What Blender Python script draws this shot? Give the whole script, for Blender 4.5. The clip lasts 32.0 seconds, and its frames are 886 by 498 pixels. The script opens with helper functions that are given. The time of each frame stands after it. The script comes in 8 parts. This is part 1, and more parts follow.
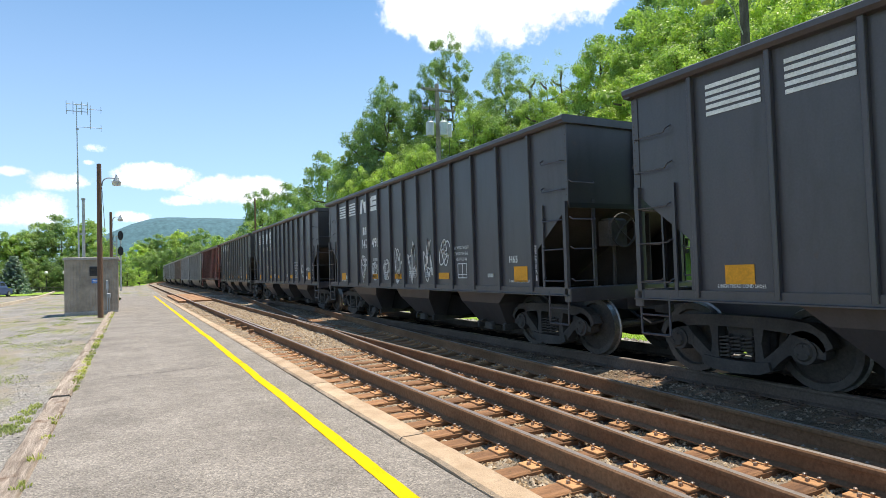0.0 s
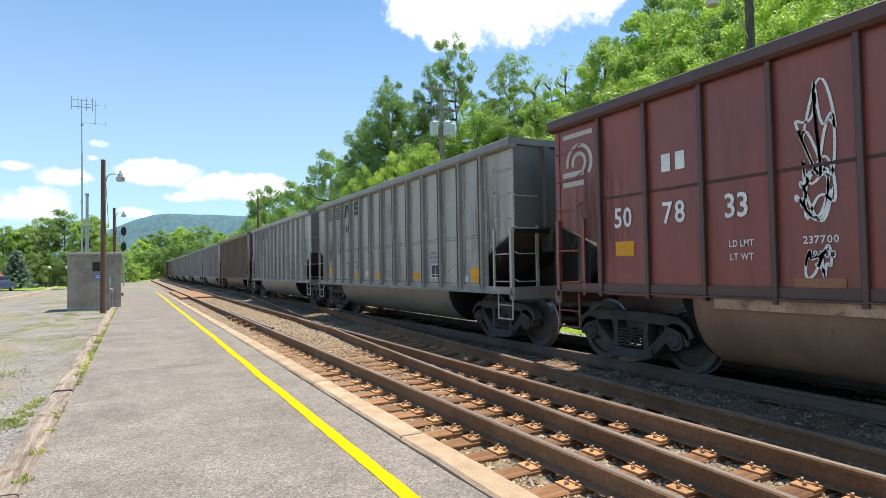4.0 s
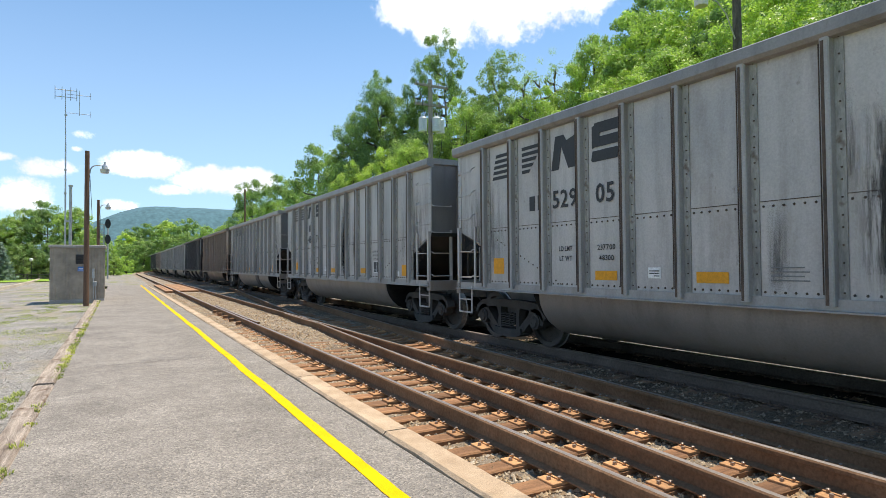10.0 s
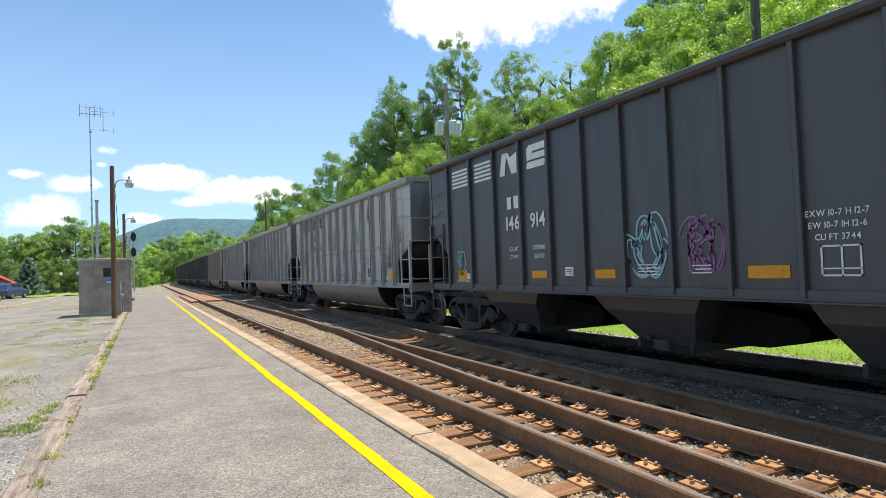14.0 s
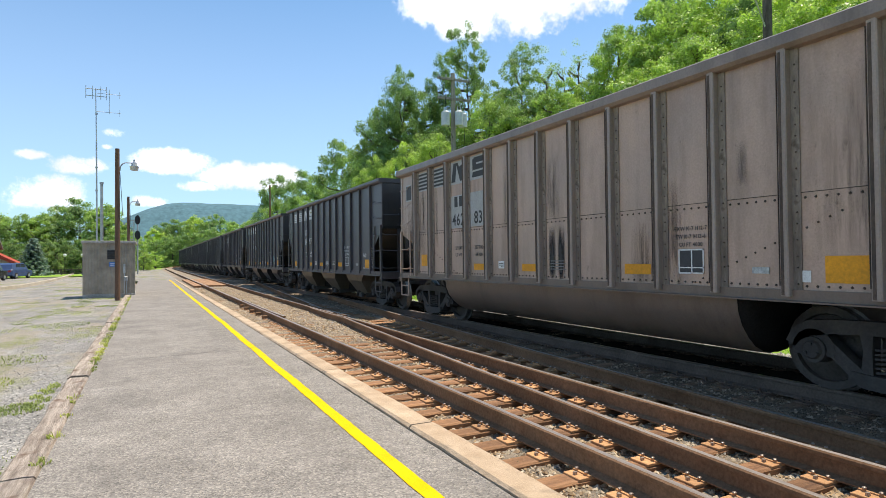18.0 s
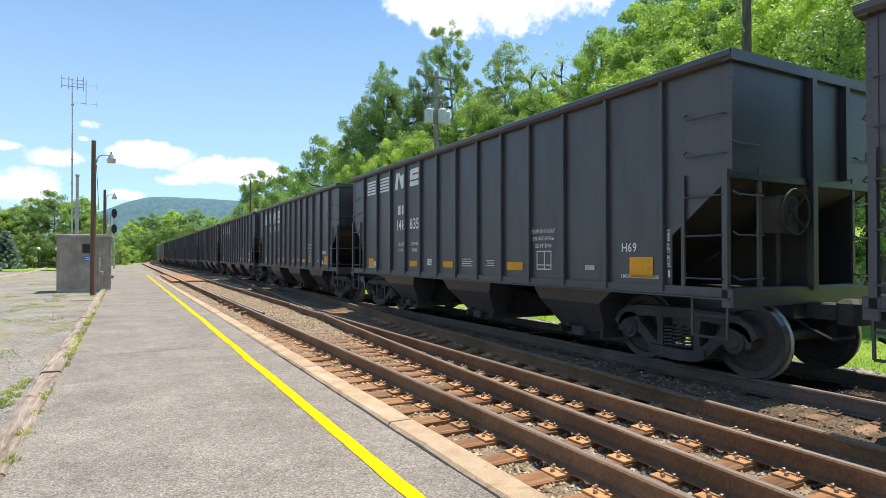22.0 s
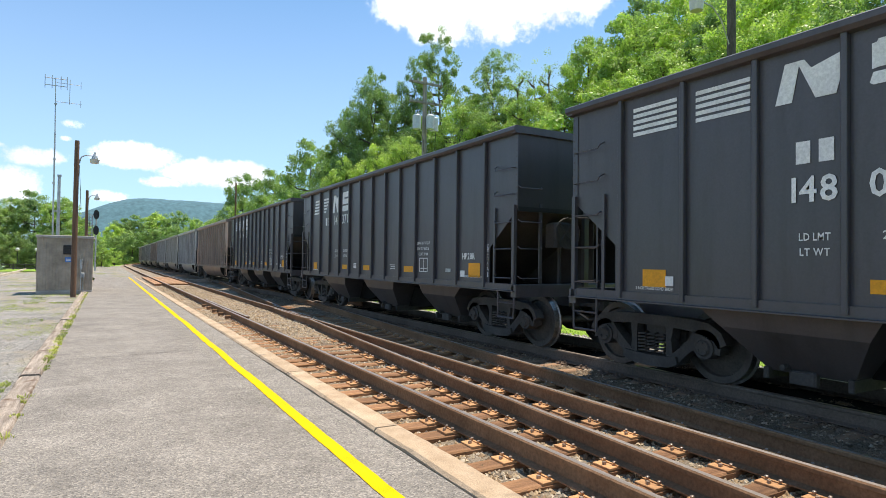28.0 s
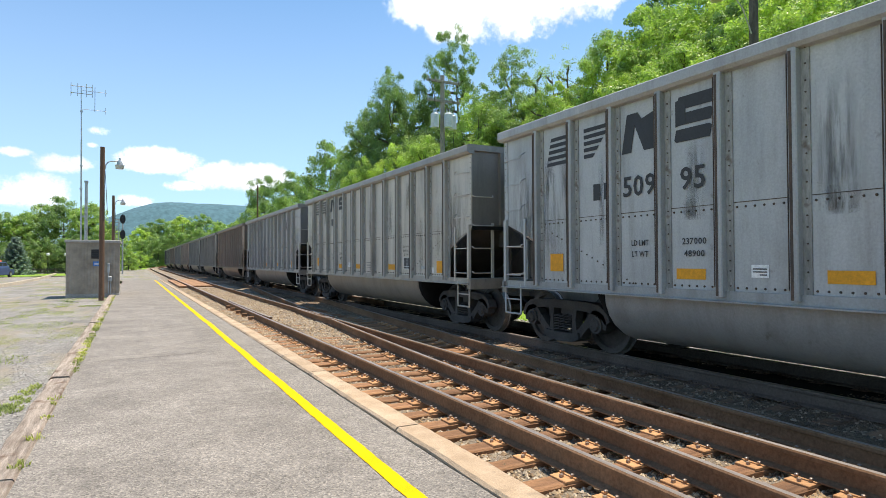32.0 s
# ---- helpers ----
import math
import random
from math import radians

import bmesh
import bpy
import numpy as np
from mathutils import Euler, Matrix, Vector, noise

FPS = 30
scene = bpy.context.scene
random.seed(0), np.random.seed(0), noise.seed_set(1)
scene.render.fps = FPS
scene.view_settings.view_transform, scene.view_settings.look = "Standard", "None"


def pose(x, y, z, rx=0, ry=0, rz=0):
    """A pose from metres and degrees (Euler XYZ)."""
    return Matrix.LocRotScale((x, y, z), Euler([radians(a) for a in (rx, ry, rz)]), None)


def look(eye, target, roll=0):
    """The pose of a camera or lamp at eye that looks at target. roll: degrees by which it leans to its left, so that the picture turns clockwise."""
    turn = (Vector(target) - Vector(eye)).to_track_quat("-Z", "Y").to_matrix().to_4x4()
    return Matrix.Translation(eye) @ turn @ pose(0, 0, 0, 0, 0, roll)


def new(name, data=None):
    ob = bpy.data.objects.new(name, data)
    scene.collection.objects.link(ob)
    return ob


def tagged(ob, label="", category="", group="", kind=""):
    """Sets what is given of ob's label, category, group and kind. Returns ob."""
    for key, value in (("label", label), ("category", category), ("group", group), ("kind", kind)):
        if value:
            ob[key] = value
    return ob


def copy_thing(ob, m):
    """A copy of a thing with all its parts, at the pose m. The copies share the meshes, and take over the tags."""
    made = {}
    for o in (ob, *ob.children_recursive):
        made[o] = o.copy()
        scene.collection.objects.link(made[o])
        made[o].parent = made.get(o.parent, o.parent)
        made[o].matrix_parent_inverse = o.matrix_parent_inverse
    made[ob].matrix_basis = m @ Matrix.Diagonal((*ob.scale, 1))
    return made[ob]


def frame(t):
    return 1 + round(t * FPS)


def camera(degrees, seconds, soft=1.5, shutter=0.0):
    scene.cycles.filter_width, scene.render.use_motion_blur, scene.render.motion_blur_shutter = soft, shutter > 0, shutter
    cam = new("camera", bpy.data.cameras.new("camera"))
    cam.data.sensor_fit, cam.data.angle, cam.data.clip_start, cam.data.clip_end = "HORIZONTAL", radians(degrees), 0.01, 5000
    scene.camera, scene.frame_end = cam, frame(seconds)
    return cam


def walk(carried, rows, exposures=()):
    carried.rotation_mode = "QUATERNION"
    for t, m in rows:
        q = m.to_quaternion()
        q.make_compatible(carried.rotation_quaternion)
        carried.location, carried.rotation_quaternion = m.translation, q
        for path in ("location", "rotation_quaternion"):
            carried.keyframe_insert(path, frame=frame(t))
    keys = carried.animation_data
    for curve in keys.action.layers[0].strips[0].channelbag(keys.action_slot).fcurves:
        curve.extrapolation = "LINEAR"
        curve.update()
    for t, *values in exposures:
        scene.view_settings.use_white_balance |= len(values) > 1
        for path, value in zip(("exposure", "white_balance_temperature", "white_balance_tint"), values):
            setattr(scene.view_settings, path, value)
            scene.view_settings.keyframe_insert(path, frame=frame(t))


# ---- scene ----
cam = camera(74.2, 32.0, 0.7)
PATH = [
    (0.0, pose(-0.003, 0.027, 1.602, 91.86, 1.73, -27.96)),
    (0.5, pose(-0.000, 0.015, 1.606, 91.84, 1.71, -27.89)),
    (1.0, pose(-0.001, -0.006, 1.604, 91.85, 1.45, -27.81)),
    (1.5, pose(-0.010, -0.005, 1.607, 91.85, 1.05, -27.79)),
    (2.0, pose(-0.014, 0.014, 1.603, 91.80, 1.09, -27.90)),
    (2.5, pose(-0.015, 0.008, 1.604, 91.81, 1.12, -27.89)),
    (3.0, pose(-0.008, 0.002, 1.606, 91.84, 1.15, -27.79)),
    (3.5, pose(-0.016, 0.002, 1.607, 91.84, 0.99, -27.77)),
    (5.5, pose(-0.007, -0.003, 1.611, 91.87, 1.20, -27.78)),
    (6.0, pose(-0.000, -0.003, 1.608, 92.09, 1.75, -27.74)),
    (6.5, pose(0.010, 0.021, 1.605, 92.10, 2.60, -27.89)),
    (7.0, pose(0.006, 0.014, 1.608, 92.06, 2.26, -27.90)),
    (7.5, pose(-0.004, 0.024, 1.606, 91.94, 1.29, -28.16)),
    (8.0, pose(-0.011, -0.002, 1.604, 91.71, 0.06, -28.93)),
    (8.5, pose(-0.008, 0.010, 1.603, 91.60, 0.15, -29.14)),
    (9.0, pose(-0.013, 0.000, 1.607, 91.62, 0.48, -29.18)),
    (9.5, pose(-0.008, -0.023, 1.605, 91.65, 0.37, -29.02)),
    (10.0, pose(-0.002, -0.014, 1.606, 91.45, 0.42, -28.96)),
    (10.5, pose(-0.004, -0.011, 1.604, 91.47, -0.03, -28.78)),
    (11.0, pose(-0.008, 0.006, 1.606, 91.52, -0.00, -28.84)),
    (11.5, pose(-0.007, -0.005, 1.603, 91.51, 0.29, -28.75)),
    (12.0, pose(-0.007, 0.005, 1.602, 91.25, 0.27, -28.79)),
    (12.5, pose(-0.002, -0.001, 1.601, 91.19, 0.61, -28.74)),
    (13.0, pose(-0.010, -0.022, 1.608, 91.34, 0.63, -28.47)),
    (13.5, pose(-0.000, -0.005, 1.605, 91.59, 1.58, -27.39)),
    (14.0, pose(-0.014, 0.003, 1.601, 91.82, 2.04, -26.98)),
    (14.5, pose(-0.002, 0.037, 1.604, 91.91, 1.19, -27.11)),
    (15.0, pose(-0.007, -0.011, 1.609, 92.09, 1.67, -26.30)),
    (15.5, pose(-0.009, 0.024, 1.601, 91.81, 2.02, -25.75)),
    (17.5, pose(-0.018, 0.027, 1.603, 90.88, 0.14, -26.72)),
    (18.0, pose(-0.011, -0.000, 1.605, 90.91, 0.61, -26.71)),
    (18.5, pose(0.001, 0.019, 1.605, 91.95, 1.67, -26.11)),
    (19.0, pose(-0.002, 0.032, 1.603, 91.93, 1.61, -25.87)),
    (19.5, pose(-0.005, 0.033, 1.599, 91.86, 1.61, -25.87)),
    (20.0, pose(-0.009, 0.052, 1.605, 91.54, 1.46, -26.19)),
    (20.5, pose(-0.013, 0.026, 1.602, 91.43, 1.29, -26.26)),
    (21.0, pose(-0.009, 0.049, 1.600, 91.18, 0.64, -27.68)),
    (21.5, pose(-0.004, -0.017, 1.602, 90.87, 0.42, -28.37)),
    (22.0, pose(-0.004, -0.003, 1.600, 90.70, -0.04, -28.50)),
    (22.5, pose(-0.006, -0.010, 1.607, 90.22, 0.06, -28.48)),
    (23.0, pose(0.001, -0.003, 1.600, 89.95, 0.11, -28.50)),
    (23.5, pose(0.007, 0.007, 1.601, 90.04, 0.19, -28.49)),
    (24.0, pose(0.001, -0.005, 1.599, 90.19, 0.12, -28.53)),
    (24.5, pose(0.001, -0.001, 1.604, 90.19, 0.33, -28.45)),
    (25.0, pose(-0.002, 0.007, 1.606, 90.50, 0.63, -28.37)),
    (25.5, pose(-0.004, 0.030, 1.600, 90.66, 0.17, -28.25)),
    (27.5, pose(-0.018, 0.011, 1.598, 91.35, 0.29, -28.88)),
    (28.0, pose(-0.030, 0.003, 1.602, 91.27, -0.72, -29.89)),
    (28.5, pose(-0.030, -0.064, 1.608, 91.04, -0.15, -29.48)),
    (29.0, pose(-0.014, -0.047, 1.609, 91.05, -0.29, -29.05)),
    (29.5, pose(-0.006, -0.018, 1.609, 90.98, 0.05, -28.76)),
    (30.0, pose(-0.006, -0.017, 1.606, 91.12, -0.15, -28.55)),
    (30.5, pose(-0.008, -0.015, 1.607, 91.19, -0.43, -28.32)),
    (31.0, pose(-0.006, -0.010, 1.608, 91.20, 0.06, -28.15)),
    (31.5, pose(0.000, -0.008, 1.608, 91.20, 0.23, -27.88)),
    (32.0, pose(-0.003, 0.011, 1.602, 91.10, 0.19, -27.86)),
]
walk(cam, PATH, [(0.0, 0.39, 7220, 12.5), (6.5, 0.39, 7220, 12.5), (8.5, 0.32, 7220, 12.5), (20.0, 0.32, 7220, 12.5), (22.5, 0.4, 7220, 12.5), (32.0, 0.4, 7220, 12.5)])

# ---- light ----
SUN_AZ, SUN_EL = 83.0, 72.0     # degrees from +y towards +x, and above the horizon
sun = new("sun", bpy.data.lights.new("sun", "SUN"))
sun.data.energy, sun.data.angle, sun.data.color = 5.0, radians(0.53), (1.0, 0.94, 0.84)
sx, sy, sz = (math.sin(radians(SUN_AZ)) * math.cos(radians(SUN_EL)), math.cos(radians(SUN_AZ)) * math.cos(radians(SUN_EL)),
              math.sin(radians(SUN_EL)))
sun.matrix_world = look((sx * 60, sy * 60, sz * 60), (0, 0, 0))


def sky_world():
    w = bpy.data.worlds.new("sky")
    scene.world = w
    w.use_nodes = True
    nt = w.node_tree
    nt.nodes.clear()
    N, L = nt.nodes.new, nt.links.new

    def math_node(op, a, b=None, c=None):
        n = N("ShaderNodeMath")
        n.operation = op
        for i, v in enumerate((a, b, c)):
            if v is None:
                continue
            if isinstance(v, (int, float)):
                n.inputs[i].default_value = v
            else:
                L(v, n.inputs[i])
        return n.outputs[0]

    sky = N("ShaderNodeTexSky")
    sky.sky_type, sky.sun_disc = "NISHITA", False
    sky.sun_elevation, sky.sun_rotation = radians(SUN_EL), radians(SUN_AZ)
    sky.air_density, sky.dust_density, sky.ozone_density = 1.0, 0.6, 1.6
    tc = N("ShaderNodeTexCoord")
    noise_a = N("ShaderNodeTexNoise")
    noise_a.inputs["Scale"].default_value, noise_a.inputs["Detail"].default_value = 13.0, 8.0
    noise_a.inputs["Roughness"].default_value = 0.68
    L(tc.outputs["Generated"], noise_a.inputs["Vector"])
    sep = N("ShaderNodeSeparateXYZ")
    L(tc.outputs["Generated"], sep.inputs[0])
    az = math_node("ARCTAN2", sep.outputs[0], sep.outputs[1])
    el = math_node("ARCSINE", sep.outputs[2])
    wob = math_node("SUBTRACT", noise_a.outputs["Fac"], 0.5)
    best = None
    # azimuth, elevation, half width, half height (degrees), density
    for a, e, wa, we, dens in CLOUDS:
        u = math_node("DIVIDE", math_node("SUBTRACT", az, radians(a)), radians(wa))
        v = math_node("DIVIDE", math_node("SUBTRACT", el, radians(e)), radians(we))
        q = math_node("ADD", math_node("MULTIPLY", u, u), math_node("MULTIPLY", v, v))
        m = math_node("MULTIPLY", math_node("SUBTRACT", 1.0, q), dens)
        best = m if best is None else math_node("MAXIMUM", best, m)
    edge = math_node("ADD", best, math_node("MULTIPLY", wob, 7.5))
    ramp = N("ShaderNodeMapRange")
    ramp.interpolation_type = "SMOOTHSTEP"
    ramp.inputs["From Min"].default_value, ramp.inputs["From Max"].default_value = -0.35, 1.2
    L(edge, ramp.inputs["Value"])
    # soft grey bodies inside the clouds
    noise_b = N("ShaderNodeTexNoise")
    noise_b.inputs["Scale"].default_value, noise_b.inputs["Detail"].default_value = 14.0, 5.0
    L(tc.outputs["Generated"], noise_b.inputs["Vector"])
    shade = N("ShaderNodeMapRange")
    shade.inputs["From Min"].default_value, shade.inputs["From Max"].default_value = 0.35, 0.6
    shade.inputs["To Min"].default_value, shade.inputs["To Max"].default_value = 0.7, 1.0
    L(noise_b.outputs["Fac"], shade.inputs["Value"])
    cloud = N("ShaderNodeMix")
    cloud.data_type = "RGBA"
    cloud.blend_type = "MULTIPLY"
    cloud.inputs["Factor"].default_value = 1.0
    cloud.inputs["A"].default_value = (CLOUD_RAD[0], CLOUD_RAD[1], CLOUD_RAD[2], 1)
    L(shade.outputs[0], cloud.inputs["B"])
    # thin haze low over the hills
    haze = N("ShaderNodeMapRange")
    haze.interpolation_type = "SMOOTHSTEP"
    haze.inputs["From Min"].default_value, haze.inputs["From Max"].default_value = radians(38), radians(0)
    haze.inputs["To Min"].default_value, haze.inputs["To Max"].default_value = 0.0, HAZE
    L(el, haze.inputs["Value"])
    hz = N("ShaderNodeMix")
    hz.data_type = "RGBA"
    L(haze.outputs[0], hz.inputs["Factor"])
    tint = N("ShaderNodeMix")
    tint.data_type, tint.blend_type = "RGBA", "MULTIPLY"
    tint.inputs["Factor"].default_value = 1.0
    tint.inputs["B"].default_value = (SKY_TINT[0], SKY_TINT[1], SKY_TINT[2], 1)
    L(sky.outputs[0], tint.inputs["A"])
    L(tint.outputs["Result"], hz.inputs["A"])
    hz.inputs["B"].default_value = (HAZE_RAD[0], HAZE_RAD[1], HAZE_RAD[2], 1)
    mix = N("ShaderNodeMix")
    mix.data_type = "RGBA"
    L(ramp.outputs[0], mix.inputs["Factor"])
    L(hz.outputs["Result"], mix.inputs["A"])
    L(cloud.outputs["Result"], mix.inputs["B"])
    bg = N("ShaderNodeBackground")
    bg.inputs["Strength"].default_value = SKY_STRENGTH
    L(mix.outputs["Result"], bg.inputs["Color"])
    out = N("ShaderNodeOutputWorld")
    L(bg.outputs[0], out.inputs[0])


SKY_STRENGTH = 0.12
HAZE = 0.42
SKY_TINT = (0.51, 1.0, 1.27)
HAZE_RAD = (5.7, 7.1, 9.9)
CLOUD_RAD = (9.3, 10.2, 12.0)
CLOUDS = [
    (34.2, 25.4, 11.6, 4.9, 2.3),
    (25.6, 24.0, 3.4, 2.6, 1.5),
    (27.6, 22.2, 1.9, 1.6, 1.3),
    (1.9, 8.7, 3.7, 1.05, 1.5),
    (-4.4, 8.0, 2.7, 0.6, 0.7),
    (8.6, 7.8, 4.6, 1.2, 1.7),
    (3.9, 6.7, 1.5, 0.45, 1.0),
    (-2.7, 10.9, 1.1, 0.45, 1.1),
    (-3.1, 9.7, 0.5, 0.25, 0.9),
    (-0.1, 5.2, 1.3, 0.5, 0.9),
    (-7.5, 5.7, 3.2, 1.3, 1.4),
    (-15.0, 5.6, 5.5, 2.2, 1.3),
    (-8.4, 8.6, 0.9, 0.35, 0.8),
    (75.0, 34.0, 14.0, 6.0, 1.2),
    (-70.0, 22.0, 18.0, 7.0, 1.2),
    (160.0, 20.0, 20.0, 6.0, 1.2),
    (-140.0, 30.0, 18.0, 8.0, 1.2),
]
sky_world()


# ---- materials ----
def nodes_of(name):
    m = bpy.data.materials.new(name)
    m.use_nodes = True
    nt = m.node_tree
    nt.nodes.clear()
    out = nt.nodes.new("ShaderNodeOutputMaterial")
    b = nt.nodes.new("ShaderNodeBsdfPrincipled")
    nt.links.new(b.outputs[0], out.inputs[0])
    return m, nt, b, out


def noise_node(nt, scale, detail=4.0, rough=0.55, coord="Object", stretch=None):
    tc = nt.nodes.new("ShaderNodeTexCoord")
    n = nt.nodes.new("ShaderNodeTexNoise")
    n.inputs["Scale"].default_value, n.inputs["Detail"].default_value = scale, detail
    n.inputs["Roughness"].default_value = rough
    src = tc.outputs[coord]
    if stretch:
        mp = nt.nodes.new("ShaderNodeMapping")
        mp.inputs["Scale"].default_value = stretch
        nt.links.new(src, mp.inputs["Vector"])
        src = mp.outputs[0]
    nt.links.new(src, n.inputs["Vector"])
    return n


def ramp_node(nt, src, stops, mode="LINEAR"):
    r = nt.nodes.new("ShaderNodeValToRGB")
    r.color_ramp.interpolation = mode
    while len(r.color_ramp.elements) < len(stops):
        r.color_ramp.elements.new(0.5)
    for e, (p, c) in zip(r.color_ramp.elements, stops):
        e.position, e.color = p, (c if len(c) == 4 else (*c, 1))
    nt.links.new(src, r.inputs[0])
    return r


def mix_node(nt, fac, a, b, blend="MIX"):
    m = nt.nodes.new("ShaderNodeMix")
    m.data_type, m.blend_type = "RGBA", blend
    for key, v in (("Factor", fac), ("A", a), ("B", b)):
        if isinstance(v, (int, float)):
            m.inputs[key].default_value = v
        elif isinstance(v, tuple):
            m.inputs[key].default_value = (*v[:3], 1)
        else:
            nt.links.new(v, m.inputs[key])
    return m.outputs["Result"]


def bump(nt, b, src, strength, dist):
    bm_ = nt.nodes.new("ShaderNodeBump")
    bm_.inputs["Strength"].default_value, bm_.inputs["Distance"].default_value = strength, dist
    nt.links.new(src, bm_.inputs["Height"])
    nt.links.new(bm_.outputs[0], b.inputs["Normal"])


def surface(name, dark, light, scale, rough=0.8, metal=0.0, fine=60.0, bump_s=0.3, bump_d=0.01, coord="Object",
            random_tone=0.0, stretch=None, spec=0.5, stain=None):
    """Two tones on a broad noise, a finer grain on top, and a relief from the grain."""
    m, nt, b, out = nodes_of(name)
    n1 = noise_node(nt, scale, 5.0, 0.6, coord, stretch)
    n2 = noise_node(nt, fine, 4.0, 0.65, coord, stretch)
    c = ramp_node(nt, n1.outputs["Fac"], [(0.32, dark), (0.68, light)]).outputs[0]
    g = ramp_node(nt, n2.outputs["Fac"], [(0.3, (0.68, 0.68, 0.68)), (0.7, (1.25, 1.25, 1.25))]).outputs[0]
    c = mix_node(nt, 1.0, c, g, "MULTIPLY")
    if stain:
        n3 = noise_node(nt, stain[1], 3.0, 0.5, coord)
        k = ramp_node(nt, n3.outputs["Fac"], [(stain[2], (0, 0, 0)), (stain[2] + 0.12, (1, 1, 1))]).outputs[0]
        c = mix_node(nt, k, c, stain[0])
    if random_tone:
        oi = nt.nodes.new("ShaderNodeObjectInfo")
        r = ramp_node(nt, oi.outputs["Random"], [(0.0, (1 - random_tone,) * 3), (1.0, (1 + random_tone,) * 3)]).outputs[0]
        c = mix_node(nt, 1.0, c, r, "MULTIPLY")
    nt.links.new(c, b.inputs["Base Color"])
    b.inputs["Roughness"].default_value, b.inputs["Metallic"].default_value = rough, metal
    b.inputs["Specular IOR Level"].default_value = spec
    if bump_s:
        bump(nt, b, n2.outputs["Fac"], bump_s, bump_d)
    return m


def paint_material():
    """Painted car steel: the object's colour with dust, vertical streaks and rust."""
    m, nt, b, out = nodes_of("car_paint")
    oi = nt.nodes.new("ShaderNodeObjectInfo")
    tc = nt.nodes.new("ShaderNodeTexCoord")
    off = nt.nodes.new("ShaderNodeVectorMath")
    off.operation = "ADD"
    sc = nt.nodes.new("ShaderNodeVectorMath")
    sc.operation = "SCALE"
    comb = nt.nodes.new("ShaderNodeCombineXYZ")
    for i in range(3):
        nt.links.new(oi.outputs["Random"], comb.inputs[i])
    sc.inputs["Scale"].default_value = 60.0
    nt.links.new(comb.outputs[0], sc.inputs[0])
    nt.links.new(tc.outputs["Object"], off.inputs[0])
    nt.links.new(sc.outputs[0], off.inputs[1])

    def nz(scale, detail, rough, stretch):
        mp = nt.nodes.new("ShaderNodeMapping")
        mp.inputs["Scale"].default_value = stretch
        nt.links.new(off.outputs[0], mp.inputs["Vector"])
        n = nt.nodes.new("ShaderNodeTexNoise")
        n.inputs["Scale"].default_value, n.inputs["Detail"].default_value, n.inputs["Roughness"].default_value = scale, detail, rough
        nt.links.new(mp.outputs[0], n.inputs["Vector"])
        return n.outputs["Fac"]

    broad = nz(0.5, 5, 0.6, (1, 1, 1))
    streak = nz(3.2, 6, 0.65, (1, 1, 0.13))
    spots = nz(7.0, 5, 0.6, (1, 1, 0.6))
    fine = nz(40.0, 4, 0.6, (1, 1, 1))
    tone = ramp_node(nt, broad, [(0.3, (0.8, 0.8, 0.79)), (0.7, (1.12, 1.1, 1.07))]).outputs[0]
    c = mix_node(nt, 1.0, oi.outputs["Color"], tone, "MULTIPLY")
    st = ramp_node(nt, streak, [(0.3, (0.56, 0.53, 0.5)), (0.5, (1, 1, 1)), (0.72, (1.17, 1.15, 1.12))]).outputs[0]
    c = mix_node(nt, 0.6, c, st, "MULTIPLY")
    blot = nz(1.3, 6, 0.68, (1, 1, 0.35))
    bt = ramp_node(nt, blot, [(0.3, (0.68, 0.62, 0.57)), (0.47, (1, 1, 1))]).outputs[0]
    c = mix_node(nt, 0.6, c, bt, "MULTIPLY")
    g = ramp_node(nt, fine, [(0.3, (0.88, 0.88, 0.88)), (0.7, (1.1, 1.1, 1.1))]).outputs[0]
    c = mix_node(nt, 1.0, c, g, "MULTIPLY")
    rk = ramp_node(nt, spots, [(0.66, (0, 0, 0)), (0.76, (0.55, 0.55, 0.55))]).outputs[0]
    c = mix_node(nt, rk, c, (0.075, 0.045, 0.03))
    nt.links.new(c, b.inputs["Base Color"])
    rr = ramp_node(nt, broad, [(0.3, (0.33, 0.33, 0.33)), (0.7, (0.52, 0.52, 0.52))]).outputs[0]
    nt.links.new(rr, b.inputs["Roughness"])
    b.inputs["Specular IOR Level"].default_value = 0.6
    bump(nt, b, streak, 0.12, 0.01)
    return m


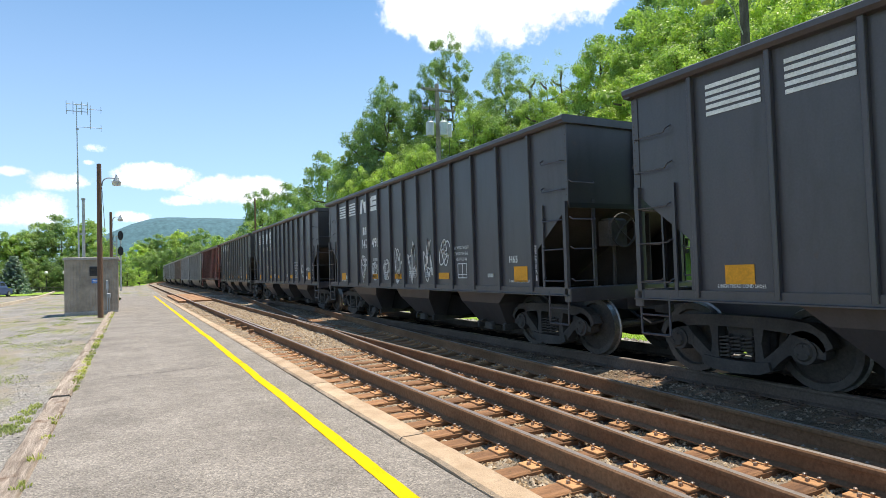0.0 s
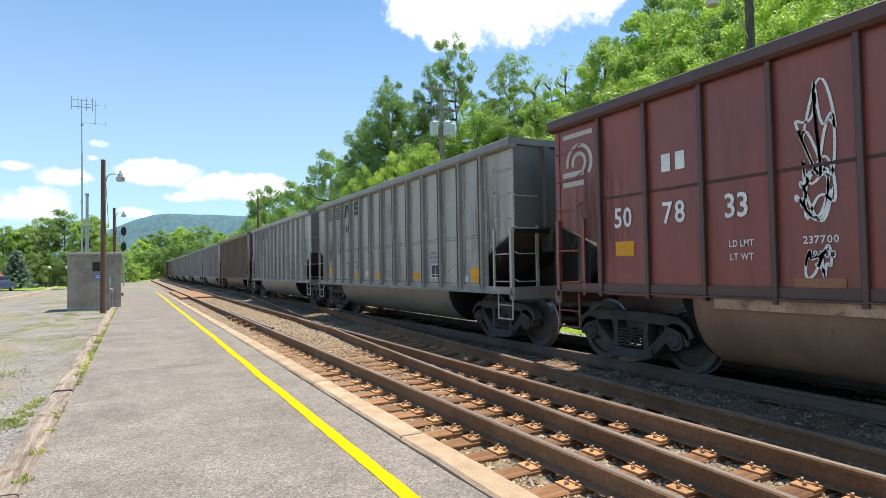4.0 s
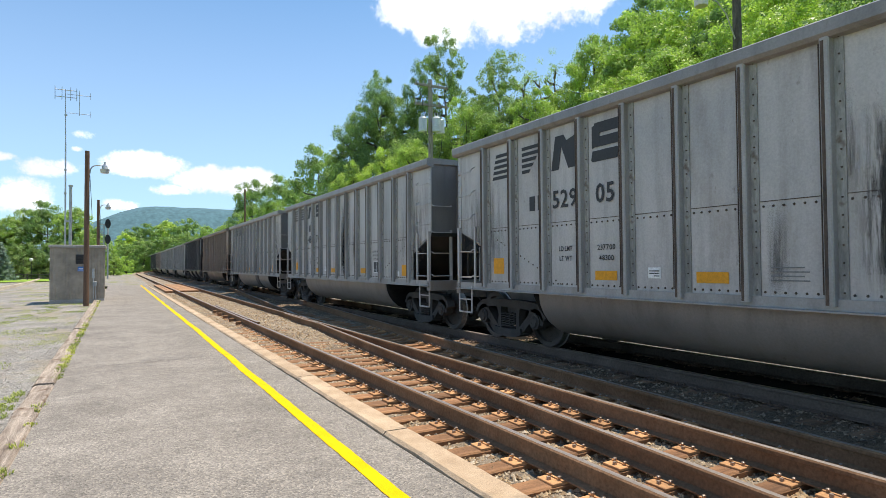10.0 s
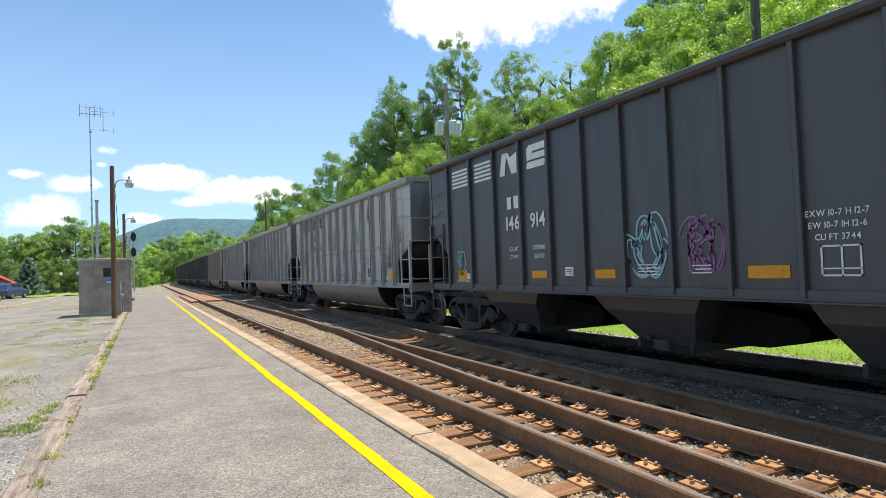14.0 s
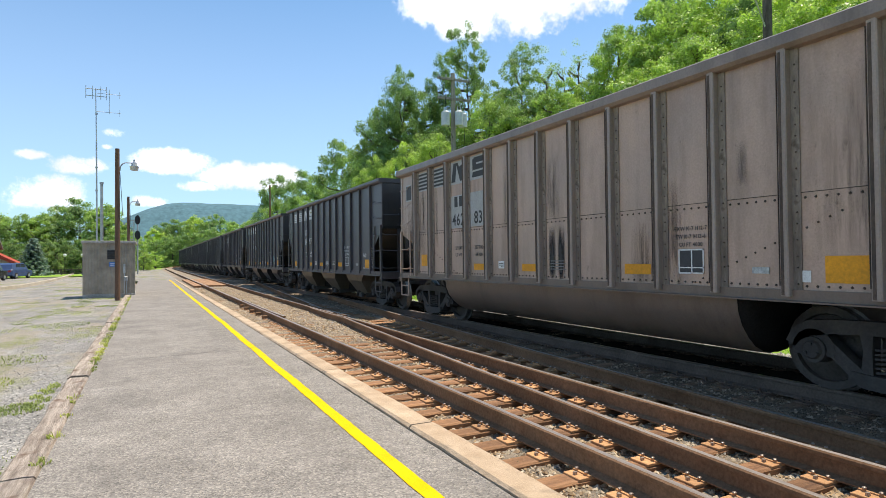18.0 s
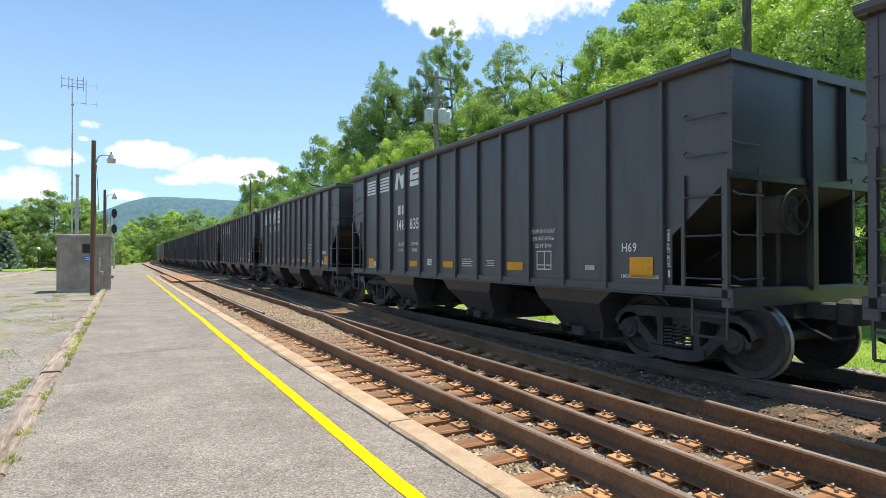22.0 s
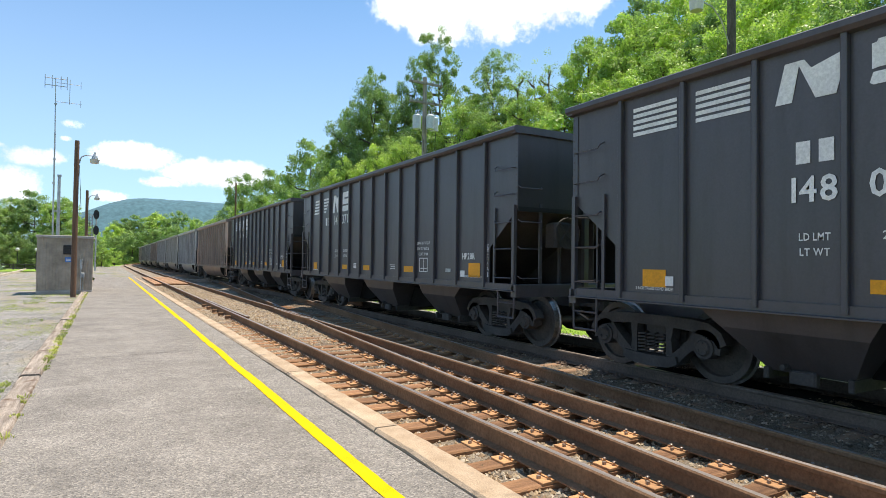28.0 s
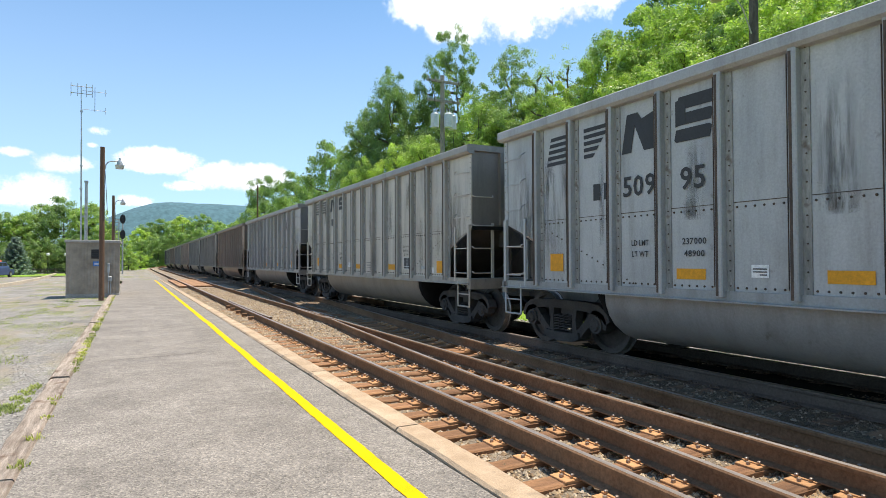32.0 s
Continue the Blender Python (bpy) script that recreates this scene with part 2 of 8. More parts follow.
def leaf_material(name, dark, light):
    m, nt, b, out = nodes_of(name)
    geo = nt.nodes.new("ShaderNodeNewGeometry")
    n1 = noise_node(nt, 0.55, 3.0)
    oi = nt.nodes.new("ShaderNodeObjectInfo")
    a = ramp_node(nt, geo.outputs["Random Per Island"], [(0.0, dark), (1.0, light)]).outputs[0]
    k = ramp_node(nt, n1.outputs["Fac"], [(0.35, (0.55, 0.62, 0.62)), (0.65, (1.25, 1.2, 1.05))]).outputs[0]
    c = mix_node(nt, 1.0, a, k, "MULTIPLY")
    k2 = ramp_node(nt, oi.outputs["Random"], [(0.0, (0.82, 0.88, 0.9)), (1.0, (1.15, 1.1, 0.95))]).outputs[0]
    c = mix_node(nt, 1.0, c, k2, "MULTIPLY")
    nt.links.new(c, b.inputs["Base Color"])
    b.inputs["Roughness"].default_value = 0.48
    b.inputs["Specular IOR Level"].default_value = 0.5
    tr = nt.nodes.new("ShaderNodeBsdfTranslucent")
    tc = mix_node(nt, 1.0, c, (1.25, 1.5, 0.9), "MULTIPLY")
    nt.links.new(tc, tr.inputs["Color"])
    mx = nt.nodes.new("ShaderNodeMixShader")
    mx.inputs[0].default_value = 0.34
    nt.links.new(b.outputs[0], mx.inputs[1])
    nt.links.new(tr.outputs[0], mx.inputs[2])
    nt.links.new(mx.outputs[0], out.inputs[0])
    return m


def plain(name, color, rough=0.5, metal=0.0):
    m, nt, b, out = nodes_of(name)
    n = noise_node(nt, 25.0, 4.0)
    c = ramp_node(nt, n.outputs["Fac"], [(0.3, tuple(v * 0.86 for v in color)), (0.7, tuple(min(1, v * 1.1) for v in color))]).outputs[0]
    nt.links.new(c, b.inputs["Base Color"])
    b.inputs["Roughness"].default_value, b.inputs["Metallic"].default_value = rough, metal
    return m


def decal(name, color):
    """Weathered stencil paint, worn through in flecks."""
    m, nt, b, out = nodes_of(name)
    n = noise_node(nt, 30.0, 5.0, 0.7)
    n2 = noise_node(nt, 2.5, 3.0, 0.6)
    c = ramp_node(nt, n.outputs["Fac"], [(0.3, tuple(v * 0.72 for v in color)), (0.62, color)]).outputs[0]
    c = mix_node(nt, 0.6, c, ramp_node(nt, n2.outputs["Fac"], [(0.3, (0.7, 0.7, 0.7)), (0.7, (1.1, 1.1, 1.1))]).outputs[0], "MULTIPLY")
    nt.links.new(c, b.inputs["Base Color"])
    b.inputs["Roughness"].default_value = 0.6
    return m


def stain_film(name, color, strength):
    """A see-through film of dirt that runs down: streaky, fading out towards its edges."""
    m, nt, b, out = nodes_of(name)
    tc = nt.nodes.new("ShaderNodeTexCoord")
    sep = nt.nodes.new("ShaderNodeSeparateXYZ")
    nt.links.new(tc.outputs["Generated"], sep.inputs[0])
    fade = []
    for i, stops in ((1, [(0.0, (0, 0, 0)), (0.4, (1, 1, 1)), (0.6, (1, 1, 1)), (1.0, (0, 0, 0))]), (2, [(0.0, (0.15, 0.15, 0.15)), (0.25, (1, 1, 1)), (0.6, (0.8, 0.8, 0.8)), (1.0, (0, 0, 0))])):
        fade.append(ramp_node(nt, sep.outputs[i], stops).outputs[0])
    n = noise_node(nt, 11.0, 7.0, 0.75, "Object", (1, 1, 0.08))
    k = ramp_node(nt, n.outputs["Fac"], [(0.4, (0, 0, 0)), (0.62, (1, 1, 1))]).outputs[0]
    a = mix_node(nt, 1.0, mix_node(nt, 1.0, fade[0], fade[1], "MULTIPLY"), k, "MULTIPLY")
    a = mix_node(nt, 1.0, a, (strength, strength, strength), "MULTIPLY")
    b.inputs["Base Color"].default_value = (*color, 1)
    b.inputs["Roughness"].default_value = 0.8
    nt.links.new(a, b.inputs["Alpha"])
    return m


def speckled(name, dark, light, grain, broad=0.55, patch_a=None, patch_b=None, relief=0.008):
    """Old coarse asphalt or gravel: pale and dark specks, broad stains, and patches of other cover."""
    m, nt, b, out = nodes_of(name)
    n1 = noise_node(nt, broad, 5.0, 0.6)
    n3_ = noise_node(nt, 6.0, 4.0, 0.6)
    vo = nt.nodes.new("ShaderNodeTexVoronoi")
    vo.inputs["Scale"].default_value = grain
    tc = nt.nodes.new("ShaderNodeTexCoord")
    nt.links.new(tc.outputs["Object"], vo.inputs["Vector"])
    sepc = nt.nodes.new("ShaderNodeSeparateColor")
    nt.links.new(vo.outputs["Color"], sepc.inputs[0])
    c = ramp_node(nt, n1.outputs["Fac"], [(0.3, dark), (0.7, light)]).outputs[0]
    k = ramp_node(nt, sepc.outputs[0], [(0.0, (0.55, 0.55, 0.55)), (0.3, (0.86, 0.86, 0.86)), (0.75, (1.08, 1.08, 1.06)), (1.0, (1.55, 1.53, 1.48))]).outputs[0]
    c = mix_node(nt, 1.0, c, k, "MULTIPLY")
    k = ramp_node(nt, n3_.outputs["Fac"], [(0.3, (0.86, 0.86, 0.86)), (0.7, (1.1, 1.1, 1.1))]).outputs[0]
    c = mix_node(nt, 1.0, c, k, "MULTIPLY")
    for pt in (patch_a, patch_b):
        if pt:
            pn = noise_node(nt, pt[1], 6.0, 0.7, "Object", (1, 0.4, 1))
            kk = ramp_node(nt, pn.outputs["Fac"], [(pt[2], (0, 0, 0)), (pt[2] + 0.09, (0.85, 0.85, 0.85))]).outputs[0]
            pc = mix_node(nt, 0.6, pt[0], k, "MULTIPLY")
            c = mix_node(nt, kk, c, pc)
    nt.links.new(c, b.inputs["Base Color"])
    b.inputs["Roughness"].default_value = 0.92
    bump(nt, b, vo.outputs["Distance"], 0.6, relief)
    return m


M_ASPHALT = speckled("asphalt", (0.19, 0.172, 0.152), (0.285, 0.26, 0.231), 76.0, 1.1, None, None, 0.012)
M_YELLOW = surface("yellow_line_paint", (0.7, 0.43, 0.003), (0.83, 0.53, 0.005), 3.0, 0.85, spec=0.15, fine=150.0, bump_s=0.3, bump_d=0.004)
M_STONE = surface("curb_stone", (0.38, 0.27, 0.17), (0.55, 0.415, 0.285), 2.5, 0.9, fine=85.0, bump_s=0.8, bump_d=0.01, random_tone=0.1, stain=((0.27, 0.21, 0.15), 4.0, 0.6))
M_TIMBER = surface("weathered_timber", (0.22, 0.17, 0.13), (0.55, 0.46, 0.38), 3.0, 0.9, fine=26.0, bump_s=1.0, bump_d=0.03, stain=((0.17, 0.1, 0.06), 3.4, 0.58), stretch=(6, 0.5, 6), random_tone=0.12)
M_TIE = surface("rusty_tie", (0.13, 0.062, 0.03), (0.37, 0.192, 0.092), 1.4, 0.92, fine=20.0, bump_s=0.6, bump_d=0.012, stretch=(0.6, 7, 7), random_tone=0.3)
M_PLATE = surface("rust_plate", (0.33, 0.16, 0.07), (0.5, 0.27, 0.12), 3.0, 0.85, fine=50.0, bump_s=0.3, bump_d=0.004, random_tone=0.25)
M_SPIKE = surface("spike_steel", (0.25, 0.19, 0.15), (0.5, 0.42, 0.35), 20.0, 0.4, metal=0.4, fine=60.0, bump_s=0.2, bump_d=0.003)
M_RAIL = surface("rail_rust", (0.16, 0.088, 0.048), (0.26, 0.15, 0.086), 1.2, 0.95, spec=0.12, fine=35.0, bump_s=0.3, bump_d=0.004)
M_DARKRAIL = surface("sooty_rail", (0.085, 0.068, 0.055), (0.165, 0.13, 0.105), 1.2, 0.9, spec=0.25, fine=35.0, bump_s=0.3, bump_d=0.004)
M_RAILTOP = surface("rail_head", (0.42, 0.36, 0.32), (0.58, 0.53, 0.5), 1.5, 0.38, metal=0.75, fine=40.0, bump_s=0.1, bump_d=0.002, stretch=(8, 0.3, 1))
M_BALLAST = surface("ballast", (0.2, 0.155, 0.11), (0.38, 0.31, 0.23), 1.0, 0.95, fine=42.0, bump_s=1.0, bump_d=0.05, stain=((0.12, 0.1, 0.085), 0.35, 0.58))
M_SHOULDER = speckled("shoulder_gravel", (0.3, 0.29, 0.27), (0.42, 0.4, 0.37), 26.0, 0.5, None, None, 0.03)
M_GRAVEL = speckled("gravel", (0.17, 0.161, 0.148), (0.34, 0.326, 0.303), 40.0, 0.6, ((0.29, 0.25, 0.19), 0.55, 0.5), ((0.2, 0.21, 0.075), 0.6, 0.53), 0.03)
# darker, browner stone for the bed of the train's track
M_DARKBALLAST = surface("sooty_ballast", (0.145, 0.108, 0.074), (0.3, 0.222, 0.15), 1.0, 0.97, fine=42.0, bump_s=1.0, bump_d=0.05, spec=0.15)
M_DARKPLATE = surface("sooty_plate", (0.06, 0.046, 0.036), (0.15, 0.1, 0.07), 3.0, 0.9, fine=50.0, bump_s=0.3, bump_d=0.004)
M_GRASS = surface("grass_ground", (0.16, 0.28, 0.02), (0.25, 0.4, 0.04), 0.25, 0.95, fine=18.0, bump_s=1.0, bump_d=0.06, stain=((0.2, 0.18, 0.13), 0.16, 0.6))
M_LAWN = leaf_material("lawn_blade", (0.17, 0.31, 0.02), (0.3, 0.47, 0.05))
M_BLADE = leaf_material("grass_blade", (0.24, 0.28, 0.08), (0.46, 0.47, 0.17))
M_LEAF = leaf_material("leaf", (0.2, 0.305, 0.115), (0.32, 0.435, 0.165))
M_LEAF_B = leaf_material("leaf_bright", (0.33, 0.45, 0.12), (0.48, 0.6, 0.18))
M_SPRUCE = leaf_material("spruce_needles", (0.13, 0.19, 0.18), (0.33, 0.41, 0.41))
M_BARK = surface("bark", (0.06, 0.05, 0.04), (0.16, 0.135, 0.11), 2.0, 0.95, fine=14.0, bump_s=0.8, bump_d=0.03, stretch=(4, 4, 0.6))
M_POLE = surface("pole_wood", (0.10, 0.055, 0.035), (0.2, 0.115, 0.07), 1.2, 0.9, fine=16.0, bump_s=0.5, bump_d=0.01, stretch=(6, 6, 0.4))
M_GREYPOLE = surface("grey_pole_wood", (0.2, 0.18, 0.15), (0.34, 0.31, 0.26), 1.2, 0.9, fine=16.0, bump_s=0.5, bump_d=0.01, stretch=(6, 6, 0.4))
M_GALV = surface("galvanized_steel", (0.34, 0.36, 0.37), (0.5, 0.52, 0.53), 3.0, 0.5, metal=0.6, fine=30.0, bump_s=0.1, bump_d=0.003)
M_HUT = surface("hut_siding", (0.3, 0.255, 0.2), (0.325, 0.277, 0.22), 0.5, 0.75, fine=1.5, bump_s=0.03, bump_d=0.002)
M_TRIM = surface("hut_trim", (0.3, 0.28, 0.25), (0.42, 0.4, 0.37), 2.0, 0.7, fine=30.0, bump_s=0.1, bump_d=0.003)
M_CONCRETE = surface("concrete", (0.28, 0.265, 0.24), (0.42, 0.4, 0.36), 1.2, 0.9, fine=35.0, bump_s=0.4, bump_d=0.008)
# coal black that also puts the shade under the cars into the colour
M_COALSHADE = surface("coal_dust_steel", (0.008, 0.008, 0.008), (0.018, 0.017, 0.016), 1.5, 0.97, fine=40.0, bump_s=0.3, bump_d=0.006, spec=0.05)
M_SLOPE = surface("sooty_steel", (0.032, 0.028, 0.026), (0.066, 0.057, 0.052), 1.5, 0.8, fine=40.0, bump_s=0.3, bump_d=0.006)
M_BLACK = plain("black_metal", (0.012, 0.012, 0.013), 0.5)
M_SIGN_BLUE = plain("blue_sign", (0.03, 0.17, 0.5), 0.5)
M_WHITE = plain("white_enamel", (0.75, 0.75, 0.73), 0.45)
M_PAINT = paint_material()
M_TRUCK = surface("truck_steel", (0.026, 0.0235, 0.022), (0.064, 0.057, 0.052), 2.5, 0.75, metal=0.0, fine=30.0, bump_s=0.3, bump_d=0.006)
M_WHEEL = surface("wheel_steel", (0.045, 0.04, 0.037), (0.09, 0.08, 0.072), 3.0, 0.6, metal=0.3, fine=30.0, bump_s=0.2, bump_d=0.004)
M_TREAD = surface("wheel_tread", (0.22, 0.21, 0.2), (0.36, 0.35, 0.34), 3.0, 0.42, metal=0.8, fine=30.0, bump_s=0.05, bump_d=0.002)
M_RUST = surface("rusty_edge", (0.05, 0.04, 0.034), (0.12, 0.082, 0.06), 5.0, 0.85, fine=40.0, bump_s=0.3, bump_d=0.005, stretch=(1, 1, 0.4))
M_FLANGE = surface("post_flange_paint", (0.23, 0.226, 0.21), (0.37, 0.365, 0.34), 3.0, 0.7, fine=30.0, bump_s=0.2, bump_d=0.004, stretch=(1, 1, 0.3), stain=((0.14, 0.1, 0.075), 6.0, 0.6))
M_FLANGE_B = surface("brown_post_flange", (0.17, 0.135, 0.108), (0.3, 0.245, 0.2), 3.0, 0.7, fine=30.0, bump_s=0.2, bump_d=0.004, stretch=(1, 1, 0.3), stain=((0.1, 0.07, 0.05), 6.0, 0.6))
M_SOOTMARK = stain_film("soot_run", (0.035, 0.033, 0.032), 1.6)
M_SOOTFILM = stain_film("soot_film", (0.06, 0.05, 0.044), 0.42)
M_SMEAR = stain_film("grey_smear", (0.13, 0.13, 0.128), 0.4)
M_RUSTRUN = stain_film("rust_run", (0.09, 0.05, 0.032), 0.45)
M_FAINTRUN = stain_film("faint_run", (0.05, 0.047, 0.045), 0.32)
M_BOXPAINT = decal("box_paint", (0.045, 0.047, 0.052))
M_D_WHITE = decal("white_stencil", (0.82, 0.82, 0.8))
M_D_BLACK = decal("dark_stencil", (0.035, 0.035, 0.037))
M_D_PRIMER = decal("blue_grey_primer", (0.4, 0.42, 0.47))
M_STIFF = surface("dark_red_steel", (0.05, 0.02, 0.018), (0.11, 0.04, 0.032), 3.0, 0.7, fine=30.0, bump_s=0.1, bump_d=0.003)
M_D_RUSTY = decal("faded_orange_panel", (0.36, 0.15, 0.07))
M_TAN = surface("tan_steel", (0.3, 0.18, 0.11), (0.52, 0.36, 0.25), 2.0, 0.8, fine=30.0, bump_s=0.2, bump_d=0.004, stain=((0.16, 0.09, 0.055), 3.0, 0.55))
M_D_FAINT2 = decal("worn_white", (0.55, 0.5, 0.47))
M_D_FAINT = decal("faded_stencil", (0.2, 0.2, 0.2))
M_D_ORANGE = decal("orange_reflective", (0.85, 0.36, 0.008))
M_D_CYAN = decal("cyan_spray", (0.3, 0.56, 0.62))
M_D_PURPLE = decal("purple_spray", (0.3, 0.12, 0.28))
M_D_PANEL = decal("fresh_paint_panel", (0.45, 0.45, 0.44))
# the haze of distance is mixed into this blue-green
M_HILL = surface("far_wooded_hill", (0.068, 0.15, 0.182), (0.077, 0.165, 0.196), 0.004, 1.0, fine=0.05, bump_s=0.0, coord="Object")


# ---- mesh helpers ----
def part(name, bm, material, parent=None, label="", smooth=False):
    me = bpy.data.meshes.new(name)
    bm.normal_update()
    bm.to_mesh(me)
    bm.free()
    for mt in (material if isinstance(material, (list, tuple)) else [material]):
        me.materials.append(mt)
    if smooth:
        for p in me.polygons:
            p.use_smooth = True
    ob = new(name, me)
    if parent is not None:
        ob.parent = parent
    if label:
        tagged(ob, label)
    return ob


def again(ob, m, parent=None):
    """Another object on the same mesh."""
    o = new(ob.name.split(".")[0], ob.data)
    o.parent = parent if parent is not None else ob.parent
    o.matrix_basis = m
    o.color = ob.color
    return o


def thing(name, label, category, at=(0, 0, 0), group="", kind=""):
    e = new(name)
    e.empty_display_size = 0.2
    e.location = at
    return tagged(e, label, category, group, kind)


def BM():
    return bmesh.new()


def quad(bm, pts, mi=0):
    f = bm.faces.new([bm.verts.new(p) for p in pts])
    f.material_index = mi
    return f


def box(bm, x0, x1, y0, y1, z0, z1, mi=0, bev=0.0):
    """A box; with bev its upper and side edges are chamfered."""
    if bev <= 0:
        v = [bm.verts.new(p) for p in ((x0, y0, z0), (x1, y0, z0), (x1, y1, z0), (x0, y1, z0), (x0, y0, z1), (x1, y0, z1), (x1, y1, z1), (x0, y1, z1))]
        for q in ((3, 2, 1, 0), (4, 5, 6, 7), (0, 1, 5, 4), (1, 2, 6, 5), (2, 3, 7, 6), (3, 0, 4, 7)):
            bm.faces.new([v[i] for i in q]).material_index = mi
        return v
    c = bev
    rings = []
    for (ax, bx, ay, by, z) in ((x0, x1, y0, y1, z0), (x0, x1, y0, y1, z1 - c), (x0 + c, x1 - c, y0 + c, y1 - c, z1)):
        r = [(ax + c, ay), (bx - c, ay), (bx, ay + c), (bx, by - c), (bx - c, by), (ax + c, by), (ax, by - c), (ax, ay + c)]
        rings.append([bm.verts.new((x, y, z)) for x, y in r])
    for a, b in zip(rings, rings[1:]):
        for i in range(8):
            bm.faces.new((a[i], a[(i + 1) % 8], b[(i + 1) % 8], b[i])).material_index = mi
    bm.faces.new(rings[-1]).material_index = mi
    bm.faces.new(rings[0][::-1]).material_index = mi


def extrude_y(bm, profile, y0, y1, mi=0, cap=True):
    """A closed profile of (x, z) drawn along y."""
    a = [bm.verts.new((x, y0, z)) for x, z in profile]
    b = [bm.verts.new((x, y1, z)) for x, z in profile]
    n = len(profile)
    for i in range(n):
        bm.faces.new((a[i], a[(i + 1) % n], b[(i + 1) % n], b[i])).material_index = mi
    if cap:
        bm.faces.new(a[::-1]).material_index = mi
        bm.faces.new(b).material_index = mi


def slab_x(bm, pts, x0, x1, mi=0):
    """A closed outline of (y, z) with thickness along x."""
    a = [bm.verts.new((x0, y, z)) for y, z in pts]
    b = [bm.verts.new((x1, y, z)) for y, z in pts]
    n = len(pts)
    for i in range(n):
        bm.faces.new((a[i], a[(i + 1) % n], b[(i + 1) % n], b[i])).material_index = mi
    bm.faces.new(a[::-1]).material_index = mi
    bm.faces.new(b).material_index = mi


def tube(bm, p0, p1, r0, r1=None, seg=8, mi=0, cap=True):
    r1 = r0 if r1 is None else r1
    p0, p1 = Vector(p0), Vector(p1)
    d = (p1 - p0).normalized()
    u = d.orthogonal().normalized()
    w = d.cross(u)
    a = [bm.verts.new(p0 + (u * math.cos(k) + w * math.sin(k)) * r0) for k in [2 * math.pi * i / seg for i in range(seg)]]
    b = [bm.verts.new(p1 + (u * math.cos(k) + w * math.sin(k)) * r1) for k in [2 * math.pi * i / seg for i in range(seg)]]
    for i in range(seg):
        bm.faces.new((a[i], a[(i + 1) % seg], b[(i + 1) % seg], b[i])).material_index = mi
    if cap:
        bm.faces.new(a[::-1]).material_index = mi
        bm.faces.new(b).material_index = mi


def pipe(bm, pts, r, seg=6, mi=0):
    for a, b in zip(pts, pts[1:]):
        tube(bm, a, b, r, r, seg, mi)


def lathe_x(bm, prof, x_at, cy, cz, seg=24, mi=None):
    """Rings of (x, radius) round an axle along x."""
    rings = []
    for x, r in prof:
        rings.append([bm.verts.new((x_at + x, cy + r * math.cos(2 * math.pi * i / seg), cz + r * math.sin(2 * math.pi * i / seg))) for i in range(seg)])
    for k, (a, b) in enumerate(zip(rings, rings[1:])):
        for i in range(seg):
            f = bm.faces.new((a[i], a[(i + 1) % seg], b[(i + 1) % seg], b[i]))
            f.material_index = mi[k] if mi else 0
    bm.faces.new(rings[0][::-1])
    bm.faces.new(rings[-1])


# ---- glyphs ----
GLYPH = {}


def make_glyphs(chars):
    obs = []
    for ch in chars:
        cu = bpy.data.curves.new("glyph", "FONT")
        cu.body, cu.size, cu.resolution_u, cu.offset = ch, 1.0, 2, 0.017
        obs.append((ch, new("glyph", cu)))
    dg = bpy.context.evaluated_depsgraph_get()
    for ch, o in obs:
        me = bpy.data.meshes.new_from_object(o.evaluated_get(dg))
        vs = [tuple(v.co[:2]) for v in me.vertices]
        lo, hi = min(v[0] for v in vs), max(v[0] for v in vs)
        GLYPH[ch] = ([(x - lo, y) for x, y in vs], [tuple(p.vertices) for p in me.polygons], hi - lo)
        bpy.data.meshes.remove(me)
    for ch, o in obs:
        cu = o.data
        bpy.data.objects.remove(o)
        bpy.data.curves.remove(cu)


make_glyphs("0123456789ABCDEFGHIJKLMNOPQRSTUVWXYZ-")


def write(bm, text, y, z, cap, x=-1.507, mi=0, up=False, centre=False, squeeze=1.0):
    """Letters of height cap on a car's near side, starting at y and running towards -y; z is the foot of the line."""
    s = cap / 0.7
    wid = sum((GLYPH[c][2] + 0.09) if c in GLYPH else 0.3 for c in text) * s * squeeze
    pen = -wid / 2 if centre else 0.0
    for c in text:
        if c not in GLYPH:
            pen += 0.3 * s * squeeze
            continue
        vs, fs, w = GLYPH[c]
        if up:
            bv = [bm.verts.new((x, y - b_ * -s * 1.0 - 0, z + (pen + a_ * s * squeeze))) for a_, b_ in vs]
        else:
            bv = [bm.verts.new((x, y - (pen + a_ * s * squeeze), z + b_ * s)) for a_, b_ in vs]
        for f in fs:
            try:
                bm.faces.new([bv[i] for i in f]).material_index = mi
            except ValueError:
                pass
        pen += (w + 0.09) * s * squeeze


def patch(bm, y0, y1, z0, z1, x=-1.506, mi=0):
    """A thin painted or stuck-on rectangle on the near side."""
    box(bm, x - 0.003, x, y0, y1, z0, z1, mi)


# ---- the plan ----
RZ = 0.12                        # rail head over the platform
A_X, C_X = 3.06, 4.565           # rails of the track by the platform
E_X, F_X = 6.756, 8.261          # rails of the train's track
MID = (E_X + F_X) / 2
CURVE_Y, CURVE_R = 130.0, 400.0  # where the line begins to bend away


def bend(y):
    return 0.0 if y < CURVE_Y else (y - CURVE_Y) ** 2 / (2 * CURVE_R)


def cross_b(y):
    """The crossover's left rail."""
    if y < -12:
        return 3.16
    b = 3.69 + 0.0593 * (y - 2.6) + 0.00117 * (y - 2.6) * (y - 9.18)
    return b if y < 16.7 else 4.65 + 0.0800 * (y - 16.7)


def cross_d(y):
    return cross_b(y) + 1.505


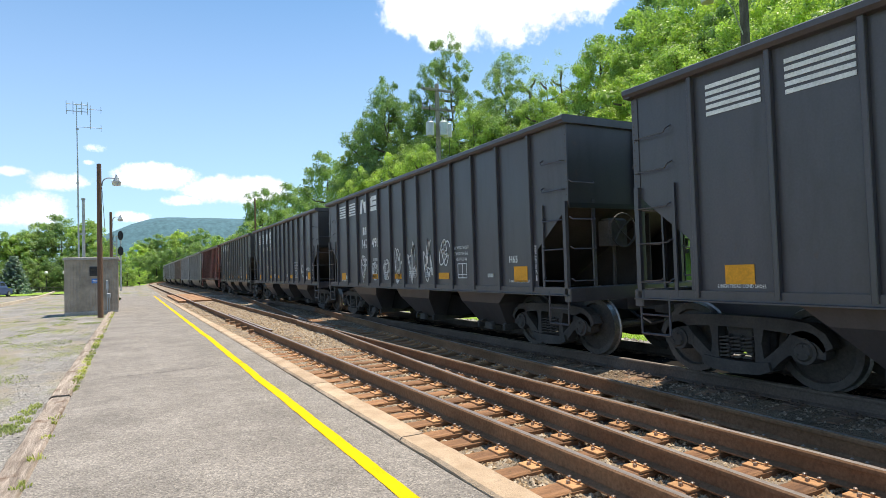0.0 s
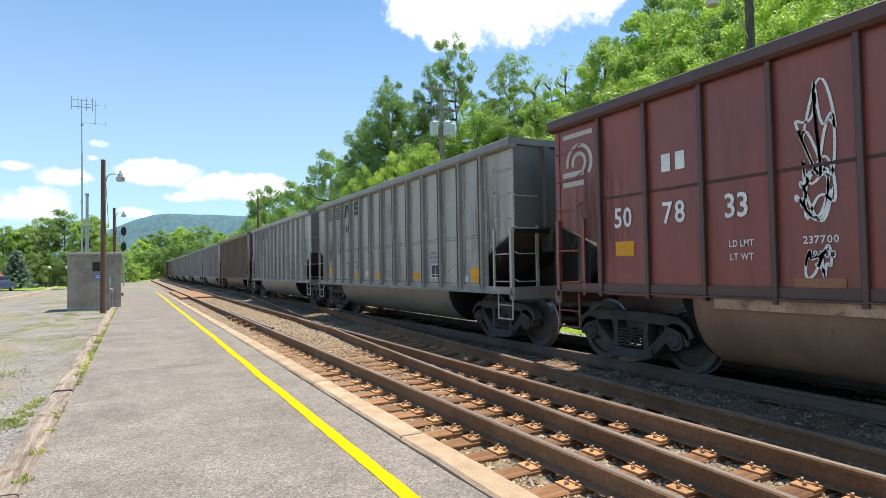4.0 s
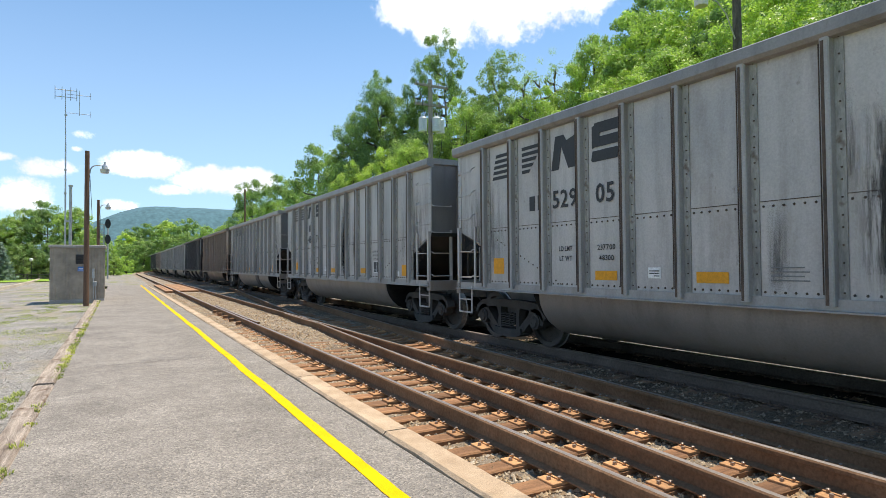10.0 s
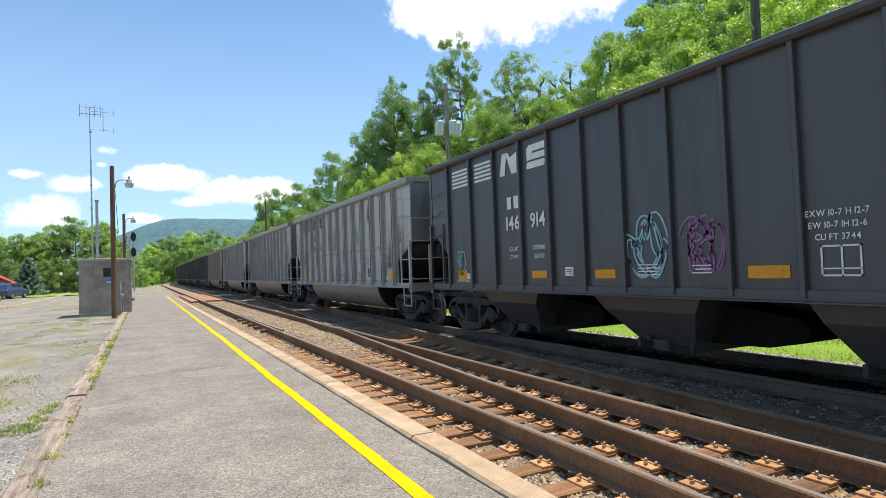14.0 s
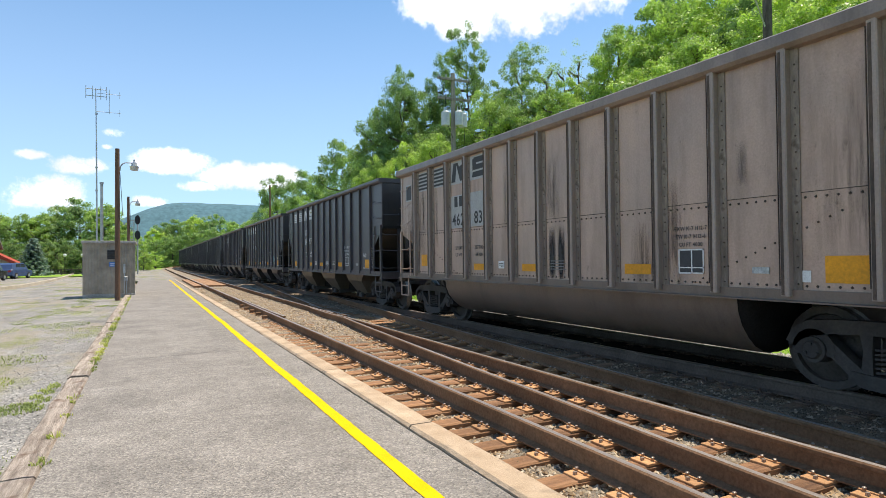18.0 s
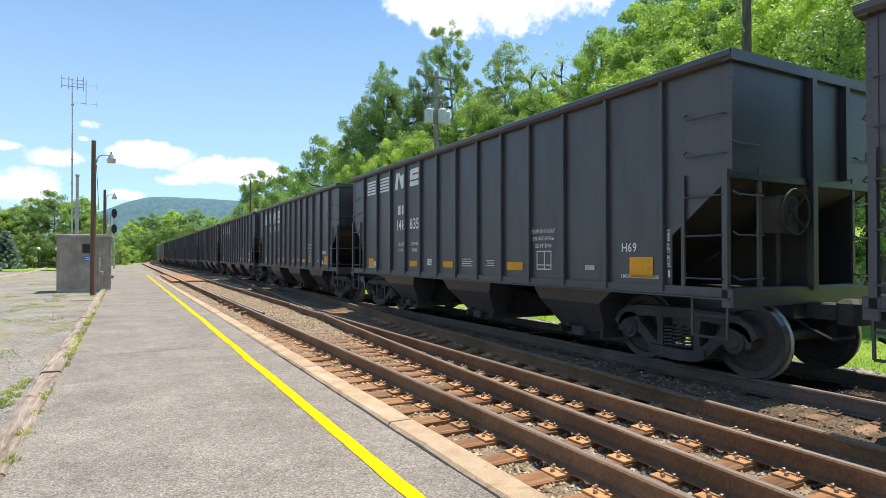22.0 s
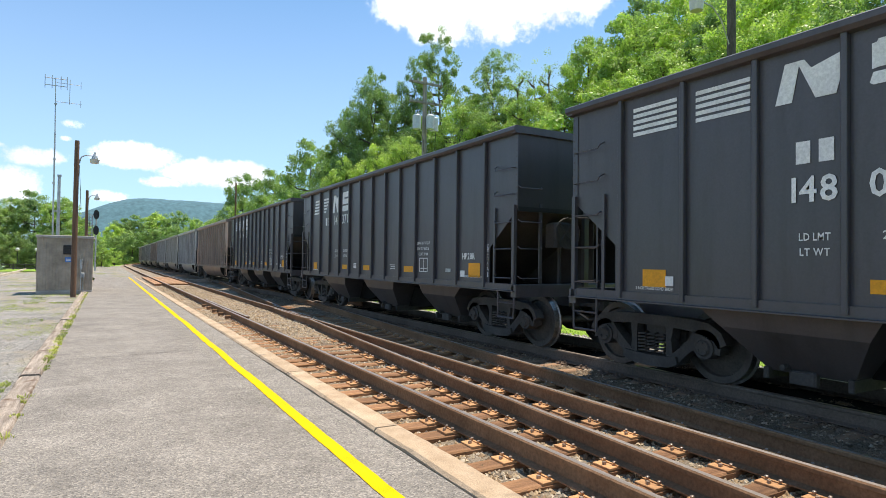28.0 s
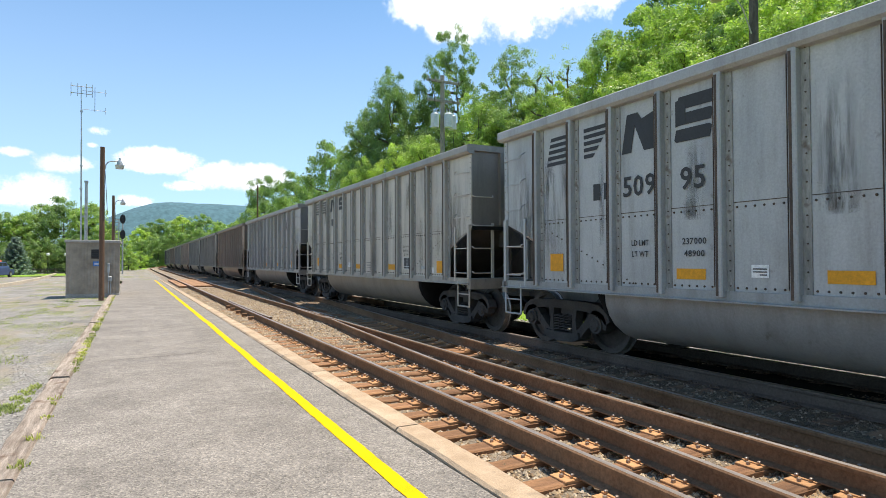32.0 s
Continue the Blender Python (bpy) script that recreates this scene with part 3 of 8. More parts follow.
def span(a, b, step):
    n = max(1, int(round((b - a) / step)))
    return [a + (b - a) * i / n for i in range(n + 1)]


# ---- ground, road, platform ----
def sheet(name, xs, ys, height, material, label, category, parent=None, kind="structure"):
    bm = BM()
    g = [[bm.verts.new((x, y, height(x, y))) for x in xs] for y in ys]
    for r0, r1 in zip(g, g[1:]):
        for i in range(len(xs) - 1):
            bm.faces.new((r0[i], r0[i + 1], r1[i + 1], r1[i]))
    ob = part(name, bm, material, parent, smooth=True)
    return tagged(ob, label, category, kind=kind) if parent is None else ob


def n3(x, y, s, seed=0.0):
    return noise.noise(Vector((x * s, y * s, seed)))


def ground_height(x, y):
    z = -0.42
    if x > 10.2:
        z += 0.14 + min(7.0, max(0.0, (x - 16) * 0.22)) + 0.25 * n3(x, y, 0.1)
    if x < -14:
        z += 0.1 * n3(x, y, 0.1)
    if x > 60 or y > 260:
        z += 0.6 * n3(x, y, 0.01)
    return z


xs = [-2600, -900, -300, -120] + span(-60, 60, 2.0) + [120, 300, 900, 2600]
ys = [-1200, -300, -80] + span(-30, 130, 2.5) + [160, 220, 320, 600, 1200, 2600, 4200]
sheet("ground", xs, ys, ground_height, M_GRASS, "grassy ground with bare earth patches", "ground")


def gravel_height(x, y):
    return -0.1 + 0.035 * n3(x, y, 0.5, 3.0) + 0.012 * n3(x, y, 3.0, 5.0) - 0.07 * max(0.0, min(1.0, (-3 - x) / 6))


sheet("gravel_lot", span(-30, -4, 1.0) + span(-3.7, -0.98, 0.17), span(-6, 0, 0.5) + span(0.3, 30, 0.3) + span(31, 62, 1.0) + span(66, 140, 4.0), gravel_height,
      M_GRAVEL, "grey gravel lot with sparse weeds", "gravel")


def path_height(x, y):
    return -0.03 + 0.05 * n3(x, y, 0.4) + 0.25 * math.exp(-((x + 0.3) / 1.6) ** 2 - ((y - 72) / 7) ** 2)


sheet("gravel_path", span(-1.4, 2.3, 0.35), span(55.6, 130, 1.2), path_height, M_GRAVEL, "gravel path beyond the platform's end", "path")


def platform():
    e = thing("platform", "low asphalt station platform with a yellow edge line", "platform", kind="structure")
    xs_, ys_ = span(-0.755, 2.17, 0.18), span(-6, 30, 0.25) + span(31, 56, 1.0)
    bm = BM()
    g = [[bm.verts.new((x, y, 0.006 * n3(x, y, 0.7) + 0.004 * n3(x, y, 2.5))) for x in xs_] for y in ys_]
    for r0, r1 in zip(g, g[1:]):
        for i in range(len(xs_) - 1):
            bm.faces.new((r0[i], r0[i + 1], r1[i + 1], r1[i]))
    for r0, r1 in zip(g, g[1:]):
        for i, s in ((0, 1), (-1, -1)):
            a, b = r0[i], r1[i]
            c, d = bm.verts.new(b.co - Vector((0, 0, 0.35))), bm.verts.new(a.co - Vector((0, 0, 0.35)))
            bm.faces.new((a, b, c, d) if s > 0 else (b, a, d, c))
    part("asphalt_surface", bm, M_ASPHALT, e, smooth=False)
    # painted line, a little uneven
    bm = BM()
    prev = None
    for y in span(-6, 55, 0.08):
        c = 1.697 + 0.012 * n3(0, y, 0.6, 8.0) + 0.016 * math.exp(-((y - 15.5) / 2.5) ** 2) - 0.0024 * max(0, y - 20)
        w0, w1 = [0.061 + 0.007 * n3(q, y, 2.2, 2.0) + 0.006 * n3(q, y, 9.0, 6.0) for q in (1, 5)]
        z = 0.006 + 0.006 * n3(c, y, 0.7) + 0.004 * n3(c, y, 2.5)
        cur = (bm.verts.new((c - w0, y, z)), bm.verts.new((c + w1, y, z)))
        if prev:
            bm.faces.new((prev[0], prev[1], cur[1], cur[0]))
        prev = cur
    part("yellow_line", bm, M_YELLOW, e, "worn yellow painted safety line")
    # frost cracks across the asphalt
    for y0, w in ((10.9, 0.012), (16.3, 0.014), (18.9, 0.008), (23.5, 0.018), (28.0, 0.014), (33.0, 0.02), (38.5, 0.02), (45.0, 0.03)):
        bm = BM()
        prev = None
        for x in span(-0.74, 2.1, 0.07):
            y = y0 + 0.10 * n3(x, y0, 0.8, y0) + 0.03 * n3(x, y0, 5.0, y0) + 0.12 * x
            ww = w * (0.6 + 0.8 * abs(n3(x, y0, 3.0, 7.0)))
            cur = (bm.verts.new((x, y - ww, 0.0115)), bm.verts.new((x, y + ww, 0.0115)))
            if prev:
                bm.faces.new((prev[0], cur[0], cur[1], prev[1]))
            prev = cur
        part("crack", bm, M_CRACK, e)
    # edge stones towards the track
    rnd = random.Random(5)
    y = -4.05
    while y < 55:
        ln = 3.0 + rnd.uniform(-0.12, 0.12)
        bm = BM()
        n = 10
        y0, y1 = y + 0.012, y + ln - 0.012
        prev = None
        for yy in span(y0, y1, 0.2):
            x0 = 2.185 + 0.012 * n3(0, yy, 1.5, 1.0) - 0.0045 * max(0, yy - 9)
            x1 = 2.455 + 0.014 * n3(0, yy, 1.1, 6.0) + 0.008 * n3(0, yy, 6.0, 9.0) - 0.0075 * max(0, yy - 9)
            z = 0.036 + 0.008 * n3(2, yy, 1.0, 3.0)
            c = 0.02 + 0.02 * abs(n3(3, yy, 2.0, 4.0)) + 0.03 * max(0.0, n3(7, yy, 1.3, 21.0) - 0.25)
            prof = [(x0, -0.34), (x0, z - c), (x0 + c, z), (x1 - c, z), (x1, z - c), (x1, -0.34)]
            cur = [bm.verts.new((px, yy, pz)) for px, pz in prof]
            if prev:
                for i in range(5):
                    bm.faces.new((prev[i], cur[i], cur[i + 1], prev[i + 1]))
            else:
                bm.faces.new(cur)
            prev = cur
        bm.faces.new(prev[::-1])
        part("edge_stone", bm, M_STONE, e)
        y += ln
    # old timbers on the other side
    y = -3.4
    while y < 46:
        ln = 4.25 + rnd.uniform(-0.2, 0.2)
        bm = BM()
        prev = None
        tilt = rnd.uniform(-0.012, 0.012)
        for yy in span(y + 0.015, y + ln - 0.015, 0.12):
            x0 = -1.015 + 0.02 * n3(0, yy, 1.3, 11.0) + 0.008 * n3(0, yy, 6.0, 12.0)
            x1 = -0.762 + 0.014 * n3(0, yy, 1.6, 13.0)
            zs = [0.012 + 0.018 * n3(k, yy, 2.2, 14.0) + tilt for k in range(4)]
            prof = [(x0, -0.3), (x0, zs[0] - 0.03), (x0 + 0.025, zs[0]), (x0 * 0.66 + x1 * 0.34, zs[1]), (x0 * 0.33 + x1 * 0.67, zs[2]), (x1 - 0.02, zs[3]), (x1, zs[3] - 0.025), (x1, -0.3)]
            cur = [bm.verts.new((px, yy, pz)) for px, pz in prof]
            if prev:
                for i in range(7):
                    bm.faces.new((prev[i], cur[i], cur[i + 1], prev[i + 1]))
            else:
                bm.faces.new(cur)
            prev = cur
        bm.faces.new(prev[::-1])
        part("edge_timber", bm, M_TIMBER, e)
        y += ln


M_CRACK = plain("asphalt_crack", (0.07, 0.066, 0.06), 0.95)
platform()


# ---- tracks ----
def ballast_height(x, y):
    z = -0.13 + 0.03 * n3(x, y, 2.0, 1.0) + 0.018 * n3(x, y, 7.0, 2.0)
    fill = max(0.0, min(1.0, (y - 10) / 7)) * (1.0 if 3.1 < x < 4.5 else 0.5 if x < 3 else 0.8)
    near = 0.045 if x > 6.1 else 0.034 - 0.03 * max(0.0, min(1.0, (11 - y) / 5))
    return z + near + 0.055 * fill * (0.4 if x > 6.1 else 1.0) - 0.08 * max(0.0, min(1.0, (5.9 - x) * (x - 5.2) * 6))


def ballast():
    ys_ = span(-25, 0, 1.2) + span(0.1, 26, 0.1) + span(26.4, 60, 0.5) + span(62, 230, 3.0)
    xs_ = span(2.3, 9.0, 0.11)
    bm = BM()
    g = [[bm.verts.new((x + (bend(y) if y > CURVE_Y else 0), y, ballast_height(x, y))) for x in xs_] for y in ys_]
    for r0, r1 in zip(g, g[1:]):
        for i in range(len(xs_) - 1):
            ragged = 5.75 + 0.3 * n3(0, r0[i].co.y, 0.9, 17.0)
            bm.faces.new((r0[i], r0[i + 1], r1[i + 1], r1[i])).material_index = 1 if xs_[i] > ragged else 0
    tagged(part("ballast_bed", bm, [M_BALLAST, M_DARKBALLAST]), "brown and darker brown crushed stone under the tracks", "ballast", kind="structure")


ballast()
# black sheet added between the rails to deepen the shade under the cars
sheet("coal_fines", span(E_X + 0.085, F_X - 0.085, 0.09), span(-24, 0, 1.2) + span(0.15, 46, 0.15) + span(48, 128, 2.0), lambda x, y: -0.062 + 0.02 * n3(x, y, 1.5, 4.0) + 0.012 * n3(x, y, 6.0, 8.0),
      M_COALSHADE, "added black sheet that deepens the shade under the train", "coal dust")

RAIL_PROF = [(-0.075, -0.18), (-0.075, -0.168), (-0.012, -0.15), (-0.009, -0.05), (-0.036, -0.04), (-0.037, -0.012), (-0.024, 0.0),
             (0.024, 0.0), (0.037, -0.012), (0.036, -0.04), (0.009, -0.05), (0.012, -0.15), (0.075, -0.168), (0.075, -0.18)]


def rail(name, xf, y0, y1, step, parent, label="", web=None):
    bm = BM()
    prev = None
    n = len(RAIL_PROF)
    for y in span(y0, y1, step):
        cur = [bm.verts.new((xf(y) + px, y, RZ + pz)) for px, pz in RAIL_PROF]
        if prev:
            for i in range(n):
                f = bm.faces.new((prev[i], cur[i], cur[(i + 1) % n], prev[(i + 1) % n]))
                f.material_index = 1 if i == 6 else 0
        else:
            bm.faces.new(cur)
        prev = cur
    bm.faces.new(prev[::-1])
    return part(name, bm, [web or M_RAIL, M_RAILTOP], parent, label)


def tie_mesh(x0, x1, rnd):
    bm = BM()
    xs_ = span(x0, x1, 0.3)
    prev = None
    w = 0.102
    for x in xs_:
        j = rnd.uniform(-0.006, 0.006)
        prof = [(-w, -0.26), (-w, -0.092 + j), (-w + 0.015, -0.077 + j), (w - 0.015, -0.077 + rnd.uniform(-0.005, 0.005)), (w, -0.094), (w, -0.26)]
        cur = [bm.verts.new((x, py, pz)) for py, pz in prof]
        if prev:
            for i in range(5):
                bm.faces.new((prev[i], prev[i + 1], cur[i + 1], cur[i]))
        else:
            bm.faces.new(cur[::-1])
        prev = cur
    bm.faces.new(prev)
    return bm


def plate_mesh():
    """A tie plate with its spikes."""
    bm = BM()
    box(bm, -0.2, 0.2, -0.095, 0.095, -0.078, -0.058, 0, 0.004)
    for sx_ in (-1, 1):
        box(bm, sx_ * 0.092 - 0.014, sx_ * 0.092 + 0.014, -0.095, 0.095, -0.06, -0.048, 0)
        for sy_ in (-0.055, 0.055):
            x = sx_ * 0.1
            box(bm, x - 0.01, x + 0.01, sy_ - 0.01, sy_ + 0.01, -0.06, -0.034, 0)
            box(bm, x - 0.014, x + 0.014, sy_ - 0.012, sy_ + 0.012, -0.036, -0.024, 1, 0.005)
        box(bm, sx_ * 0.16 - 0.012, sx_ * 0.16 + 0.012, -0.012, 0.012, -0.058, -0.035, 1)
    return bm


def tracks():
    near = thing("near_track", "rusty rails on worn wooden ties with a crossover", "railway track", kind="structure")
    far = thing("train_track", "dull dark rails on dark ties under the train", "railway track", kind="structure")
    rnd = random.Random(11)
    for nm, x0, par in (("rail", A_X, near), ("rail", C_X, near), ("rail", E_X, far), ("rail", F_X, far)):
        rail(nm, lambda y, x0=x0: x0 + bend(y), -22, 128, 10, par, web=M_DARKRAIL if par is far else None)
        rail(nm, lambda y, x0=x0: x0 + bend(y), 128, 225, 4, par, web=M_DARKRAIL if par is far else None)
    rail("crossover_rail", cross_b, -14, 42.4, 1.2, near)
    rail("crossover_rail", cross_d, -14, 42.4, 1.2, near)
    # check rail inside the platform-side rail and wing rails at the frogs
    rail("check_rail", lambda y: A_X + 0.115 + 0.05 * max(0, abs(y - 19.6) - 3.0), 15.8, 23.4, 0.5, near)
    rail("wing_rail", lambda y: C_X - 0.11 + 0.02 * abs(y - 16.0), 14.6, 18.2, 0.6, near)
    rail("wing_rail", lambda y: C_X + 0.13 + 0.02 * abs(y - 16.5), 15.2, 19.4, 0.6, near)
    rail("check_rail", lambda y: F_X - 0.115 - 0.05 * max(0, abs(y - 24) - 3.0), 20, 28, 0.5, far)
    bm = BM()
    for k in range(5):
        y = 17.1 + 1.15 * k
        box(bm, A_X - 0.2, A_X - 0.05, y - 0.05, y + 0.05, -0.07, 0.05, 0, 0.02)
    part("rail_brace", bm, M_RAIL, near)
    # ties
    pm = pm_far = None
    tie_meshes = {}
    rest = BM()
    y = -2.6
    k = 0
    while y < 128:
        d = cross_d(y)
        jx, jr = rnd.uniform(-0.06, 0.06), rnd.uniform(-1.2, 1.2)
        ends = 5.1 if y > 27 else min(6.05, max(5.1, math.floor((d + 0.5) * 4) / 4))
        for par, x0, x1, rails in ((near, 2.53, ends, [A_X, C_X] + ([cross_b(y)] if y < 24 else []) + ([d] if d < 6.0 else [])), (far, 6.2, 8.85, [E_X, F_X])):
            if y < 46:
                key = (x0, x1, k % 4)
                if key not in tie_meshes:
                    t = part("tie", tie_mesh(x0, x1, rnd), M_TIE if par is near else M_TRAINTIE, par)
                    tie_meshes[key] = t
                    t.matrix_basis = pose(jx, y, 0, 0, 0, jr)
                else:
                    t = again(tie_meshes[key], pose(jx, y, 0, 0, 0, jr), par)
                if y < 22:
                    used = []
                    for xr in rails:
                        if any(abs(xr - u) < 0.3 for u in used):
                            continue
                        used.append(xr)
                        if pm is None:
                            pm = part("tie_plate", plate_mesh(), [M_PLATE, M_SPIKE], t)
                            pm.matrix_basis = pose(xr - jx, 0, 0, 0, 0, -jr)
                        elif par is far:
                            if pm_far is None:
                                pm_far = part("tie_plate", plate_mesh(), [M_DARKPLATE, M_DARKPLATE], t)
                                pm_far.matrix_basis = pose(xr - jx, 0, 0, 0, 0, -jr)
                            else:
                                again(pm_far, pose(xr - jx, 0, 0, 0, 0, -jr), t)
                        else:
                            again(pm, pose(xr - jx, 0, 0, 0, 0, -jr), t)
            else:
                box(rest, x0 + jx, x1 + jx, y - 0.115, y + 0.115, -0.26, -0.078)
        y += 0.447 + rnd.uniform(-0.025, 0.025)
        k += 1
    o = part("distant_ties", rest, M_TIE, near)
    o["kind"] = "stuff"
    # crossing boards
    cr = thing("crossing_boards", "rust-brown timber boards laid between the rails", "track crossing", kind="structure")
    bm0 = None
    for x0, x1 in ((2.52, A_X - 0.1), (A_X + 0.12, C_X - 0.12)):
        n = 6 if x1 - x0 > 1 else 2
        w = (x1 - x0) / n
        for i in range(n):
            bm = BM()
            box(bm, x0 + i * w + 0.006, x0 + (i + 1) * w - 0.006, 39.6 + 0.1 * (i % 2), 53.5, -0.1, RZ - 0.055 + rnd.uniform(-0.008, 0.008), 0, 0.01)
            part("board", bm, M_BOARD, cr)
    bm = BM()
    box(bm, 4.75, 9.0, 45.6, 45.9, -0.1, 0.13, 0, 0.02)
    part("cross_board", bm, M_TIMBER, cr, "pale grey timber beam")


M_TRAINTIE = surface("sooty_tie", (0.12, 0.08, 0.052), (0.31, 0.185, 0.108), 1.4, 0.95, fine=20.0, bump_s=0.6, bump_d=0.012, stretch=(0.6, 7, 7), random_tone=0.25)
M_BOARD = surface("crossing_board", (0.26, 0.14, 0.07), (0.42, 0.24, 0.13), 1.2, 0.9, fine=18.0, bump_s=0.5, bump_d=0.01, stretch=(6, 0.5, 6), random_tone=0.15)
tracks()


def scatter_stones(name, count, x0, x1, y0, y1, small, large, material, label, height, seed, power=2.0):
    """Loose stones, each a knocked-about octahedron, in one mesh."""
    r = np.random.RandomState(seed)
    xs_ = r.uniform(x0, x1, count)
    ys_ = y0 + (y1 - y0) * r.uniform(0, 1, count) ** power
    base = np.array([(1, 0, 0), (0, 1, 0), (-1, 0, 0), (0, -1, 0), (0, 0, 1), (0, 0, -1)], float)
    fs = [(0, 1, 4), (1, 2, 4), (2, 3, 4), (3, 0, 4), (1, 0, 5), (2, 1, 5), (3, 2, 5), (0, 3, 5)]
    size = r.uniform(small, large, count)
    v = base[None] * size[:, None, None] * r.uniform(0.65, 1.25, (count, 6, 3))
    v += r.uniform(-0.35, 0.35, (count, 6, 3)) * size[:, None, None]
    a = r.uniform(0, 6.28, count)
    c, s = np.cos(a)[:, None], np.sin(a)[:, None]
    vx, vy = v[:, :, 0] * c - v[:, :, 1] * s, v[:, :, 0] * s + v[:, :, 1] * c
    zs = np.array([height(x, y) for x, y in zip(xs_, ys_)])
    out = np.stack([vx + xs_[:, None], vy + ys_[:, None], v[:, :, 2] * 0.75 + zs[:, None] + size[:, None] * 0.3], 2).reshape(-1, 3)
    faces = (np.arange(count)[:, None, None] * 6 + np.array(fs)[None]).reshape(-1, 3)
    me = bpy.data.meshes.new(name)
    me.from_pydata(out.tolist(), [], faces.tolist())
    me.materials.append(material)
    return tagged(new(name, me), label, "stones", kind="stuff")


def stone_material(name, tones):
    m, nt, b, out = nodes_of(name)
    geo = nt.nodes.new("ShaderNodeNewGeometry")
    n = len(tones)
    c = ramp_node(nt, geo.outputs["Random Per Island"], [(i / (n - 1), t) for i, t in enumerate(tones)]).outputs[0]
    n2 = noise_node(nt, 60.0, 4.0)
    c = mix_node(nt, 1.0, c, ramp_node(nt, n2.outputs["Fac"], [(0.3, (0.75,) * 3), (0.7, (1.2,) * 3)]).outputs[0], "MULTIPLY")
    nt.links.new(c, b.inputs["Base Color"])
    b.inputs["Roughness"].default_value = 0.9
    bump(nt, b, n2.outputs["Fac"], 0.3, 0.005)
    return m


M_ST_A = stone_material("ballast_stones", [(0.18, 0.12, 0.07), (0.4, 0.27, 0.145), (0.46, 0.37, 0.25), (0.57, 0.48, 0.36)])
M_ST_B = stone_material("sooty_stones", [(0.09, 0.07, 0.052), (0.22, 0.165, 0.115), (0.42, 0.34, 0.25)])
M_ST_C = stone_material("lot_gravel", [(0.22, 0.2, 0.18), (0.34, 0.32, 0.285), (0.46, 0.43, 0.39)])


def shoulder_height(x, y):
    return -0.1 - 0.1 * max(0.0, x - 9.0) + 0.03 * n3(x, y, 1.5)


sheet("ballast_shoulder", span(8.98, 10.6, 0.18), span(-25, 0, 2.0) + span(0.4, 40, 0.4) + span(42, 128, 4.0), shoulder_height, M_SHOULDER,
      "pale grey gravel shoulder beyond the train", "gravel")
scatter_stones("ballast_stones", 34000, 2.48, 5.6, 1.0, 38, 0.012, 0.03, M_ST_A, "loose tan and grey crushed stones between the ties", lambda x, y: ballast_height(x, y) - 0.005, 3)
scatter_stones("sooty_ballast_stones", 20000, 5.3, 8.3, 1.0, 30, 0.01, 0.026, M_ST_B, "loose brown and dark crushed stones", lambda x, y: ballast_height(x, y) - 0.005, 4)
scatter_stones("far_side_stones", 3500, 8.8, 10.6, 2.0, 34, 0.02, 0.05, M_ST_C, "grey crushed stones beside the far rail", shoulder_height, 6)
scatter_stones("gravel_stones", 12000, -4.4, -1.03, 4.0, 26, 0.005, 0.015, M_ST_C, "small loose grey gravel", gravel_height, 5, 1.6)


def grass(name, spots, label, seed, mat):
    """Tufts of bent blades at (x, y, radius, count, height)."""
    r = random.Random(seed)
    vs, fs = [], []
    for cx, cy, rad, cnt, h, zf in spots:
        for _ in range(cnt):
            a, d = r.uniform(0, 6.28), rad * math.sqrt(r.random())
            x, y = cx + d * math.cos(a), cy + d * math.sin(a)
            z = zf(x, y)
            hh = h * r.uniform(0.5, 1.2)
            la, ln = r.uniform(0, 6.28), hh * r.uniform(0.4, 1.6)
            w = 0.004 + 0.004 * r.random() + hh * 0.03
            px, py = -math.sin(la) * w, math.cos(la) * w
            dx, dy = math.cos(la) * ln, math.sin(la) * ln
            i = len(vs)
            vs += [(x - px, y - py, z - 0.01), (x + px, y + py, z - 0.01), (x + px * 0.7 + dx * 0.45, y + py * 0.7 + dy * 0.45, z + hh * 0.65),
                   (x - px * 0.7 + dx * 0.45, y - py * 0.7 + dy * 0.45, z + hh * 0.65), (x + dx, y + dy, z + hh)]
            fs += [(i, i + 1, i + 2, i + 3), (i + 3, i + 2, i + 4)]
    me = bpy.data.meshes.new(name)
    me.from_pydata(vs, [], fs)
    me.materials.append(mat)
    return tagged(new(name, me), label, "grass", kind="stuff")


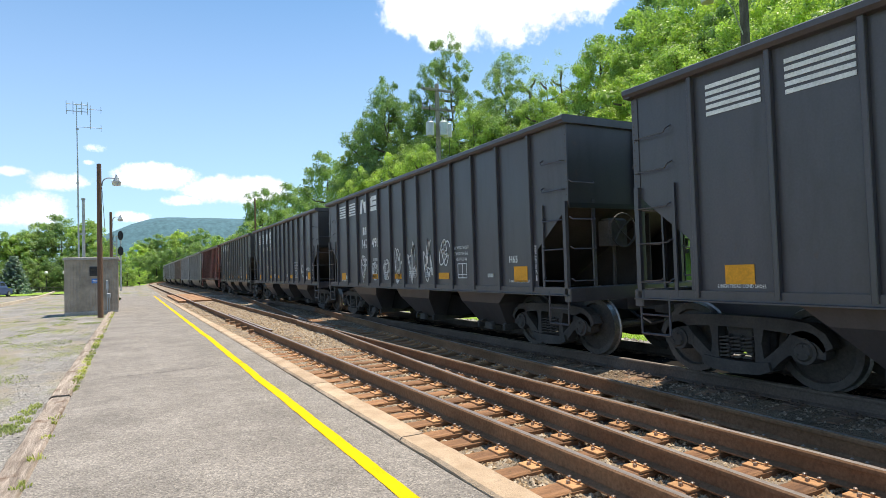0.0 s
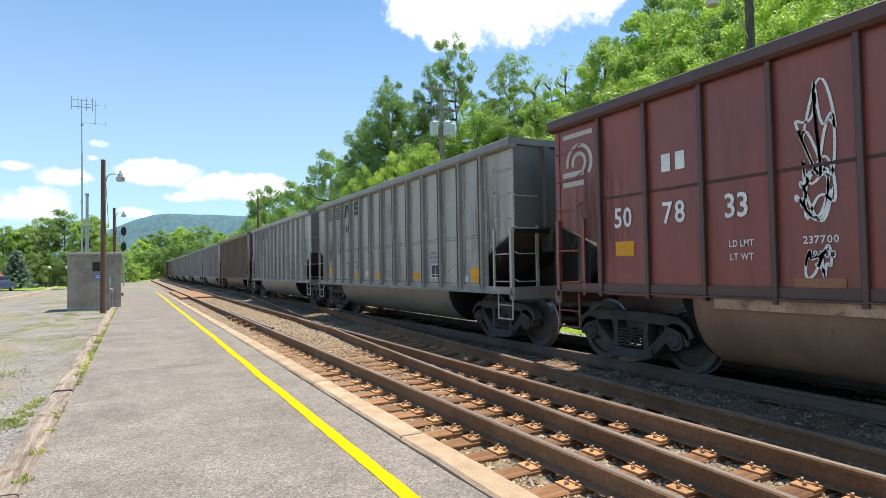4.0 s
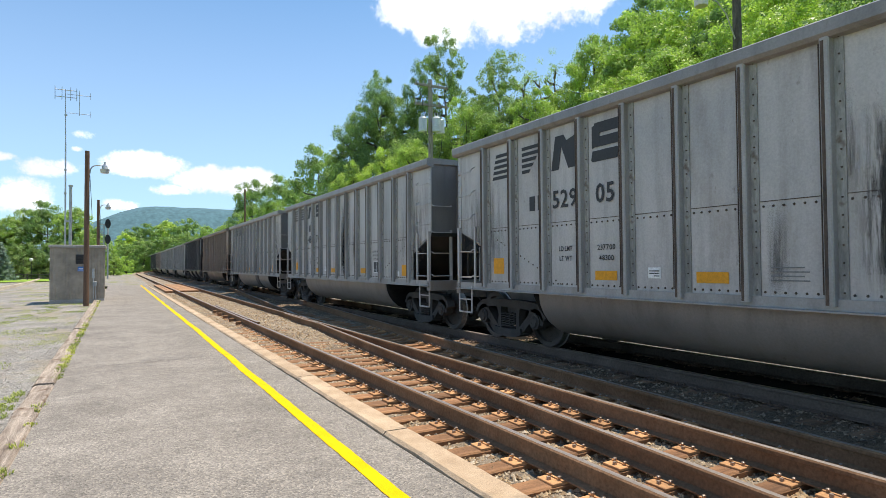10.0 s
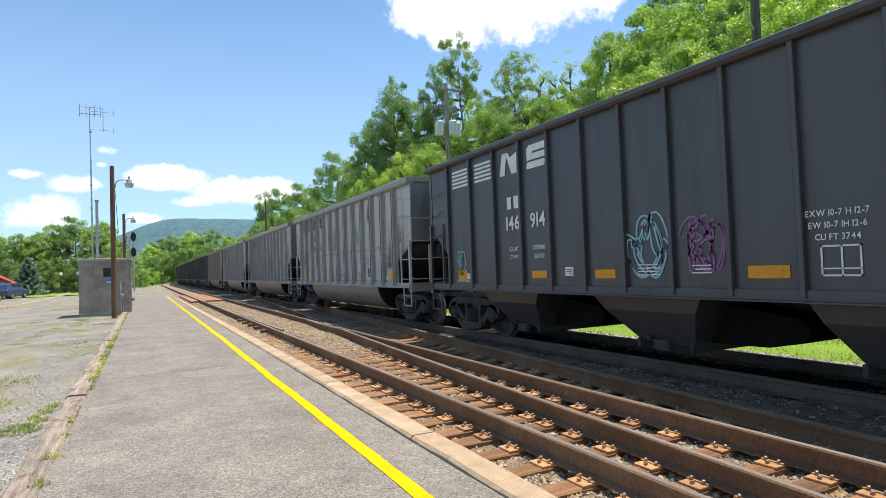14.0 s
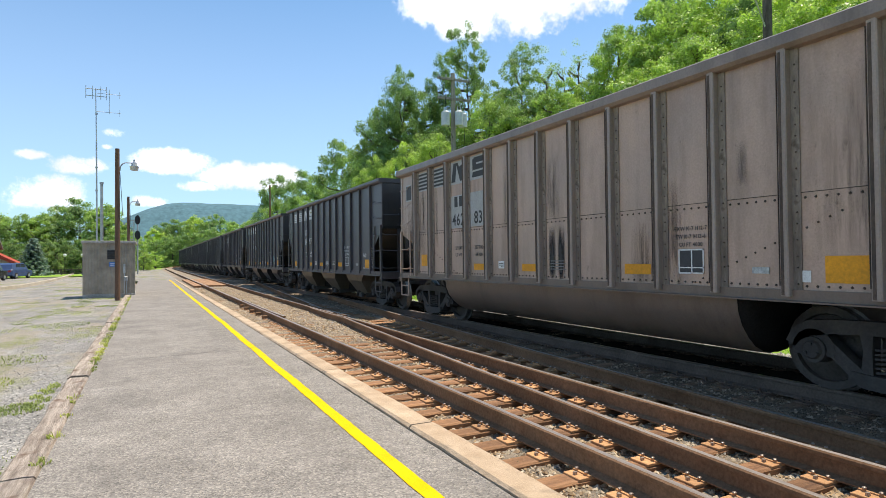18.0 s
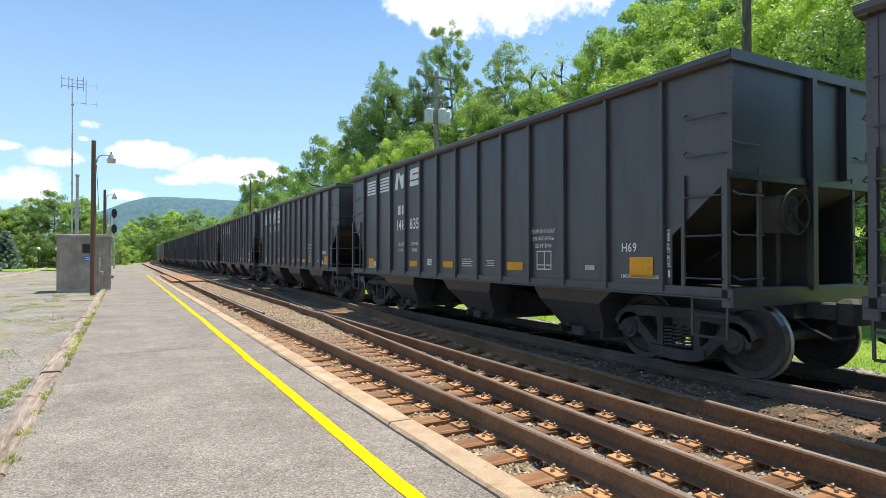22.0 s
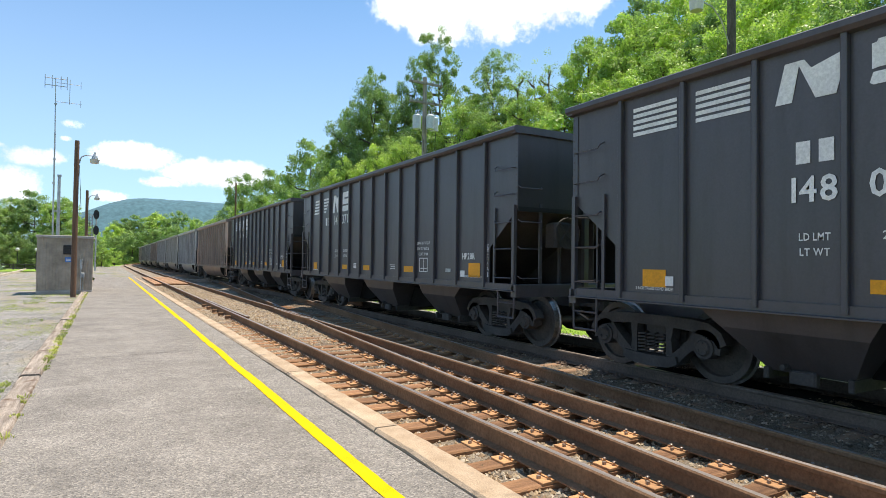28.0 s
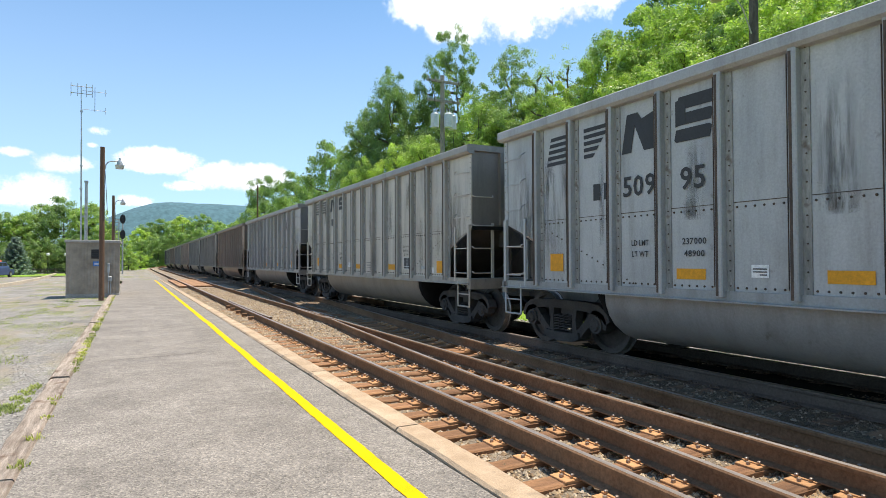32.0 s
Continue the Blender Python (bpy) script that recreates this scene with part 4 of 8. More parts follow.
def seams():
    r = random.Random(21)
    sp = []
    for i in range(420):
        y = r.uniform(5.5, 40)
        dens = 1.0 if 10 < y < 19 else 0.35 if y > 19 else 0.1
        if r.random() < dens:
            sp.append((-0.78 + r.uniform(-0.015, 0.015), y, 0.07, 22, r.uniform(0.02, 0.05), lambda x, y: 0.0))
    for y in (4.1, 5.7, 7.9):
        sp.append((-0.785, y, 0.03, 22, 0.04, lambda x, y: 0.0))
    grass("seam_grass", sp, "narrow line of green weeds along the timber edge", 1, M_BLADE)
    sp = []
    for i in range(90):
        x, y = r.uniform(-6, -1.15), r.uniform(6, 46)
        k = n3(x, y, 0.35, 40.0)
        if k > 0.02:
            sp.append((x, y, r.uniform(0.25, 0.8), 150, r.uniform(0.012, 0.03), gravel_height))
    for x, y, rr in ((-1.4, 8.3, 0.3), (-2.2, 10.2, 0.5), (-2.3, 12.5, 0.7), (-1.35, 26, 0.5), (-1.6, 31.5, 0.6), (-3.6, 41, 1.2), (-2.2, 19, 0.8)):
        sp.append((x, y, rr, 420, 0.035, gravel_height))
    for k in range(26):
        y = 20 + k * 0.6
        sp.append((-3.1 + (y - 20) * 0.075 + r.uniform(-0.3, 0.3), y, r.uniform(0.2, 0.5), 160, r.uniform(0.015, 0.03), gravel_height))
    for k in range(14):
        sp.append((-1.16 - r.random() * 0.12, 8.2 + k * 0.12, 0.08, 45, 0.03, gravel_height))
    grass("lot_weeds", sp, "low patchy weeds growing through the gravel", 2, M_BLADE)
    sp = []
    for i in range(420):
        x, y = r.uniform(10.5, 19), r.uniform(3, 40)
        sp.append((x, y, 0.7, 60, 0.06, lambda x, y: ground_height(x, y)))
    grass("mown_grass", sp, "bright green grass beyond the train", 3, M_LAWN)


seams()


# ---- the train ----
H_POSTS = [0.828, 1.657, 2.485, 3.365, 4.275, 5.26]
DIMS = {"H": (6.22, [-p for p in H_POSTS[::-1]] + [0.0] + H_POSTS), "G": (6.22, [(-6 + i) * 0.866 for i in range(13)])}
CENTRE = {"H": 6.17, "G": 6.22}  # from the front end of a car's share of the train to its middle
HALF, POSTS = DIMS["H"]          # half a car's body, and its side posts


def use(kind):
    global HALF, POSTS
    HALF, POSTS = DIMS[kind]


SILL, TOP = 1.06, 3.81           # over the rail heads
TRUCK_Y, AXLE = 5.12, 0.82
WHEELS = []


def side_sheet(bm, s, cut_c, cut_p):
    """One side of the body, cut away under the sloped ends."""
    p = POSTS[-1] + 0.12
    m, zm = (HALF + p) / 2, SILL + cut_p + 0.5 * (cut_c - cut_p)
    pts = [(-HALF, TOP - 0.02), (-HALF, SILL + cut_c), (-m, zm), (-p, SILL + cut_p), (-p, SILL), (p, SILL), (p, SILL + cut_p), (m, zm), (HALF, SILL + cut_c), (HALF, TOP - 0.02)]
    slab_x(bm, pts[::-1] if s > 0 else pts, s * 1.5, s * 1.485)


def rivet(bm, x, y, z, r):
    """A domed rivet head on the platform side of the car."""
    bmesh.ops.create_cone(bm, segments=7, radius1=r, radius2=r * 0.6, depth=0.014, cap_ends=True,
                          matrix=Matrix.Translation((x, y, z)) @ Matrix.Rotation(math.pi / 2 * (1 if x > 0 else -1), 4, "Y"))


def wheelset(parent, y):
    bm = BM()
    tube(bm, (-1.0, 0, 0), (1.0, 0, 0), 0.075, 0.075, 12)
    for s in (-1, 1):
        prof = [(-0.07, 0.1), (-0.06, 0.2), (-0.02, 0.36), (-0.065, 0.375), (-0.065, 0.457), (0.035, 0.462), (0.048, 0.49), (0.07, 0.485), (0.072, 0.38), (0.03, 0.36), (0.0, 0.2), (0.06, 0.12)]
        lathe_x(bm, [(-s * x, r) for x, r in prof], s * 0.752, 0, 0, 28, [0, 0, 0, 0, 1, 1, 0, 0, 0, 0, 0])
        for k in range(6):
            a = k * math.pi / 3
            lathe_hole = (s * 0.79, 0.27 * math.cos(a), 0.27 * math.sin(a))
            tube(bm, lathe_hole, (s * 0.795, lathe_hole[1], lathe_hole[2]), 0.02, 0.02, 6)
        tube(bm, (s * 0.98, 0, 0), (s * 1.0, 0, 0), 0.1, 0.1, 12)
    bmesh.ops.recalc_face_normals(bm, faces=bm.faces[:])
    o = part("wheelset", bm, [M_WHEEL, M_TREAD], parent)
    o.matrix_parent_inverse = Matrix.Translation((0, y, 0.457))
    WHEELS.append(o)
    return o


def truck(parent, y, side):
    t = new("truck")
    t.parent = parent
    t.location = (0, y, 0)
    for s in (-1, 1):
        bm = BM()
        # cast side frame: arched top chord, slanting struts, spring seat and pedestal jaws
        def bar(pts, hs, w=0.09):
            rings = []
            for i, (ya, za) in enumerate(pts):
                (y0, z0), (y1, z1) = pts[max(0, i - 1)], pts[min(len(pts) - 1, i + 1)]
                d = Vector((0, y1 - y0, z1 - z0)).normalized()
                n = Vector((0, -d.z, d.y)) * (hs[i] if isinstance(hs, tuple) else hs) / 2
                o, k = s * 1.0, 0.03
                rings.append([bm.verts.new((o + dx, ya + n.y * f, za + n.z * f)) for dx, f in ((-w, -1), (-w, 1), (w - k, 1), (w, 0.6), (w, -0.6), (w - k, -1))])
            for a, b in zip(rings, rings[1:]):
                for i in range(6):
                    bm.faces.new((a[i], a[(i + 1) % 6], b[(i + 1) % 6], b[i]))
            bm.faces.new(rings[0][::-1])
            bm.faces.new(rings[-1])
        bar([(-1.07, 0.5), (-1.0, 0.61), (-0.86, 0.685), (-0.62, 0.72), (-0.3, 0.735), (0.3, 0.735), (0.62, 0.72), (0.86, 0.685), (1.0, 0.61), (1.07, 0.5)],
            (0.12, 0.15, 0.17, 0.15, 0.14, 0.14, 0.15, 0.17, 0.15, 0.12), 0.1)
        bar([(-0.44, 0.245), (-0.3, 0.205), (0.0, 0.19), (0.3, 0.205), (0.44, 0.245)], (0.1, 0.14, 0.15, 0.14, 0.1), 0.14)
        for q in (-1, 1):
            bar([(q * 0.8, 0.62), (q * 0.66, 0.5), (q * 0.5, 0.36), (q * 0.38, 0.25)], (0.2, 0.14, 0.13, 0.15), 0.095)
            bar([(q * 0.3, 0.72), (q * 0.285, 0.5), (q * 0.3, 0.24)], (0.14, 0.08, 0.12), 0.09)
            bar([(q * (AXLE + 0.185 * math.sin(a)), 0.457 + 0.185 * math.cos(a)) for a in [-1.9 + 3.8 * i / 10 for i in range(11)]], 0.085, 0.1)
            tube(bm, (s * 0.9, q * AXLE, 0.457), (s * 1.12, q * AXLE, 0.457), 0.15, 0.14, 16)
            tube(bm, (s * 1.12, q * AXLE, 0.457), (s * 1.145, q * AXLE, 0.457), 0.105, 0.085, 14)
            for k in range(3):
                a = math.pi / 2 + k * 2.094
                tube(bm, (s * 1.13, q * AXLE + 0.065 * math.cos(a), 0.457 + 0.065 * math.sin(a)), (s * 1.155, q * AXLE + 0.065 * math.cos(a), 0.457 + 0.065 * math.sin(a)), 0.018, 0.018, 6)
        bmesh.ops.recalc_face_normals(bm, faces=bm.faces[:])
        sf = part("side_frame", bm, M_TRUCK, t)
        bm = BM()
        for k in (-0.15, 0.0, 0.15):
            pts = []
            for i in range(37):
                a = i / 36 * 6 * 2 * math.pi
                pts.append((s * 1.06 + 0.066 * math.cos(a), k + 0.066 * math.sin(a), 0.29 + 0.27 * i / 36))
            pipe(bm, pts, 0.015, 4)
        part("coil_spring", bm, M_TRUCK, sf)
        for q in (-1, 1):
            bm = BM()
            box(bm, s * 0.72 - 0.06, s * 0.72 + 0.06, q * (AXLE - 0.56) - 0.05, q * (AXLE - 0.56) + 0.05, 0.3, 0.6, 0, 0.015)
            part("brake_shoe", bm, M_TRUCK, t)
    bm = BM()
    box(bm, -1.0, 1.0, -0.19, 0.19, 0.44, 0.74, 0, 0.04)
    tube(bm, (0, 0, 0.7), (0, 0, 0.86), 0.22, 0.2, 14)
    part("bolster", bm, M_TRUCK, t)
    wheelset(t, AXLE)
    wheelset(t, -AXLE)
    return t


def coupler(parent, s):
    bm = BM()
    y0 = s * (HALF - 0.5)
    box(bm, -0.09, 0.09, min(y0, s * (HALF + 0.42)), max(y0, s * (HALF + 0.42)), 0.72, 0.92, 0, 0.02)
    box(bm, -0.17, 0.12, min(s * (HALF + 0.36), s * (HALF + 0.62)), max(s * (HALF + 0.36), s * (HALF + 0.62)), 0.68, 0.98, 0, 0.05)
    box(bm, 0.06, 0.2, min(s * (HALF + 0.3), s * (HALF + 0.5)), max(s * (HALF + 0.3), s * (HALF + 0.5)), 0.7, 0.96, 0, 0.04)
    o = part("coupler", bm, M_TRUCK, parent)
    bm = BM()
    pts = [(-0.25, s * (HALF - 0.1), 0.74), (-0.27, s * (HALF + 0.12), 0.62), (-0.2, s * (HALF + 0.35), 0.5), (-0.12, s * (HALF + 0.55), 0.56)]
    pipe(bm, pts, 0.025, 6)
    part("air_hose", bm, M_BLACK, o)


def ladder(parent, s, e, cut, name="ladder"):
    """Stiles, rungs and step at one corner. s: side, e: end."""
    bm = BM()
    x = s * 1.53
    yc, yo = e * (HALF - 0.03), e * (HALF - 0.62)
    ztop = SILL + cut
    box(bm, x - 0.03, x + 0.03, min(yc, yc - e * 0.07), max(yc, yc - e * 0.07), SILL - 0.05, ztop + 0.06)
    xa, xb = sorted((s * 1.5, s * 1.512))
    box(bm, xa, xb, min(yc + e * 0.03, yc - e * 0.07), max(yc + e * 0.03, yc - e * 0.07), ztop + 0.06, TOP - 0.15)
    box(bm, x - 0.012, x + 0.012, min(yo, yo - e * 0.05), max(yo, yo - e * 0.05), SILL - 0.02, ztop + 0.05)
    grabs = (0.16, 0.66, 1.12, 1.6, 2.05) if cut > 1.2 else (0.16, 0.66, 1.3, 1.75, 2.2)
    for zo in grabs:
        z = SILL + zo
        xx = x + s * 0.045
        lift = 0.05 if zo < cut else 0.09
        pipe(bm, [(x - s * 0.02, yc - e * 0.04, z), (xx, yc - e * 0.06, z), (xx, yo + e * 0.05, z), (xx, yo + e * 0.02, z + lift * 0.5), (x - s * 0.03, yo, z + lift)], 0.011 if zo < cut else 0.009, 5)
    # stirrup below the sill
    pipe(bm, [(x, yc - e * 0.02, SILL), (x, yc - e * 0.03, SILL - 0.52), (x, yo + e * 0.1, SILL - 0.52), (x, yo + e * 0.1, SILL)], 0.017, 6)
    pipe(bm, [(x, yc - e * 0.03, SILL - 0.27), (x, yo + e * 0.1, SILL - 0.27)], 0.014, 6)
    # rungs round the corner on the end
    xe = s * 1.0
    box(bm, xe - 0.03, xe + 0.03, min(e * HALF, e * (HALF - 0.03)), max(e * HALF, e * (HALF - 0.03)), SILL - 0.02, ztop + 0.1)
    for zo in (0.16, 0.66, 1.12, 1.7):
        z = SILL + zo
        ye = e * (HALF + 0.05)
        pipe(bm, [(s * 1.5, e * HALF, z + 0.04), (s * 1.47, ye, z), (xe + s * 0.02, ye, z), (xe, e * HALF, z + 0.04)], 0.011, 5)
    return part(name, bm, M_PAINT, parent)


def half_drum(bm, x, rx, rz, rows):
    """The lower half of a lying drum under the sill; rows of place along the car and how far it draws in."""
    rings = []
    for y, cut in rows:
        rings.append([bm.verts.new((x + rx * math.cos(math.pi + math.pi * i / 12), y, SILL - 0.05 + math.sin(math.pi + math.pi * i / 12) * (rz - cut))) for i in range(13)])
    for a, b in zip(rings, rings[1:]):
        for i in range(12):
            bm.faces.new((a[i], b[i], b[i + 1], a[i + 1]))
    bm.faces.new(rings[0])
    bm.faces.new(rings[-1][::-1])
    bmesh.ops.recalc_face_normals(bm, faces=bm.faces[:])


def build_car(kind):
    """A coal car standing on its track: the rail heads at z 0, the car's middle at y 0."""
    hop = kind == "hopper"
    use("H" if hop else "G")
    cut_c, cut_p = (1.35, 0.68) if hop else (1.08, 0.75)
    e = thing("coal_hopper_car" if hop else "coal_gondola_car", "coal car", "railway car")
    paint = []
    for s in (-1, 1):
        bm = BM()
        side_sheet(bm, s, cut_c, cut_p)
        side = part("side_sheet", bm, M_PAINT, e)
        paint.append(side)
        pm = None
        for i, y in enumerate(POSTS):
            if pm is None:
                bm = BM()
                if hop:
                    box(bm, -0.07, 0.0, -0.03, 0.03, SILL - 0.02, TOP - 0.1, 0, 0.008)
                else:
                    # hat-shaped post with a riveted flange on one side
                    box(bm, -0.014, 0.0, -0.125, -0.035, SILL, TOP - 0.18, 2)
                    box(bm, -0.1, 0.0, -0.035, 0.06, SILL - 0.01, TOP - 0.16, 0, 0.012)
                    box(bm, -0.105, -0.1, 0.012, 0.042, SILL, TOP - 0.2, 1)
                    box(bm, -0.1, -0.02, 0.06, 0.066, SILL + 0.1, TOP - 0.22, 1)
                    for k in range(17):
                        z = SILL + 0.12 + k * 0.152 + 0.02 * math.sin(k * 2.1)
                        bmesh.ops.create_cone(bm, segments=6, radius1=0.0095, radius2=0.007, depth=0.014, cap_ends=True,
                                              matrix=Matrix.Translation((-0.021, -0.085, z)) @ Matrix.Rotation(-math.pi / 2, 4, "Y"))
                    for f in bm.faces:
                        if len(f.verts) in (3, 6) or (abs(f.calc_center_median().x + 0.021) < 0.0071 and f.calc_area() < 0.001):
                            f.material_index = 1
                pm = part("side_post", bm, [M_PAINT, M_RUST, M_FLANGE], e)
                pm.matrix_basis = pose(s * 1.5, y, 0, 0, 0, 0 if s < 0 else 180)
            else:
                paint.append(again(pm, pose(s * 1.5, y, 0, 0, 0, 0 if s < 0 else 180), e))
            if i == 0:
                paint.append(pm)
        # top chord and side sill
        bm = BM()
        ch = 0.13 if hop else 0.19
        prof = [(s * 1.46, TOP - ch), (s * 1.59, TOP - ch + 0.01), (s * 1.63, TOP - ch + 0.05), (s * 1.63, TOP - 0.02), (s * 1.6, TOP), (s * 1.48, TOP), (s * 1.46, TOP - 0.02)]
        extrude_y(bm, prof if s < 0 else prof[::-1], -HALF - 0.05, HALF + 0.05)
        paint.append(part("top_chord", bm, M_PAINT, e))
        bm = BM()
        prof = [(s * 1.44, SILL - 0.07), (s * 1.6, SILL - 0.07), (s * 1.6, SILL - 0.055), (s * 1.54, SILL - 0.05), (s * 1.54, SILL + 0.06), (s * 1.44, SILL + 0.06)]
        extrude_y(bm, prof if s < 0 else prof[::-1], -HALF, HALF)
        paint.append(part("side_sill", bm, M_PAINT, e))
        if not hop and s < 0:
            # riveted seams along the sheets
            bm = BM()
            for i in range(len(POSTS) - 1):
                ya, yb = POSTS[i] + 0.11, POSTS[i + 1] - 0.11
                box(bm, -1.506, -1.5, ya - 0.01, yb + 0.01, SILL + 1.06, SILL + 1.068)
                for k in range(6):
                    y = ya + (yb - ya) * (k + 0.5) / 6
                    for z in (SILL + 1.01, SILL + 0.1):
                        rivet(bm, -1.507, y, z, 0.0145)
            for q in (-1, 1):
                for k in range(16):
                    y = q * (4.85 - 0.115 * k)
                    z = SILL + 0.85 - 0.05 * k
                    rivet(bm, -1.507, y, z, 0.013)
            paint.append(part("seam_rivet", bm, M_RUST, side))
            paint[-1]["kind"] = "stuff"
        # rivets up the corner
        bm = BM()
        for q in (-1, 1):
            for k in range(14):
                z = SILL + cut_c + 0.05 + k * 0.105
                y = q * (HALF - 0.03)
                rivet(bm, s * 1.507, y, z, 0.018)
        paint.append(part("corner_rivet", bm, M_RUST, side))
        paint[-1]["kind"] = "stuff"
    for q in (-1, 1):
        # end wall, slope sheet and end beams
        bm = BM()
        y = q * (HALF - 0.01)
        box(bm, -1.49, 1.49, min(y, y - q * 0.015), max(y, y - q * 0.015), SILL + cut_c - 0.02, TOP - 0.02)
        paint.append(part("end_wall", bm, M_PAINT, e))
        for xx, zz in ((0.0, SILL), (0.75, SILL + cut_c + 0.06)) if hop else ((-0.8, SILL + cut_c + 0.06), (0.0, SILL), (0.8, SILL + cut_c + 0.06)):
            bm = BM()
            box(bm, xx - 0.05, xx + 0.05, min(y, y + q * 0.08), max(y, y + q * 0.08), zz, TOP - 0.12)
            paint.append(part("end_post", bm, M_PAINT, e))
        bm = BM()
        box(bm, -1.5, 1.5, min(y, y + q * 0.03), max(y, y + q * 0.03), SILL + cut_c - 0.05, SILL + cut_c + 0.03)
        paint.append(part("end_rail", bm, M_PAINT, e))
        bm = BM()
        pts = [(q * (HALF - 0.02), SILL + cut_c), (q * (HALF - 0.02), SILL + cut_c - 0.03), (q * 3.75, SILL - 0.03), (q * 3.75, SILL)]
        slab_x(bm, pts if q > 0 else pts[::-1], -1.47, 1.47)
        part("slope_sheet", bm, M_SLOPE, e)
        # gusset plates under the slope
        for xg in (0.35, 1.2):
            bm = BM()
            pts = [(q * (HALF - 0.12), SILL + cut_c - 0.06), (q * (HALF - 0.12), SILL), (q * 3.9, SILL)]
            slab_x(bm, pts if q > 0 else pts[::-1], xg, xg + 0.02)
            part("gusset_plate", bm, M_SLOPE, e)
        bm = BM()
        prof_y0, prof_y1 = sorted((q * (HALF + 0.03), q * (HALF - 0.12)))
        box(bm, -1.56, 1.56, prof_y0, prof_y1, SILL - 0.16, SILL + 0.06, 0, 0.015)
        box(bm, -0.35, 0.35, min(q * 3.6, q * HALF), max(q * 3.6, q * HALF), 0.72, SILL - 0.02)
        paint.append(part("end_sill", bm, M_PAINT, e))
        bm = BM()
        prof = [(q * (HALF - 0.06), TOP - 0.13), (q * (HALF + 0.05), TOP - 0.12), (q * (HALF + 0.06), TOP), (q * (HALF - 0.06), TOP)]
        slab_x(bm, prof if q < 0 else prof[::-1], -1.6, 1.6)
        paint.append(part("end_chord", bm, M_PAINT, e))
        for s in (-1, 1):
            paint.append(ladder(e, s, q, cut_c))
        coupler(e, q)
        truck(e, q * TRUCK_Y, 1)
    # brake gear on one end
    bm = BM()
    yb = -(HALF + 0.12)
    seg = 16
    for i in range(seg):
        a, b = 2 * math.pi * i / seg, 2 * math.pi * (i + 1) / seg
        tube(bm, (-0.5 + 0.27 * math.cos(a), yb, SILL + 0.95 + 0.27 * math.sin(a)), (-0.5 + 0.27 * math.cos(b), yb, SILL + 0.95 + 0.27 * math.sin(b)), 0.016, 0.016, 5)
    for i in range(4):
        a = math.pi / 4 + i * math.pi / 2
        tube(bm, (-0.5, yb + 0.06, SILL + 0.95), (-0.5 + 0.27 * math.cos(a), yb, SILL + 0.95 + 0.27 * math.sin(a)), 0.012, 0.012, 5)
    bwheel = part("brake_wheel", bm, M_TRUCK, e)
    bm = BM()
    box(bm, -0.72, -0.32, -HALF - 0.06, -HALF + 0.25, SILL + 0.7, SILL + 1.15, 0, 0.04)
    tube(bm, (-0.5, -HALF + 0.1, SILL + 0.7), (-0.5, -HALF + 0.1, SILL - 0.1), 0.03, 0.03, 8)
    part("brake_gear_box", bm, M_TRUCK, e)
    bm = BM()
    box(bm, -0.4, 0.4, -HALF + 0.05, -HALF + 0.9, SILL - 0.04, SILL - 0.01)
    part("brake_platform", bm, M_TRUCK, e)
    bm = BM()
    tube(bm, (0.4, HALF - 0.3, SILL + 0.3), (0.4, HALF - 1.2, SILL + 0.3), 0.2, 0.2, 14)
    part("air_reservoir", bm, M_TRUCK, e)
    # centre sill
    bm = BM()
    box(bm, -0.17, 0.17, -HALF + 0.1, HALF - 0.1, 0.7, 0.98)
    part("centre_sill", bm, M_TRUCK, e)
    if hop:
        # reach of each pocket before and behind its middle, at the top, half way and at the gate
        for yc, t0, t1, m0, m1, l0, l1 in ((-3.42, 0.95, 1.0, 0.55, 0.85, 0.36, 0.6), (-0.08, 1.1, 0.95, 0.93, 0.69, 0.66, 0.26), (3.28, 1.1, 0.95, 0.93, 0.6, 0.66, 0.2)):
            bm = BM()
            top = [(-1.44, yc - t0), (1.44, yc - t0), (1.44, yc + t1), (-1.44, yc + t1)]
            mid = [(-1.38, yc - m0), (1.38, yc - m0), (1.38, yc + m1), (-1.38, yc + m1)]
            low = [(-1.08, yc - l0), (1.08, yc - l0), (1.08, yc + l1), (-1.08, yc + l1)]
            yl, half = yc + (l1 - l0) / 2, (l0 + l1) / 2
            rings = [[bm.verts.new((x, y, z)) for x, y in r] for r, z in ((low, 0.33), (mid, 0.78), (top, SILL))]
            for a, b in zip(rings, rings[1:]):
                for i in range(4):
                    bm.faces.new((a[i], a[(i + 1) % 4], b[(i + 1) % 4], b[i]))
            bm.faces.new(rings[0][::-1])
            bm.faces.new(rings[-1])
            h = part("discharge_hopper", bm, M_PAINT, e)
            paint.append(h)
            bm = BM()
            for q in (-1, 1):
                box(bm, -1.16, 1.16, yl + q * half - 0.03, yl + q * half + 0.03, 0.24, 0.37, 0, 0.01)
            box(bm, -1.2, -1.1, yl - 0.12, yl + 0.16, 0.24, 0.38, 0, 0.02)
            tube(bm, (-1.24, yl + 0.2, 0.4), (1.2, yl + 0.2, 0.4), 0.03, 0.03, 8)
            for k in (-0.4, 0.4):
                box(bm, k - 0.03, k + 0.03, yl - half - 0.04, yl + half + 0.04, 0.34, 0.5, 0, 0.01)
            part("hopper_gate", bm, M_TRUCK, h)
            if yc > -1:
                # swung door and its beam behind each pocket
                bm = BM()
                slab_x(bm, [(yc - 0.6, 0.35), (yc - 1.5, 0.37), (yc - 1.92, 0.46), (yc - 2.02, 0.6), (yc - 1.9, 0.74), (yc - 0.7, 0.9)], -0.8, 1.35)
                part("hopper_door", bm, M_COALSHADE, h)
